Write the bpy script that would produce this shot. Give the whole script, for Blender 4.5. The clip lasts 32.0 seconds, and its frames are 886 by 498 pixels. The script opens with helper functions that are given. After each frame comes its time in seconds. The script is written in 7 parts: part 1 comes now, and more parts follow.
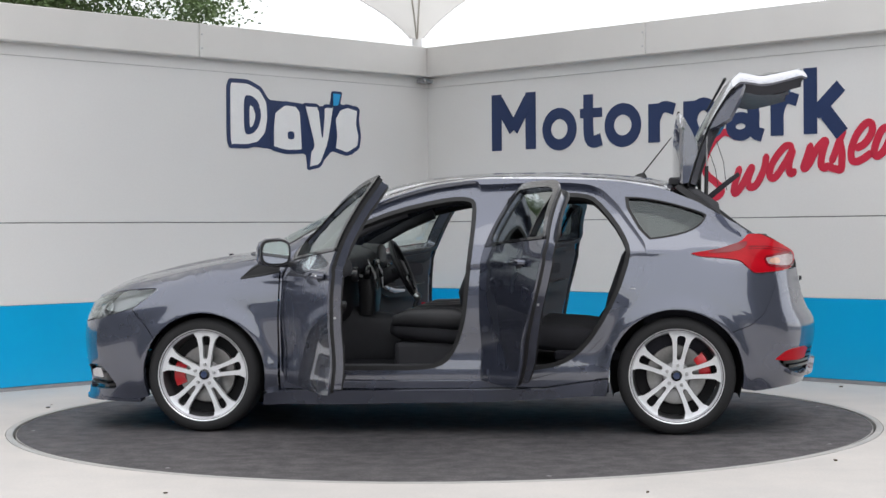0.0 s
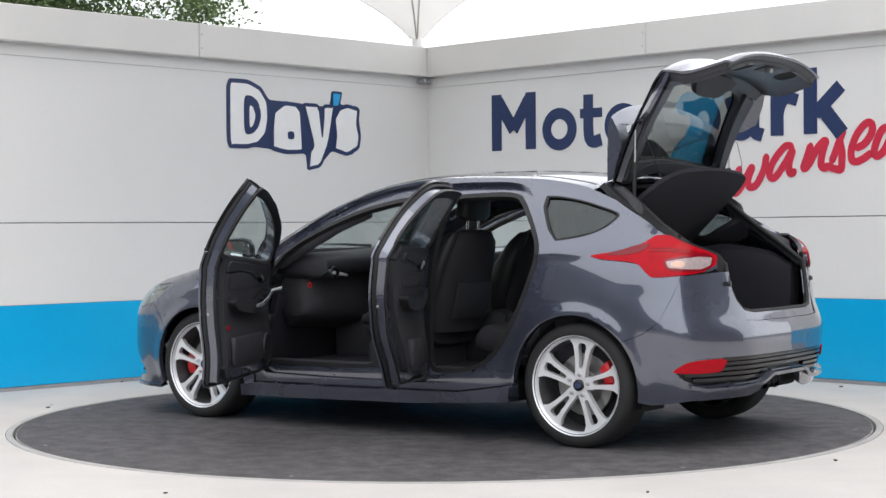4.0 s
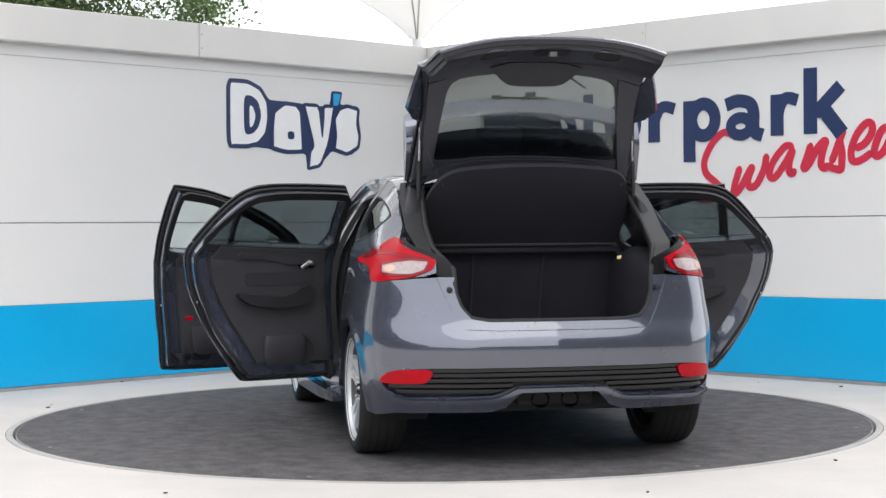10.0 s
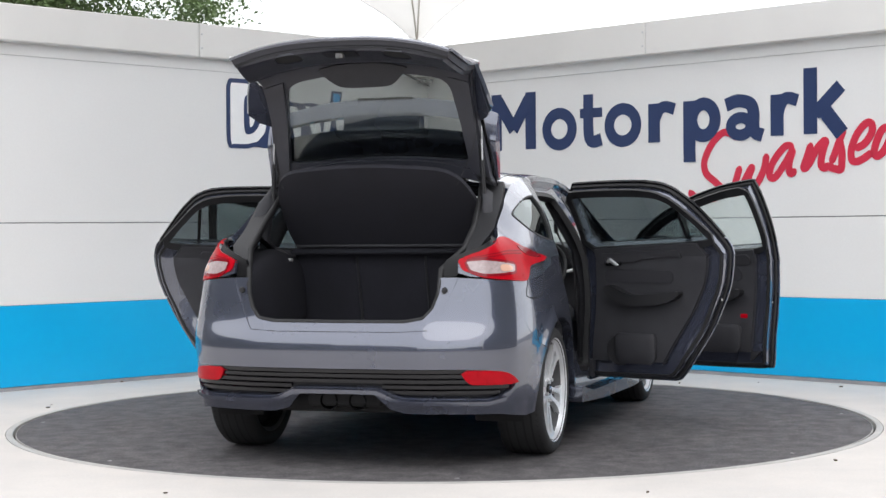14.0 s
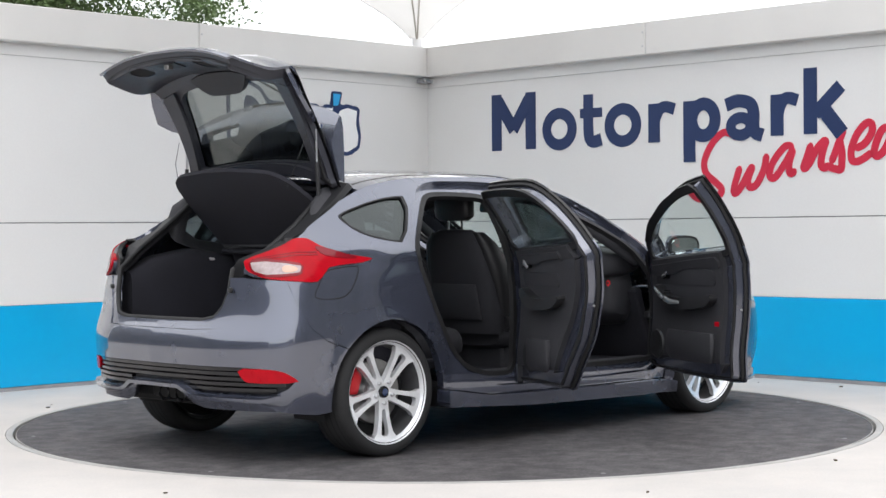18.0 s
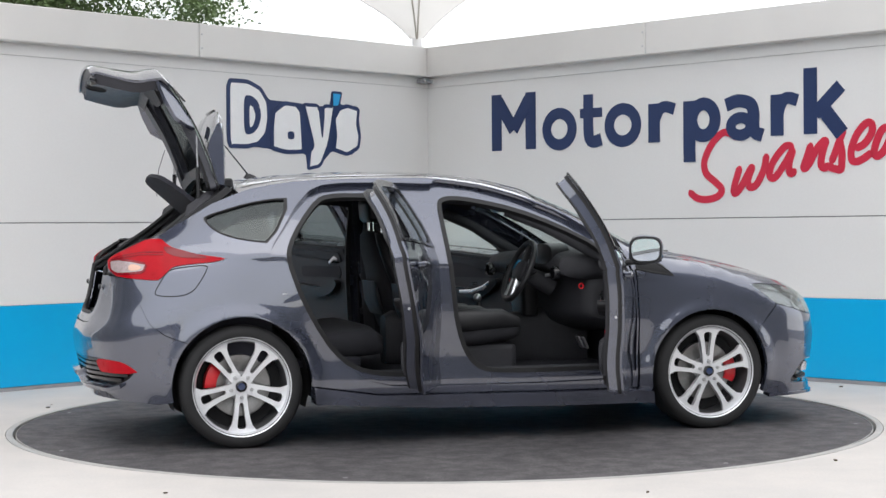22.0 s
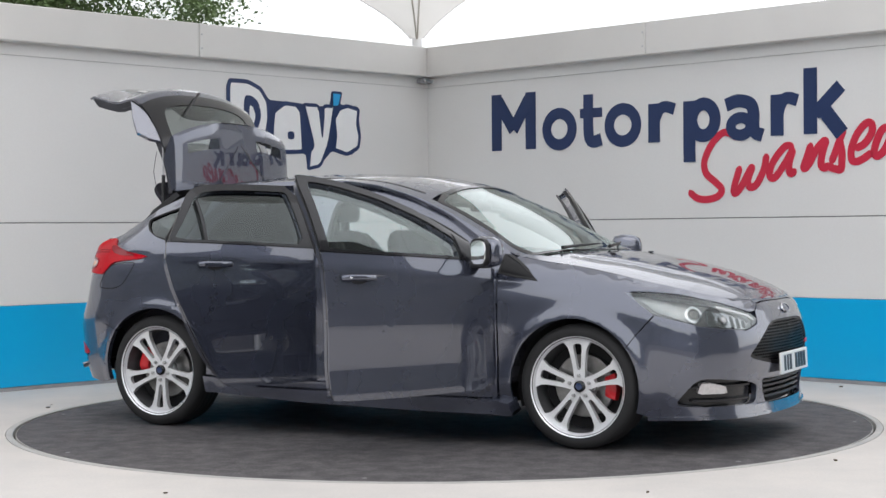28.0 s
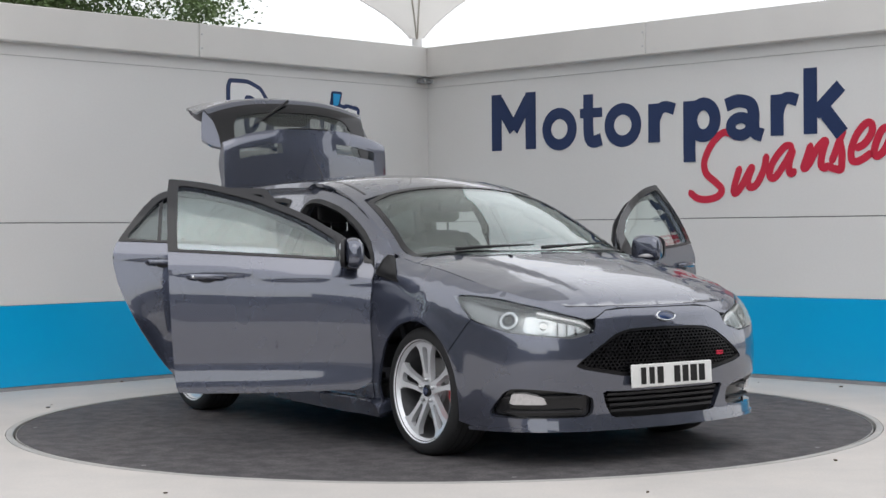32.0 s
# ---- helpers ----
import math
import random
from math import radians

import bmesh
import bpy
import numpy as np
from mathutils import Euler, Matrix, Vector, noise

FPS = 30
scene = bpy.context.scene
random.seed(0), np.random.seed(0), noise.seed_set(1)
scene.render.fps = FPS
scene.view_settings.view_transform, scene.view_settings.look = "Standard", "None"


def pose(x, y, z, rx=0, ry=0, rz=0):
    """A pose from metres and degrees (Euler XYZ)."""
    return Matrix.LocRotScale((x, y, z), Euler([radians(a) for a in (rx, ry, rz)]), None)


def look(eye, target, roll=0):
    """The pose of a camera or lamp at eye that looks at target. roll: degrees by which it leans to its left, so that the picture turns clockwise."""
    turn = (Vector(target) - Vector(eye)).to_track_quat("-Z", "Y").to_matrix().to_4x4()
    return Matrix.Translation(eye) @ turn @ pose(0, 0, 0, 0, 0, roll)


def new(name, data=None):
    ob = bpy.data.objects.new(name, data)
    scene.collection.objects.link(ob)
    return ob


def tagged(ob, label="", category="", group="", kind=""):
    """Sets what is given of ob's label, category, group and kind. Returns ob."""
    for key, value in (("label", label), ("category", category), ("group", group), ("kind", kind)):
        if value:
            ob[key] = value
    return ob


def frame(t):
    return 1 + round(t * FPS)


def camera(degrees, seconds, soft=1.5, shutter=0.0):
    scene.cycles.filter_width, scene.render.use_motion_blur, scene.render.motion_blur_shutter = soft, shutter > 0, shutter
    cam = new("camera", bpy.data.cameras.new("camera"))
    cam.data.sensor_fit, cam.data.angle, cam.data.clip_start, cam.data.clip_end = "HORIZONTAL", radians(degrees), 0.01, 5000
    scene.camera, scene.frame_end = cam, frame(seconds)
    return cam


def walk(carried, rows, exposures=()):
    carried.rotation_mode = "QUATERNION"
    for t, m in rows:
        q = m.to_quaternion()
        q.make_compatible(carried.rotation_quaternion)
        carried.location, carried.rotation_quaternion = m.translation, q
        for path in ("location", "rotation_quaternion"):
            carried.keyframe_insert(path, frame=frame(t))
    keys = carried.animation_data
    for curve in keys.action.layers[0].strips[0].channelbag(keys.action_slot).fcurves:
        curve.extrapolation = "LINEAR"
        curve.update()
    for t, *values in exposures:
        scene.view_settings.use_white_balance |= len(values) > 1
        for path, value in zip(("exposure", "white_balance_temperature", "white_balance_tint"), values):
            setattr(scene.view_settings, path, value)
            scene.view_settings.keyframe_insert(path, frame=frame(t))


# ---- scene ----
cam = camera(30.356, 32.0)
EYE = (0.0, -9.8, 1.1225)
AIM = look(EYE, (0.0, -9.8 + math.cos(0.0109), 1.1225 - math.sin(0.0109)), roll=-0.46)
walk(cam, [(0, AIM), (32, AIM)], exposures=[(0, -1.16), (2, -1.06), (6, -0.92), (8, -0.86), (13, -0.82), (19, -0.83), (22, -0.97), (24, -1.14), (28, -1.16), (31, -1.20), (32, -1.37)])

# ---- world and light: a bright overcast sky ----
SUN_EL, SUN_AZ = radians(47), radians(151)
world = bpy.data.worlds.new("overcast_sky")
scene.world = world
world.use_nodes = True
wn = world.node_tree
wn.nodes.clear()
w_out = wn.nodes.new("ShaderNodeOutputWorld")
w_bg = wn.nodes.new("ShaderNodeBackground")
w_sky = wn.nodes.new("ShaderNodeTexSky")
w_sky.sky_type = "NISHITA"
w_sky.sun_disc = False
w_sky.sun_elevation, w_sky.sun_rotation = SUN_EL, SUN_AZ
w_mul = wn.nodes.new("ShaderNodeMixRGB")
w_mul.blend_type = "MULTIPLY"
w_mul.inputs[0].default_value = 1.0
w_mul.inputs[2].default_value = (0.1, 0.1, 0.1, 1)
w_mix = wn.nodes.new("ShaderNodeMixRGB")
w_mix.inputs[0].default_value = 0.82
w_mix.inputs[2].default_value = (0.99, 0.99, 1.01, 1)
wn.links.new(w_sky.outputs[0], w_mul.inputs[1])
wn.links.new(w_mul.outputs[0], w_mix.inputs[1])
wn.links.new(w_mix.outputs[0], w_bg.inputs[0])
w_bg.inputs[1].default_value = 4.2
wn.links.new(w_bg.outputs[0], w_out.inputs[0])
sun = new("sun", bpy.data.lights.new("sun", "SUN"))
sun.data.energy, sun.data.angle, sun.data.color = 0.7, radians(35), (1.0, 0.98, 0.95)
sun.matrix_world = look((1, -9, 11), (0, 0, 0))


# ---- materials ----
def mat(name, color, rough=0.5, metal=0.0, var=0.12, scale=6.0, fine=0.06, fscale=180.0, bump=0.0, bscale=200.0,
        coat=0.0, coat_rough=0.03, coat_ior=1.5, emit=0.0, alpha=None, trans=0.0, spec=0.5, rvar=0.1, ior=1.45, stain=0.0):
    m = bpy.data.materials.new(name)
    m.use_nodes = True
    nt = m.node_tree
    b = nt.nodes["Principled BSDF"]
    tc = nt.nodes.new("ShaderNodeTexCoord")
    n1 = nt.nodes.new("ShaderNodeTexNoise")
    n1.inputs["Scale"].default_value, n1.inputs["Detail"].default_value = scale, 6
    n2 = nt.nodes.new("ShaderNodeTexNoise")
    n2.inputs["Scale"].default_value, n2.inputs["Detail"].default_value = fscale, 3
    nt.links.new(tc.outputs["Object"], n1.inputs["Vector"])
    nt.links.new(tc.outputs["Object"], n2.inputs["Vector"])
    mr1 = nt.nodes.new("ShaderNodeMapRange")
    mr1.inputs[1].default_value, mr1.inputs[2].default_value = 0.3, 0.7
    mr1.inputs[3].default_value, mr1.inputs[4].default_value = 1 - var, 1 + var
    nt.links.new(n1.outputs["Fac"], mr1.inputs[0])
    mr2 = nt.nodes.new("ShaderNodeMapRange")
    mr2.inputs[1].default_value, mr2.inputs[2].default_value = 0.3, 0.7
    mr2.inputs[3].default_value, mr2.inputs[4].default_value = 1 - fine, 1 + fine
    nt.links.new(n2.outputs["Fac"], mr2.inputs[0])
    mu = nt.nodes.new("ShaderNodeMath")
    mu.operation = "MULTIPLY"
    nt.links.new(mr1.outputs[0], mu.inputs[0])
    nt.links.new(mr2.outputs[0], mu.inputs[1])
    mx = nt.nodes.new("ShaderNodeVectorMath")
    mx.operation = "SCALE"
    mx.inputs[0].default_value = color
    nt.links.new(mu.outputs[0], mx.inputs["Scale"])
    nt.links.new(mx.outputs[0], b.inputs["Base Color"])
    rr = nt.nodes.new("ShaderNodeMapRange")
    rr.inputs[1].default_value, rr.inputs[2].default_value = 0.3, 0.7
    rr.inputs[3].default_value, rr.inputs[4].default_value = max(0.0, rough * (1 - rvar)), min(1.0, rough * (1 + rvar))
    nt.links.new(n1.outputs["Fac"], rr.inputs[0])
    nt.links.new(rr.outputs[0], b.inputs["Roughness"])
    b.inputs["Metallic"].default_value = metal
    b.inputs["Specular IOR Level"].default_value = spec
    b.inputs["IOR"].default_value = ior
    b.inputs["Coat Weight"].default_value, b.inputs["Coat Roughness"].default_value = coat, coat_rough
    b.inputs["Coat IOR"].default_value = coat_ior
    b.inputs["Transmission Weight"].default_value = trans
    if emit:
        b.inputs["Emission Color"].default_value = (*color, 1)
        b.inputs["Emission Strength"].default_value = emit
    if bump:
        n3 = nt.nodes.new("ShaderNodeTexNoise")
        n3.inputs["Scale"].default_value, n3.inputs["Detail"].default_value = bscale, 4
        nt.links.new(tc.outputs["Object"], n3.inputs["Vector"])
        bp = nt.nodes.new("ShaderNodeBump")
        bp.inputs["Strength"].default_value, bp.inputs["Distance"].default_value = bump, 0.002
        nt.links.new(n3.outputs["Fac"], bp.inputs["Height"])
        nt.links.new(bp.outputs[0], b.inputs["Normal"])
    return m


def glass(name, tint, gloss=0.13, rough=0.02):
    """Thin tinted pane: what passes is tinted, the rest is a mirror-like gloss."""
    m = bpy.data.materials.new(name)
    m.use_nodes = True
    nt = m.node_tree
    nt.nodes.clear()
    o = nt.nodes.new("ShaderNodeOutputMaterial")
    t = nt.nodes.new("ShaderNodeBsdfTransparent")
    t.inputs[0].default_value = (*tint, 1)
    g = nt.nodes.new("ShaderNodeBsdfGlossy")
    g.inputs["Roughness"].default_value = rough
    g.inputs[0].default_value = (0.95, 1.0, 0.98, 1)
    w = nt.nodes.new("ShaderNodeLayerWeight")
    w.inputs[0].default_value = 0.5
    pw = nt.nodes.new("ShaderNodeMath")
    pw.operation = "POWER"
    pw.inputs[1].default_value = 4.0
    nt.links.new(w.outputs["Facing"], pw.inputs[0])
    f = nt.nodes.new("ShaderNodeMath")
    f.operation = "MULTIPLY_ADD"
    f.inputs[1].default_value, f.inputs[2].default_value = 0.82, gloss
    nt.links.new(pw.outputs[0], f.inputs[0])
    x = nt.nodes.new("ShaderNodeMixShader")
    nt.links.new(f.outputs[0], x.inputs[0])
    nt.links.new(t.outputs[0], x.inputs[1])
    nt.links.new(g.outputs[0], x.inputs[2])
    nt.links.new(x.outputs[0], o.inputs[0])
    return m


PAINT = mat("grey_metallic_paint", (0.071, 0.080, 0.117), 0.27, 0.60, 0.03, 3, 0.05, 900, coat=1.0, coat_rough=0.02, coat_ior=1.9, rvar=0.05)
BLACK = mat("black_plastic", (0.018, 0.018, 0.02), 0.45, var=0.15, bump=0.15, bscale=600)
GLOSS = mat("gloss_black", (0.010, 0.010, 0.012), 0.2, var=0.1, coat=0.35, coat_rough=0.04, spec=0.35)
GRILLEBLACK = mat("grille_black", (0.006, 0.006, 0.007), 0.35, var=0.1, spec=0.3)
RUBBER = mat("tyre_rubber", (0.02, 0.02, 0.021), 0.75, var=0.2, scale=12, bump=0.2, bscale=300)
SEAL = mat("rubber_seal", (0.015, 0.015, 0.016), 0.6, var=0.15)
TRIM = mat("interior_trim", (0.033, 0.033, 0.038), 0.62, var=0.15, scale=14, bump=0.3, bscale=900)
CLOTH = mat("seat_cloth", (0.026, 0.026, 0.031), 0.85, var=0.18, scale=22, fine=0.25, fscale=700, bump=0.4, bscale=700)
# Bluish dark tone serves the trim and the shaded look of the gate's painted shell.
GATETRIM = mat("grey_gate_trim", (0.038, 0.039, 0.049), 0.36, var=0.1, scale=14, bump=0.2, bscale=900)
LEATHER = mat("seat_leather", (0.02, 0.02, 0.022), 0.45, var=0.15, bump=0.3, bscale=500)
CARPET = mat("boot_carpet", (0.021, 0.021, 0.028), 0.95, var=0.2, fine=0.3, fscale=500, bump=0.5, bscale=600)
ALLOY = mat("alloy_silver", (0.80, 0.81, 0.83), 0.34, 0.45, 0.05, 10, coat=0.6)
BARREL = mat("rim_barrel_shaded_dusty", (0.12, 0.12, 0.125), 0.5, 0.6, 0.2, 14)
STEEL = mat("brushed_steel", (0.55, 0.55, 0.56), 0.35, 0.9, 0.12, 20)
DISC = mat("brake_disc_steel", (0.26, 0.255, 0.25), 0.38, 0.9, 0.15, 15, fscale=90)
RED = mat("caliper_red", (0.62, 0.012, 0.02), 0.35, var=0.08, coat=0.5)
REDLENS = mat("red_lens", (0.42, 0.001, 0.009), 0.3, var=0.10, scale=20, coat=0.22, coat_rough=0.02, spec=0.08)
DEEPRED = mat("deep_red_lens", (0.20, 0.003, 0.010), 0.15, var=0.06, coat=0.4, spec=0.3)
PINKLENS = mat("pale_reversing_lens", (0.42, 0.34, 0.34), 0.15, 0.1, 0.15, 60, coat=0.5)
CLEARLENS = mat("clear_lens", (0.62, 0.60, 0.60), 0.10, 0.2, 0.12, 60, coat=1.0)
LAMPLIT = mat("lit_boot_lamp", (0.9, 0.62, 0.34), 0.3, emit=0.9)
AMBER = mat("amber_lens", (0.62, 0.38, 0.28), 0.15, coat=1.0)
CHROME = mat("chrome", (0.85, 0.85, 0.87), 0.07, 1.0, 0.02)
SATIN = mat("satin_silver_trim", (0.62, 0.63, 0.65), 0.28, 0.85, 0.04)
LAMPDARK = mat("lamp_dark", (0.05, 0.05, 0.055), 0.25, 0.5, 0.1, 40)
LAMPGREY = mat("lamp_grey", (0.20, 0.205, 0.21), 0.3, 0.7, 0.1, 40)
LAMPBRIGHT = mat("lamp_reflector", (0.40, 0.41, 0.42), 0.14, 0.95, 0.15, 60)
MIRROR = mat("mirror_glass", (0.90, 0.93, 0.93), 0.01, 1.0, 0.0, fine=0.0)
WHITEPLATE = mat("number_plate_white", (0.80, 0.80, 0.78), 0.3, var=0.02)
PLATEINK = mat("plate_black", (0.012, 0.012, 0.012), 0.35)
BADGE = mat("badge_blue", (0.01, 0.03, 0.10), 0.2, coat=1.0)
GLASS_CLEAR = glass("clear_green_glass", (0.91, 0.955, 0.945), 0.068)
GLASS_DARK = glass("privacy_glass", (0.38, 0.42, 0.43), 0.06)
GLASS_MID = glass("tinted_glass", (0.58, 0.60, 0.595), 0.05)
LENS = glass("headlight_cover", (0.97, 0.98, 0.98), 0.045)
WALLPAINT = mat("white_wall_panel", (0.742, 0.735, 0.722), 0.45, var=0.02, scale=0.8, fine=0.012, fscale=60, bump=0.04, bscale=90)
COPING = mat("coping_white_metal", (0.71, 0.695, 0.67), 0.4, var=0.04, scale=1.3, fine=0.02)
BLUEPAINT = mat("bright_blue_panel", (0.0, 0.40, 0.75), 0.35, var=0.03, scale=1.0, fine=0.015)
JOINT = mat("panel_joint", (0.30, 0.30, 0.31), 0.7)
NAVY = mat("navy_vinyl", (0.013, 0.032, 0.105), 0.4, var=0.04)
CYAN = mat("sky_blue_vinyl", (0.02, 0.36, 0.72), 0.4, var=0.04)
REDVINYL = mat("red_vinyl", (0.58, 0.02, 0.055), 0.4, var=0.04)
MASTLINE = mat("mast_edge_line", (0.42, 0.39, 0.34), 0.7)
WHITEVINYL = mat("white_vinyl", (0.84, 0.84, 0.84), 0.4, var=0.02)
RINGSTEEL = mat("turntable_ring_steel", (0.44, 0.43, 0.41), 0.6, 0.15, 0.12, 5)
DARKGAP = mat("dark_gap", (0.016, 0.016, 0.017), 0.9)
LEAF = mat("leaf_green", (0.10, 0.155, 0.055), 0.55, var=0.45, scale=2.2, fine=0.2, fscale=14)
BARK = mat("bark", (0.10, 0.075, 0.05), 0.9, var=0.3, bump=0.8, bscale=30)


def floor_material(name, color, dark, spots, light, grain=0.06, coarse=0.07):
    m = mat(name, color, 0.72, var=coarse, scale=0.7, fine=grain, fscale=75, bump=0.25, bscale=160)
    nt = m.node_tree
    b = nt.nodes["Principled BSDF"]
    src = b.inputs["Base Color"].links[0].from_socket
    tc = nt.nodes.new("ShaderNodeTexCoord")
    mp = nt.nodes.new("ShaderNodeMapping")
    mp.inputs["Scale"].default_value = (1.0, 1.0, 1.0)
    nt.links.new(tc.outputs["Object"], mp.inputs[0])
    n = nt.nodes.new("ShaderNodeTexNoise")
    n.inputs["Scale"].default_value, n.inputs["Detail"].default_value, n.inputs["Roughness"].default_value = spots, 9, 0.68
    nt.links.new(mp.outputs[0], n.inputs["Vector"])
    r = nt.nodes.new("ShaderNodeValToRGB")
    r.color_ramp.elements[0].position, r.color_ramp.elements[1].position = 0.38, 0.66
    r.color_ramp.elements[0].color, r.color_ramp.elements[1].color = (dark, dark, dark, 1), (light, light * 0.985, light * 0.97, 1)
    nt.links.new(n.outputs["Fac"], r.inputs[0])
    x = nt.nodes.new("ShaderNodeMixRGB")
    x.blend_type = "MULTIPLY"
    x.inputs[0].default_value = 1.0
    nt.links.new(src, x.inputs[1])
    nt.links.new(r.outputs[0], x.inputs[2])
    nt.links.new(x.outputs[0], b.inputs["Base Color"])
    return m


CONCRETE = floor_material("pale_concrete", (0.575, 0.547, 0.518), 0.94, 1.6, 1.05, 0.035, 0.04)
DECK = floor_material("dark_rubber_deck", (0.078, 0.073, 0.075), 0.70, 8.0, 1.62, 0.32, 0.12)
ASPHALT = floor_material("unseen_asphalt", (0.17, 0.17, 0.172), 0.7, 2.0, 1.2)
UNSEEN_WALL = mat("dull_unseen_wall", (0.15, 0.155, 0.15), 0.9, var=0.4, scale=0.35, fine=0.2, fscale=4)
FABRIC = bpy.data.materials.new("canopy_fabric")
FABRIC.use_nodes = True
nf = FABRIC.node_tree
nf.nodes.clear()
f_o = nf.nodes.new("ShaderNodeOutputMaterial")
f_d = nf.nodes.new("ShaderNodeBsdfDiffuse")
f_t = nf.nodes.new("ShaderNodeBsdfTranslucent")
f_x = nf.nodes.new("ShaderNodeMixShader")
f_n = nf.nodes.new("ShaderNodeTexNoise")
f_n.inputs["Scale"].default_value = 1.2
f_r = nf.nodes.new("ShaderNodeValToRGB")
f_r.color_ramp.elements[0].color, f_r.color_ramp.elements[1].color = (0.80, 0.79, 0.76, 1), (0.90, 0.89, 0.87, 1)
nf.links.new(f_n.outputs["Fac"], f_r.inputs[0])
nf.links.new(f_r.outputs[0], f_d.inputs[0])
nf.links.new(f_r.outputs[0], f_t.inputs[0])
f_x.inputs[0].default_value = 0.36
nf.links.new(f_d.outputs[0], f_x.inputs[1])
nf.links.new(f_t.outputs[0], f_x.inputs[2])
nf.links.new(f_x.outputs[0], f_o.inputs[0])


# ---- building helpers ----
def thing(name, label, category, group="", kind="", at=None):
    e = new(name)
    if at is not None:
        e.matrix_world = at
    return tagged(e, label, category, group, kind)


def hang(ob, parent, label=""):
    if parent is not None:
        ob.parent = parent
    if label:
        ob["label"] = label
    return ob


def part(name, bm, material, parent, label="", smooth=None):
    """Links a bmesh as one mesh object under a thing or a part. smooth: the angle up to which edges are shaded round."""
    me = bpy.data.meshes.new(name)
    if smooth is not None:
        bm.normal_update()
        for f in bm.faces:
            f.smooth = True
        for e in bm.edges:
            if len(e.link_faces) == 2 and e.calc_face_angle(0) > radians(smooth):
                e.smooth = False
    bm.to_mesh(me)
    bm.free()
    me.materials.append(material)
    return hang(new(name, me), parent, label)


def box(bm, c, s, rot=None, bevel=0.0, seg=2):
    r = bmesh.ops.create_cube(bm, size=1.0)
    vs = r["verts"]
    bmesh.ops.scale(bm, vec=s, verts=vs)
    if bevel:
        es = list({e for v in vs for e in v.link_edges})
        q = bmesh.ops.bevel(bm, geom=es, offset=bevel, segments=seg, profile=0.5, affect="EDGES")
        vs = list({v for f in q["faces"] for v in f.verts} | {v for v in vs if v.is_valid})
    m = Matrix.Translation(c) @ (rot.to_4x4() if rot is not None else Matrix())
    bmesh.ops.transform(bm, matrix=m, verts=vs)
    return vs


def boxes(items, bevel=0.0, seg=2):
    bm = bmesh.new()
    for it in items:
        box(bm, it[0], it[1], it[2] if len(it) > 2 else None, bevel, seg)
    return bm


def tube(bm, pts, radii, n=10, caps=True, squash=None):
    """A round bar along points. radii: one or one for each point."""
    pts = [Vector(p) for p in pts]
    if not hasattr(radii, "__len__"):
        radii = [radii] * len(pts)
    rings = []
    ref = None
    for i, p in enumerate(pts):
        d = (pts[min(i + 1, len(pts) - 1)] - pts[max(i - 1, 0)]).normalized()
        if ref is None:
            ref = Vector((0, 0, 1)) if abs(d.z) < 0.9 else Vector((1, 0, 0))
        a = (ref - d * ref.dot(d)).normalized()
        ref = a
        b = d.cross(a)
        sq = squash or (1, 1)
        rings.append([bm.verts.new(p + a * math.cos(k * math.tau / n) * radii[i] * sq[0] + b * math.sin(k * math.tau / n) * radii[i] * sq[1]) for k in range(n)])
    for r0, r1 in zip(rings, rings[1:]):
        for k in range(n):
            bm.faces.new((r0[k], r0[(k + 1) % n], r1[(k + 1) % n], r1[k]))
    if caps:
        bm.faces.new(rings[0][::-1])
        bm.faces.new(rings[-1])
    return bm


def lathe(bm, profile, n=48, axis="y", center=(0, 0, 0), closed=False):
    """Turns a profile of (radius, along) about an axis."""
    c = Vector(center)
    rings = []
    for k in range(n):
        a = k * math.tau / n
        ring = []
        for r, h in profile:
            v = {"y": (r * math.cos(a), h, r * math.sin(a)), "z": (r * math.cos(a), r * math.sin(a), h), "x": (h, r * math.cos(a), r * math.sin(a))}[axis]
            ring.append(bm.verts.new(c + Vector(v)))
        rings.append(ring)
    for k in range(n):
        r0, r1 = rings[k], rings[(k + 1) % n]
        m = len(profile)
        for i in range(m if closed else m - 1):
            j = (i + 1) % m
            bm.faces.new((r0[i], r1[i], r1[j], r0[j]))
    return bm


def super_loft(bm, rings, n=20, power=3.0, ca=True):
    """Lofts rounded-square sections. rings: (centre, half vector a, half vector b)."""
    rows = []
    for c, a, b in rings:
        c, a, b = Vector(c), Vector(a), Vector(b)
        row = []
        for k in range(n):
            t = k * math.tau / n
            cx, sx = math.cos(t), math.sin(t)
            row.append(bm.verts.new(c + a * math.copysign(abs(cx) ** (2 / power), cx) + b * math.copysign(abs(sx) ** (2 / power), sx)))
        rows.append(row)
    for r0, r1 in zip(rows, rows[1:]):
        for k in range(n):
            bm.faces.new((r0[k], r0[(k + 1) % n], r1[(k + 1) % n], r1[k]))
    if ca:
        bm.faces.new(rows[0][::-1])
        bm.faces.new(rows[-1])
    bmesh.ops.recalc_face_normals(bm, faces=bm.faces[:])
    return bm


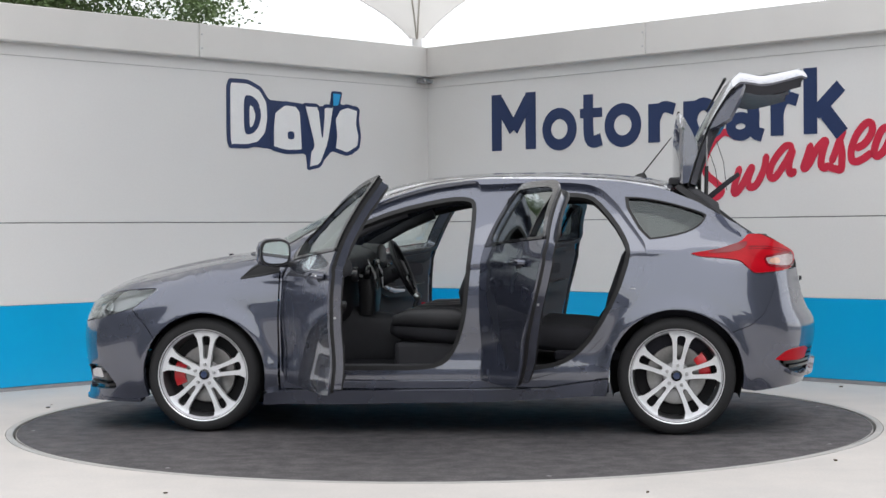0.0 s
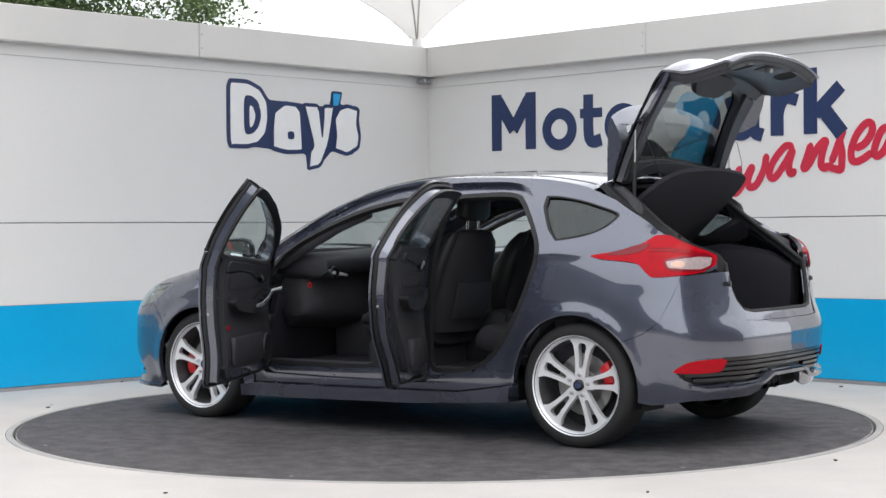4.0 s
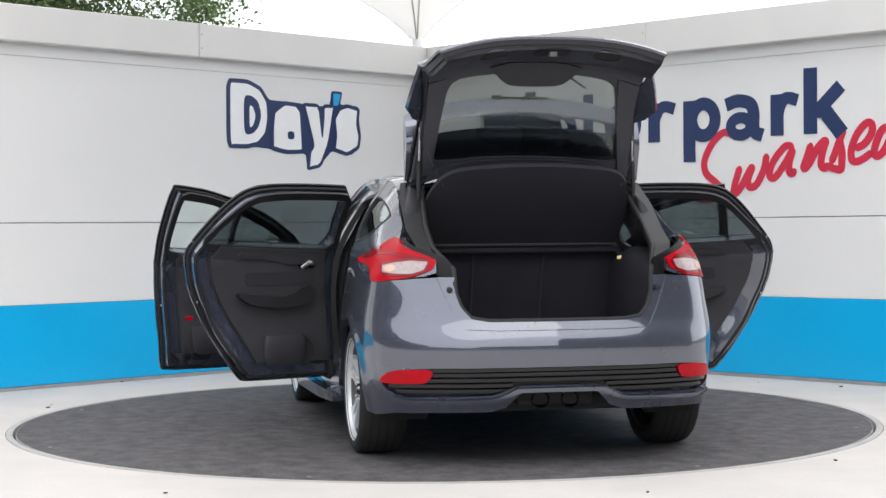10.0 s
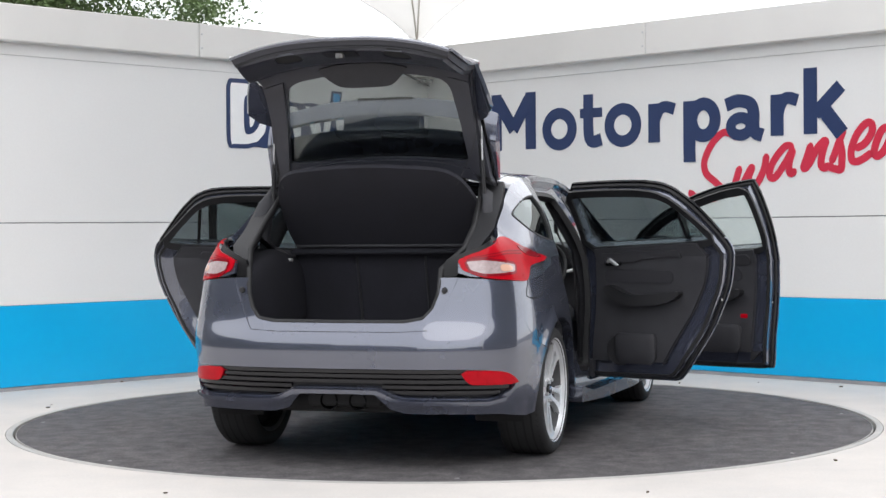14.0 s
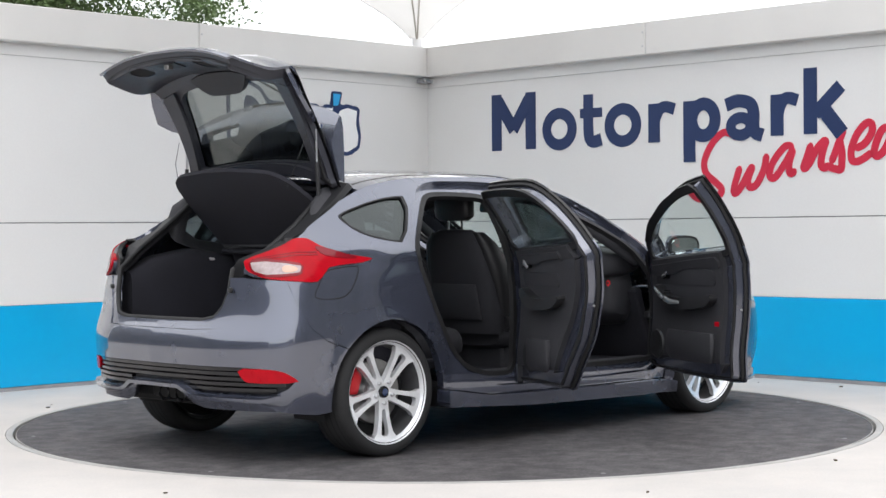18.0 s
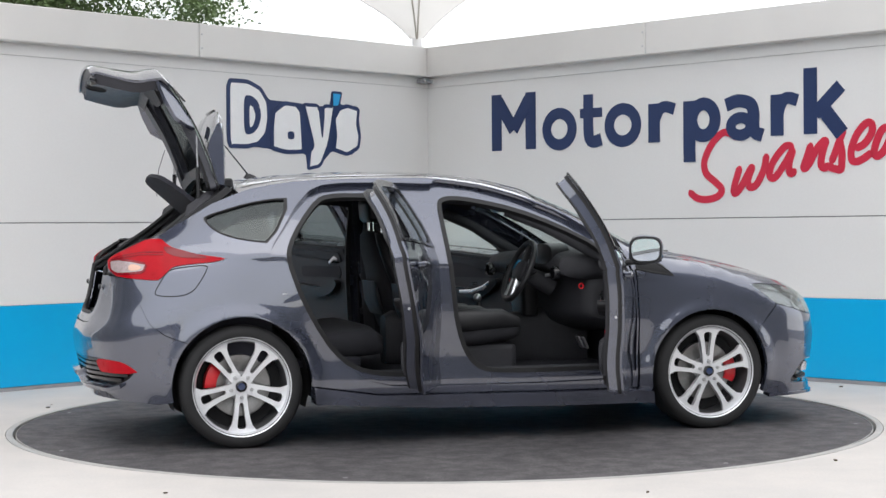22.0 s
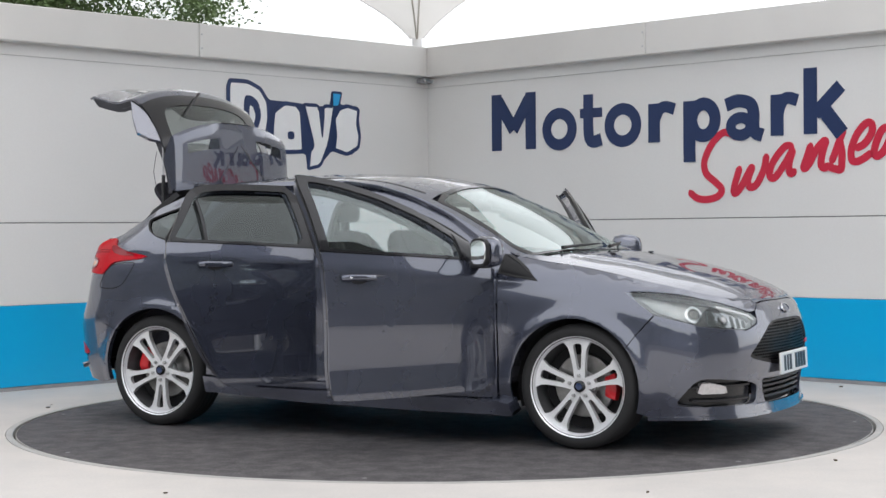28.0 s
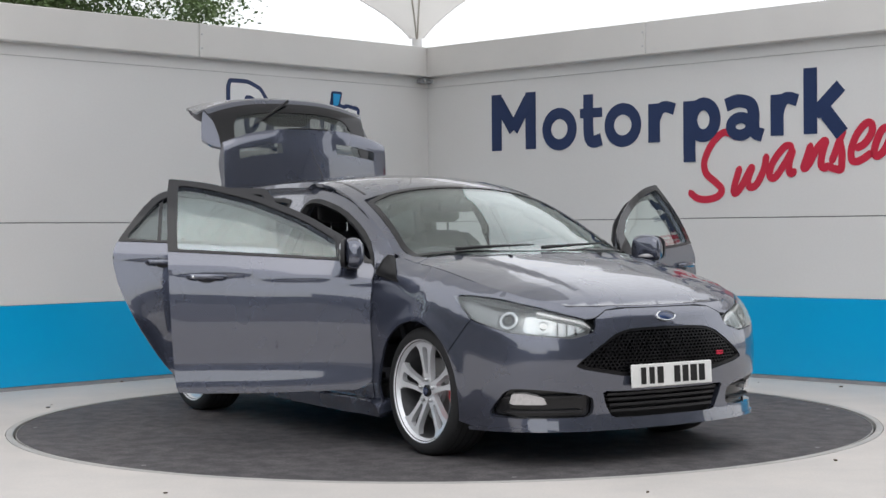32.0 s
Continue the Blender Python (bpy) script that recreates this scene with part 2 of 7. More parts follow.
def pchip(xs, ys, q):
    """Monotone cubic through knots. xs (K,), ys (..., K) at q (N,)."""
    xs, ys, q = np.asarray(xs, float), np.asarray(ys, float), np.asarray(q, float)
    h = np.diff(xs)
    dl = np.diff(ys, axis=-1) / h
    m = np.zeros_like(ys)
    a, b = dl[..., :-1], dl[..., 1:]
    w1, w2 = 2 * h[1:] + h[:-1], h[1:] + 2 * h[:-1]
    with np.errstate(divide="ignore", invalid="ignore"):
        hm = (w1 + w2) / (w1 / a + w2 / b)
    m[..., 1:-1] = np.where(a * b > 0, hm, 0.0)
    m[..., 0], m[..., -1] = dl[..., 0], dl[..., -1]
    i = np.clip(np.searchsorted(xs, q) - 1, 0, len(xs) - 2)
    t = (q - xs[i]) / h[i]
    t2 = np.clip(t, 0, 1)
    y0, y1, m0, m1 = ys[..., i], ys[..., i + 1], m[..., i] * h[i], m[..., i + 1] * h[i]
    v = (2 * t2**3 - 3 * t2**2 + 1) * y0 + (t2**3 - 2 * t2**2 + t2) * m0 + (-2 * t2**3 + 3 * t2**2) * y1 + (t2**3 - t2**2) * m1
    return v + np.where(t < 0, t * m0, 0) + np.where(t > 1, (t - 1) * m1, 0)


def soften(pts, rounds=2, cut=0.25, closed=True):
    """Rounds the corners of an outline."""
    p = np.asarray(pts, float)
    for _ in range(rounds):
        nx = np.roll(p, -1, 0)
        a, b = p * (1 - cut) + nx * cut, p * cut + nx * (1 - cut)
        q = np.stack([a, b], 1).reshape(-1, 2)
        if not closed:
            q = np.concatenate([p[:1], q[1:-2], p[-1:]])
        p = q
    return p


def resample(poly, step):
    p = np.asarray(poly, float)
    out = []
    for a, b in zip(p, np.roll(p, -1, 0)):
        d = np.hypot(*(b - a))
        if d < 1e-6:
            continue
        k = max(1, int(math.ceil(d / step)))
        out += [a + (b - a) * i / k for i in range(k)]
    q = [out[0]]
    for v in out[1:]:
        if np.hypot(*(v - q[-1])) > step * 0.12:
            q.append(v)
    return np.array(q)


def inside(poly, pts):
    x, y = pts[:, 0], pts[:, 1]
    r = np.zeros(len(pts), bool)
    for (x0, y0), (x1, y1) in zip(poly, np.roll(poly, -1, 0)):
        if y0 == y1:
            continue
        c = (y0 > y) != (y1 > y)
        r ^= c & (x < (x1 - x0) * (y - y0) / (y1 - y0) + x0)
    return r


def edge_gap(poly, pts):
    d = np.full(len(pts), 9.0)
    for a, b in zip(poly, np.roll(poly, -1, 0)):
        ab = b - a
        t = np.clip(((pts - a) @ ab) / (ab @ ab + 1e-12), 0, 1)
        d = np.minimum(d, np.hypot(*(pts - a - t[:, None] * ab).T))
    return d


from mathutils.geometry import delaunay_2d_cdt


def turned(poly, way):
    p = np.asarray(poly, float)
    q = np.roll(p, -1, 0)
    return p if (p[:, 0] * q[:, 1] - q[:, 0] * p[:, 1]).sum() * way > 0 else p[::-1]


def flat_mesh(outer, holes, step):
    """Triangles of an outline with holes, with even points inside."""
    outer = resample(turned(outer, 1), step)
    holes = [resample(turned(h, -1), step) for h in holes]
    lo, hi = outer.min(0), outer.max(0)
    gx, gy = np.meshgrid(np.arange(lo[0] + step / 2, hi[0], step), np.arange(lo[1] + step / 2, hi[1], step))
    g = np.stack([gx.ravel(), gy.ravel()], 1)
    keep = inside(outer, g) & (edge_gap(outer, g) > step * 0.45)
    for h in holes:
        keep &= ~inside(h, g) & (edge_gap(h, g) > step * 0.45)
    g = g[keep]
    loops, verts, n = [], [], 0
    for l in (outer, *holes):
        loops.append(list(range(n, n + len(l))))
        verts.append(l)
        n += len(l)
    verts.append(g)
    v = np.concatenate(verts)
    edges = [(l[i], l[(i + 1) % len(l)]) for l in loops for i in range(len(l))]
    ov, oe, of, src, _, _ = delaunay_2d_cdt([Vector(p) for p in v], edges, [], 0, 1e-6)
    pts = np.array([tuple(p) for p in ov])
    back = {}
    for i, s in enumerate(src):
        for k in s:
            back[k] = i
    f = np.array([t for t in of if len(t) == 3])
    c = pts[f].mean(1)
    ok = inside(outer, c)
    for h in holes:
        ok &= ~inside(h, c)
    f = f[ok]
    a, b, d = pts[f[:, 0]], pts[f[:, 1]], pts[f[:, 2]]
    flip = np.cross(b - a, d - a) < 0
    f[flip] = f[flip][:, ::-1]
    return pts, f, [[back[k] for k in l] for l in loops]


def patch(name, outer, holes, fn, material, parent, thick=0.012, step=0.035, label="", side=1, shift=(0, 0, 0), lift=0.0):
    """A curved sheet of a thickness: an outline in the plane of two numbers, laid on the surface fn. side -1 mirrors it in y."""
    p2, f, loops = flat_mesh(outer, holes, step)
    e = 1e-4
    p = fn(p2)
    tu = fn(p2 + (e, 0)) - p
    tv = fn(p2 + (0, e)) - p
    n = np.cross(tu, tv)
    n /= np.linalg.norm(n, axis=1)[:, None] + 1e-12
    p = p + n * lift
    if side == -1:
        p, n = p * (1, -1, 1), n * (1, -1, 1)
        f = f[:, ::-1]
    p = p - np.array(shift)
    q = p - n * thick
    k = len(p)
    verts, norms = [p, q], [n, -n]
    faces = [tuple(t) for t in f] + [tuple(k + i for i in t[::-1]) for t in f]
    base = 2 * k
    for l in loops:
        m = len(l)
        li = np.array(l)
        a = p[li]
        tg = np.roll(a, -1, 0) - np.roll(a, 1, 0)
        rn = np.cross(tg, n[li]) * side
        rn /= np.linalg.norm(rn, axis=1)[:, None] + 1e-12
        verts += [a, q[li]]
        norms += [rn, rn]
        for i in range(m):
            j = (i + 1) % m
            quad = (base + i, base + j, base + m + j, base + m + i)
            v0, v1, v3 = a[i], a[j], q[li[i]]
            fn_ = np.cross(v1 - v0, v3 - v0)
            faces.append(quad if fn_ @ rn[i] > 0 else quad[::-1])
        base += 2 * m
    v, nn = np.concatenate(verts), np.concatenate(norms)
    me = bpy.data.meshes.new(name)
    me.from_pydata(v.tolist(), [], faces)
    me.polygons.foreach_set("use_smooth", [True] * len(faces))
    me.normals_split_custom_set_from_vertices(nn.tolist())
    me.materials.append(material)
    return hang(new(name, me), parent, label)


# ---- the place: ground, turntable, two walls ----
R_DECK = 2.4887


def ring_sheet(name, radii, z, n, material):
    bm = bmesh.new()
    rows = [[bm.verts.new((r * math.cos(k * math.tau / n), r * math.sin(k * math.tau / n), zz)) for k in range(n)] for r, zz in zip(radii, z)]
    for a, b in zip(rows, rows[1:]):
        for k in range(n):
            bm.faces.new((a[k], b[k], b[(k + 1) % n], a[(k + 1) % n]))
    return part(name, bm, material, None)


ground = ring_sheet("ground", [2.548, 2.55, 3.2, 4.5, 9.0, 11.5, 20, 80, 900], [-0.10, 0, 0, 0, 0, 0, 0, 0, 0], 128, CONCRETE)
ground.data.materials.append(ASPHALT)
# Outer ground, out of view, is darkened for what the paint reflects.
for f_ in ground.data.polygons:
    if f_.center.xy.length > 9.1:
        f_.material_index = 1
tagged(ground, "pale concrete floor, lightly stained, round the turntable", "floor", kind="structure")
pit = ring_sheet("pit", [0.01, 2.56], [-0.10, -0.10], 96, DARKGAP)
tagged(pit, "dark pit under the turntable", "pit", kind="structure")

turntable = thing("turntable", "large round dark grey rubber-topped car turntable set flush in concrete", "turntable")
bm = bmesh.new()
lathe(bm, [(0.0001, 0.0), (1.2, 0.0), (2.46, 0.0), (R_DECK - 0.006, 0.0), (R_DECK, -0.004), (R_DECK, -0.09)], 160, "z")
bmesh.ops.reverse_faces(bm, faces=bm.faces[:])
part("deck", bm, DECK, turntable, "worn dark grey deck with pale scuffs", smooth=20)
bm = bmesh.new()
lathe(bm, [(R_DECK + 0.0005, -0.012), (R_DECK + 0.0005, -0.001), (R_DECK + 0.004, -0.002), (R_DECK + 0.004, -0.09)], 160, "z")
part("deck_trim", bm, RINGSTEEL, turntable, "thin steel edge trim of the deck", smooth=30)
for k in range(8):
    bm = bmesh.new()
    a_ = k * math.tau / 8 + 0.2
    lathe(bm, [(0.0001, 0.0015), (0.010, 0.0015), (0.013, 0.0)], 12, "z", (2.40 * math.cos(a_), 2.40 * math.sin(a_), 0.0))
    bmesh.ops.reverse_faces(bm, faces=bm.faces[:])
    part("deck_bolt", bm, DISC, turntable, "small dull steel deck bolt", smooth=30)
bm = bmesh.new()
lathe(bm, [(2.508, -0.09), (2.508, 0.001), (2.511, 0.003), (2.543, 0.003), (2.546, 0.001), (2.546, -0.09)], 160, "z")
bmesh.ops.reverse_faces(bm, faces=bm.faces[:])
edge_ring = part("edge_ring", bm, RINGSTEEL, None, smooth=20)
tagged(edge_ring, "thin galvanised steel ring round the turntable pit", "ring", kind="structure")

litter_rnd = random.Random(11)
bm = bmesh.new()
for _ in range(70):
    la, lr = litter_rnd.uniform(0, math.tau), litter_rnd.uniform(2.62, 4.6)
    ls = litter_rnd.uniform(.006, .016)
    box(bm, (lr * math.cos(la), lr * math.sin(la), ls * .3), (ls * 1.8, ls, ls * .5), Matrix.Rotation(litter_rnd.uniform(0, 3), 3, "Z"), ls * .12, 1)
litter = part("floor_litter", bm, BARK, None)
tagged(litter, "small dark bits of leaf and grit on the floor", "litter", kind="stuff")

CORNER = Vector((-0.1263, 4.9166, 0))
AL = 0.7953
DL = Vector((-math.cos(AL), -math.sin(AL), 0))
DR = Vector((math.sin(AL), -math.cos(AL), 0))
Z_BLUE, Z_JOINT, Z_COP, Z_TOP = 0.6138, 1.2063, 2.4992, 2.7634
LEN_L, LEN_R = 6.4, 6.4


def wall_matrix(along, other):
    """Local x along the wall from the corner, y out of the wall face, z up."""
    return Matrix(((along.x, other.x, 0, CORNER.x), (along.y, other.y, 0, CORNER.y), (0, 0, 1, 0), (0, 0, 0, 1)))


ML, MR = wall_matrix(DL, DR), wall_matrix(DR, DL)


def wall(name, m, length, label, far):
    w = thing(name, label, "wall", kind="structure", at=m)
    x0 = -0.30 if far else -0.012
    XP = -0.03

    def slab(nm, a, b, z0, z1, y0, y1, material, lb="", bevel=0.0015):
        part(nm, boxes([(((a + b) / 2, (y0 + y1) / 2, (z0 + z1) / 2), (b - a, y1 - y0, z1 - z0))], bevel, 1), material, w, lb)
    slab("core", x0, length, 0.0, Z_COP, -0.30, -0.012, JOINT)
    slab("blue_panel", XP, length, 0.03, Z_BLUE - 0.002, -0.012, 0.0, BLUEPAINT, "bright blue painted base panel")
    slab("white_panel", XP, length, Z_BLUE + 0.001, Z_JOINT - 0.004, -0.012, 0.0, WALLPAINT, "off-white lower wall panel")
    slab("white_panel", XP, length, Z_JOINT + 0.004, Z_COP - 0.0925, -0.012, 0.0, WALLPAINT, "off-white upper wall panel")
    slab("head_strip", XP, length, Z_COP - 0.090, Z_COP + 0.02, -0.012, 0.004, WALLPAINT, "off-white head strip under the coping")
    slab("skirting", XP, length, 0.0, 0.026, -0.012, -0.002, JOINT, "grey strip at the floor")
    # coping in lengths with open joints
    cuts = [0.0985 if far else -0.30] + ([2.62, 5.2] if far else [2.52, 5.1]) + [length]
    for a, b in zip(cuts, cuts[1:]):
        slab("coping", a + 0.002, b - 0.002, Z_COP, Z_TOP, -0.36, 0.10, COPING, "white sheet-metal coping", 0.008)
    for c in cuts[1:-1]:
        for dz in (0.07, 0.18):
            bm = bmesh.new()
            lathe(bm, [(0.0001, 0.005), (0.006, 0.004), (0.009, 0.0)], 10, "y", (c - 0.025, 0.10, Z_COP + dz))
            part("rivet", bm, STEEL, w)
    return w


wall_left = wall("wall_left", ML, LEN_L, "tall white panelled wall with blue base band", True)
wall_right = wall("wall_right", MR, LEN_R, "tall white panelled wall with blue base band and lettering", False)

# plain dull walls of uneven height added unseen behind the viewer for shade and reflections, higher on one side
for k, (x, w_, h_) in enumerate(((-38, 14, 7.6), (-25, 12, 7.2), (-13, 12, 4.4), (-3.5, 8, 3.0), (5, 9, 3.4), (15, 11, 6.0), (26, 12, 8.0), (38, 13, 8.6))):
    ob = part("added_wall_back_%d" % (k + 1), boxes([((x, -40 - (k % 3) * 2.5, h_ / 2), (w_, 0.4, h_))], 0.02, 1), UNSEEN_WALL, None)
    tagged(ob, "plain dull grey-green wall added out of view for shade and reflections", "wall", kind="structure")
for nm, c_, s_ in (("added_wall_left", (-15, -16, 3.3), (0.4, 44, 6.6)), ("added_wall_right", (6.6, -8.5, 3.3), (0.4, 13, 6.6))):
    ob = part(nm, boxes([(c_, s_)], 0.02, 1), UNSEEN_WALL, None)
    tagged(ob, "plain dull grey-green wall added out of view for shade and reflections", "wall", kind="structure")


# ---- the car: its surface ----
# Plan line of the body at its widest: front and rear corners run on in u as the way round them.
# Each row: the way round (u), then x and y.
FRONT = [(1.35, 1.35, 0.90), (1.6001, 1.60, 0.892), (1.8019, 1.795, 0.865), (1.9618, 1.935, 0.81), (2.1039, 2.035, 0.72), (2.2481, 2.105, 0.60), (2.4097, 2.152, 0.45), (2.6137, 2.187, 0.25), (2.8641, 2.20, 0.0)]
REAR = [(-1.45, -1.45, 0.90), (-1.7004, -1.70, 0.885), (-1.8873, -1.875, 0.835), (-2.0123, -1.968, 0.76), (-2.1555, -2.042, 0.63), (-2.3890, -2.110, 0.40), (-2.7893, -2.130, 0.0)]


def plan_knots():
    return np.array(sorted([(-0.5, -0.5, 0.90), (0.5, 0.5, 0.90)] + FRONT + REAR))


PK = plan_knots()
U_MIN, U_MAX = PK[0, 0], PK[-1, 0]


def plan(u):
    c = np.clip(u, U_MIN, U_MAX)
    return np.stack([pchip(PK[:, 0], PK[:, 1], c), pchip(PK[:, 0], PK[:, 2], c)], -1)


def u_front(y):
    us = np.linspace(1.35, U_MAX, 400)
    return float(np.interp(-y, -plan(us)[:, 1], us))


def u_rear(y):
    us = np.linspace(U_MIN, -1.45, 400)
    return float(np.interp(y, plan(us)[:, 1], us))


# Stations along u: eight levels of (height, inset from the plan line), from the bottom edge to the roof rail.
STATIONS = {
    -2.79: [(.26, .07), (.36, .03), (.48, .005), (.60, .0), (.70, .045), (.86, .075), (1.00, .10), (1.12, .15)],
    -2.39: [(.26, .07), (.36, .03), (.48, .005), (.60, .0), (.70, .045), (.86, .075), (1.00, .10), (1.12, .15)],
    -2.15: [(.26, .06), (.36, .025), (.48, .005), (.60, .0), (.70, .04), (.86, .07), (1.00, .09), (1.12, .14)],
    -2.01: [(.26, .05), (.36, .02), (.48, .005), (.60, .0), (.72, .03), (.88, .06), (1.00, .09), (1.12, .14)],
    -1.80: [(.26, .04), (.36, .02), (.48, .01), (.62, .0), (.76, .02), (.92, .05), (1.03, .10), (1.12, .19)],
    -1.45: [(.24, .04), (.36, .02), (.48, .01), (.66, .0), (.84, .015), (1.00, .055), (1.15, .14), (1.275, .245)],
    -1.20: [(.22, .05), (.34, .02), (.48, .01), (.66, .0), (.86, .018), (1.04, .055), (1.22, .15), (1.365, .270)],
    -0.90: [(.20, .022), (.34, .015), (.44, .020), (.66, .006), (.88, .013), (1.06, .050), (1.25, .15), (1.405, .280)],
    -0.30: [(.185, .022), (.32, .012), (.44, .021), (.66, .007), (.88, .013), (1.04, .048), (1.25, .16), (1.418, .285)],
    0.00: [(.18, .022), (.32, .012), (.44, .021), (.66, .007), (.88, .015), (1.03, .049), (1.22, .15), (1.388, .272)],
    0.25: [(.175, .022), (.31, .012), (.44, .021), (.66, .007), (.87, .016), (1.015, .052), (1.18, .14), (1.325, .248)],
    0.50: [(.175, .022), (.31, .012), (.44, .020), (.66, .007), (.87, .018), (.99, .058), (1.12, .125), (1.228, .215)],
    0.75: [(.17, .022), (.31, .012), (.44, .017), (.66, .005), (.86, .021), (.965, .058), (1.04, .10), (1.100, .172)],
    0.95: [(.17, .05), (.31, .012), (.44, .011), (.66, .0), (.85, .023), (.935, .058), (.965, .085), (.992, .135)],
    1.35: [(.17, .04), (.30, .01), (.46, .0), (.66, -.004), (.80, .018), (.875, .06), (.902, .09), (.925, .14)],
    1.70: [(.18, .04), (.28, .015), (.44, .0), (.60, .0), (.72, .015), (.79, .055), (.825, .095), (.852, .15)],
    1.96: [(.18, .03), (.26, .02), (.40, .0), (.55, .0), (.66, .015), (.73, .05), (.775, .09), (.81, .15)],
    2.10: [(.18, .022), (.25, .03), (.38, .01), (.53, .0), (.63, .015), (.70, .045), (.75, .08), (.79, .14)],
    2.40: [(.178, .022), (.24, .03), (.38, .015), (.52, .0), (.61, .012), (.67, .035), (.72, .06), (.765, .11)],
    2.87: [(.178, .022), (.24, .03), (.38, .015), (.52, .0), (.61, .012), (.67, .03), (.715, .05), (.755, .095)],
}
SU = np.array(sorted(STATIONS))
SZ = np.array([[STATIONS[u][k][0] for u in sorted(STATIONS)] for k in range(8)])
SD = np.array([[STATIONS[u][k][1] for u in sorted(STATIONS)] for k in range(8)])


def across(zk, dk, z):
    """Monotone cubic over the levels, point by point."""
    h = np.diff(zk, axis=0)
    dl = np.diff(dk, axis=0) / h
    a, b = dl[:-1], dl[1:]
    m = np.zeros_like(dk)
    m[1:-1] = (a * h[1:] + b * h[:-1]) / (h[1:] + h[:-1])
    m[0], m[-1] = dl[0], dl[-1]
    i = np.clip((z[None] > zk).sum(0) - 1, 0, 6)
    j = np.arange(len(z))
    hh = h[i, j]
    t = (z - zk[i, j]) / hh
    s = np.clip(t, 0, 1)
    m0, m1 = m[i, j] * hh, m[i + 1, j] * hh
    v = (2 * s**3 - 3 * s**2 + 1) * dk[i, j] + (s**3 - 2 * s**2 + s) * m0 + (-2 * s**3 + 3 * s**2) * dk[i + 1, j] + (s**3 - s**2) * m1
    return v + np.where(t < 0, t * m0, 0) + np.where(t > 1, (t - 1) * m1, 0)


def side_surface(p):
    """(u, z) to the left flank, nose or tail of the body."""
    p = np.atleast_2d(p)
    u, z = p[:, 0], p[:, 1]
    d = across(pchip(SU, SZ, u), pchip(SU, SD, u), z)
    # swell round the wheel arches
    for cx, r in ((1.312, 0.352), (-1.322, 0.365)):
        g = np.hypot(u - cx, (z - 0.322))
        d = d - 0.016 * np.exp(-((g - r) / 0.05) ** 2) * (z > 0.15)
    # shoulder crease, rising towards the tail
    zc = 0.925 - 0.068 * u
    k = np.clip((u + 1.75) / 0.25, 0, 1) * np.clip((1.25 - u) / 0.35, 0, 1)
    w_ = np.where(z > zc, 0.050, 0.022)
    d = d - 0.0075 * k * np.exp(-((z - zc) / w_) ** 2)
    c = plan(u)
    t = plan(u + 2e-3) - plan(u - 2e-3)
    t /= np.hypot(t[:, 0], t[:, 1])[:, None] + 1e-12
    n = np.stack([t[:, 1], -t[:, 0]], -1)
    n = np.where((u > U_MAX - 3e-3)[:, None], np.array([-1.0, 0.0]), n)
    n = np.where((u < U_MIN + 3e-3)[:, None], np.array([1.0, 0.0]), n)
    xy = c + n * d[:, None]
    return np.stack([xy[:, 0], xy[:, 1], z], -1)


def flank(p):
    """The same, with the first number negated, so that the outside faces out."""
    q = np.atleast_2d(p) * (-1, 1)
    return side_surface(q)


def neg(pts):
    return [(-a, b) for a, b in pts]


# roof rail line, from tail to nose
RU = np.linspace(-1.45, U_MAX, 300)
RAIL = side_surface(np.stack([RU, pchip(SU, SZ[7], RU)], -1))
MID_X = [-1.6, -1.45, -1.30, -1.12, -0.92, -0.72, -0.45, -0.19, 0.08, 0.25, 0.36, 0.42, 0.63, 0.90, 1.15, 1.22, 1.32, 1.465, 1.68, 1.82, 1.95, 2.04, 2.107]
MID_Z = [1.36, 1.385, 1.413, 1.438, 1.456, 1.466, 1.470, 1.465, 1.445, 1.415, 1.387, 1.364, 1.283, 1.150, 1.012, 0.998, 0.980, 0.955, 0.910, 0.878, 0.838, 0.799, 0.757]


def top_surface(p):
    """(x, y) to bonnet, windscreen and roof."""
    p = np.atleast_2d(p)
    x, y = p[:, 0], np.abs(p[:, 1])
    yr, zr = np.interp(x, RAIL[:, 0], RAIL[:, 1]), np.interp(x, RAIL[:, 0], RAIL[:, 2])
    zm = pchip(MID_X, MID_Z, x)
    pw = np.interp(x, [0.9, 1.25], [2.3, 2.8])
    s = np.clip(y / np.maximum(yr, 0.02), 0, 1.05)
    z = zr + (zm - zr) * (1 - s**pw)
    # raised middle of the bonnet between two soft creases
    yc = np.interp(x, [1.15, 2.00], [0.52, 0.36])
    b = np.clip((yc - y) / 0.05 + 0.5, 0, 1)
    z = z + 0.011 * b * b * (3 - 2 * b) * np.clip((x - 1.12) / 0.15, 0, 1) * np.clip((2.09 - x) / 0.50, 0, 1)
    return np.stack([x, p[:, 1], z], -1)


def rail_y(x):
    return float(np.interp(x, RAIL[:, 0], RAIL[:, 1]))


def screen_base(y):
    return 1.165 - 0.14 * (y / 0.72) ** 2


def arch(cx, cz, r, a0, a1, n=22):
    return [(cx + r * math.cos(radians(a0 + (a1 - a0) * i / n)), cz + r * math.sin(radians(a0 + (a1 - a0) * i / n))) for i in range(n + 1)]


def top_z(u):
    return float(pchip(SU, SZ[7], np.array([u]))[0])


def low_z(u):
    return float(pchip(SU, SZ[0], np.array([u]))[0])


def shrink(poly, d):
    """An outline moved inwards by d."""
    p = turned(poly, 1)
    a, b = np.roll(p, 1, 0), np.roll(p, -1, 0)
    t = b - a
    t /= np.hypot(t[:, 0], t[:, 1])[:, None] + 1e-9
    return p + np.stack([-t[:, 1], t[:, 0]], -1) * d


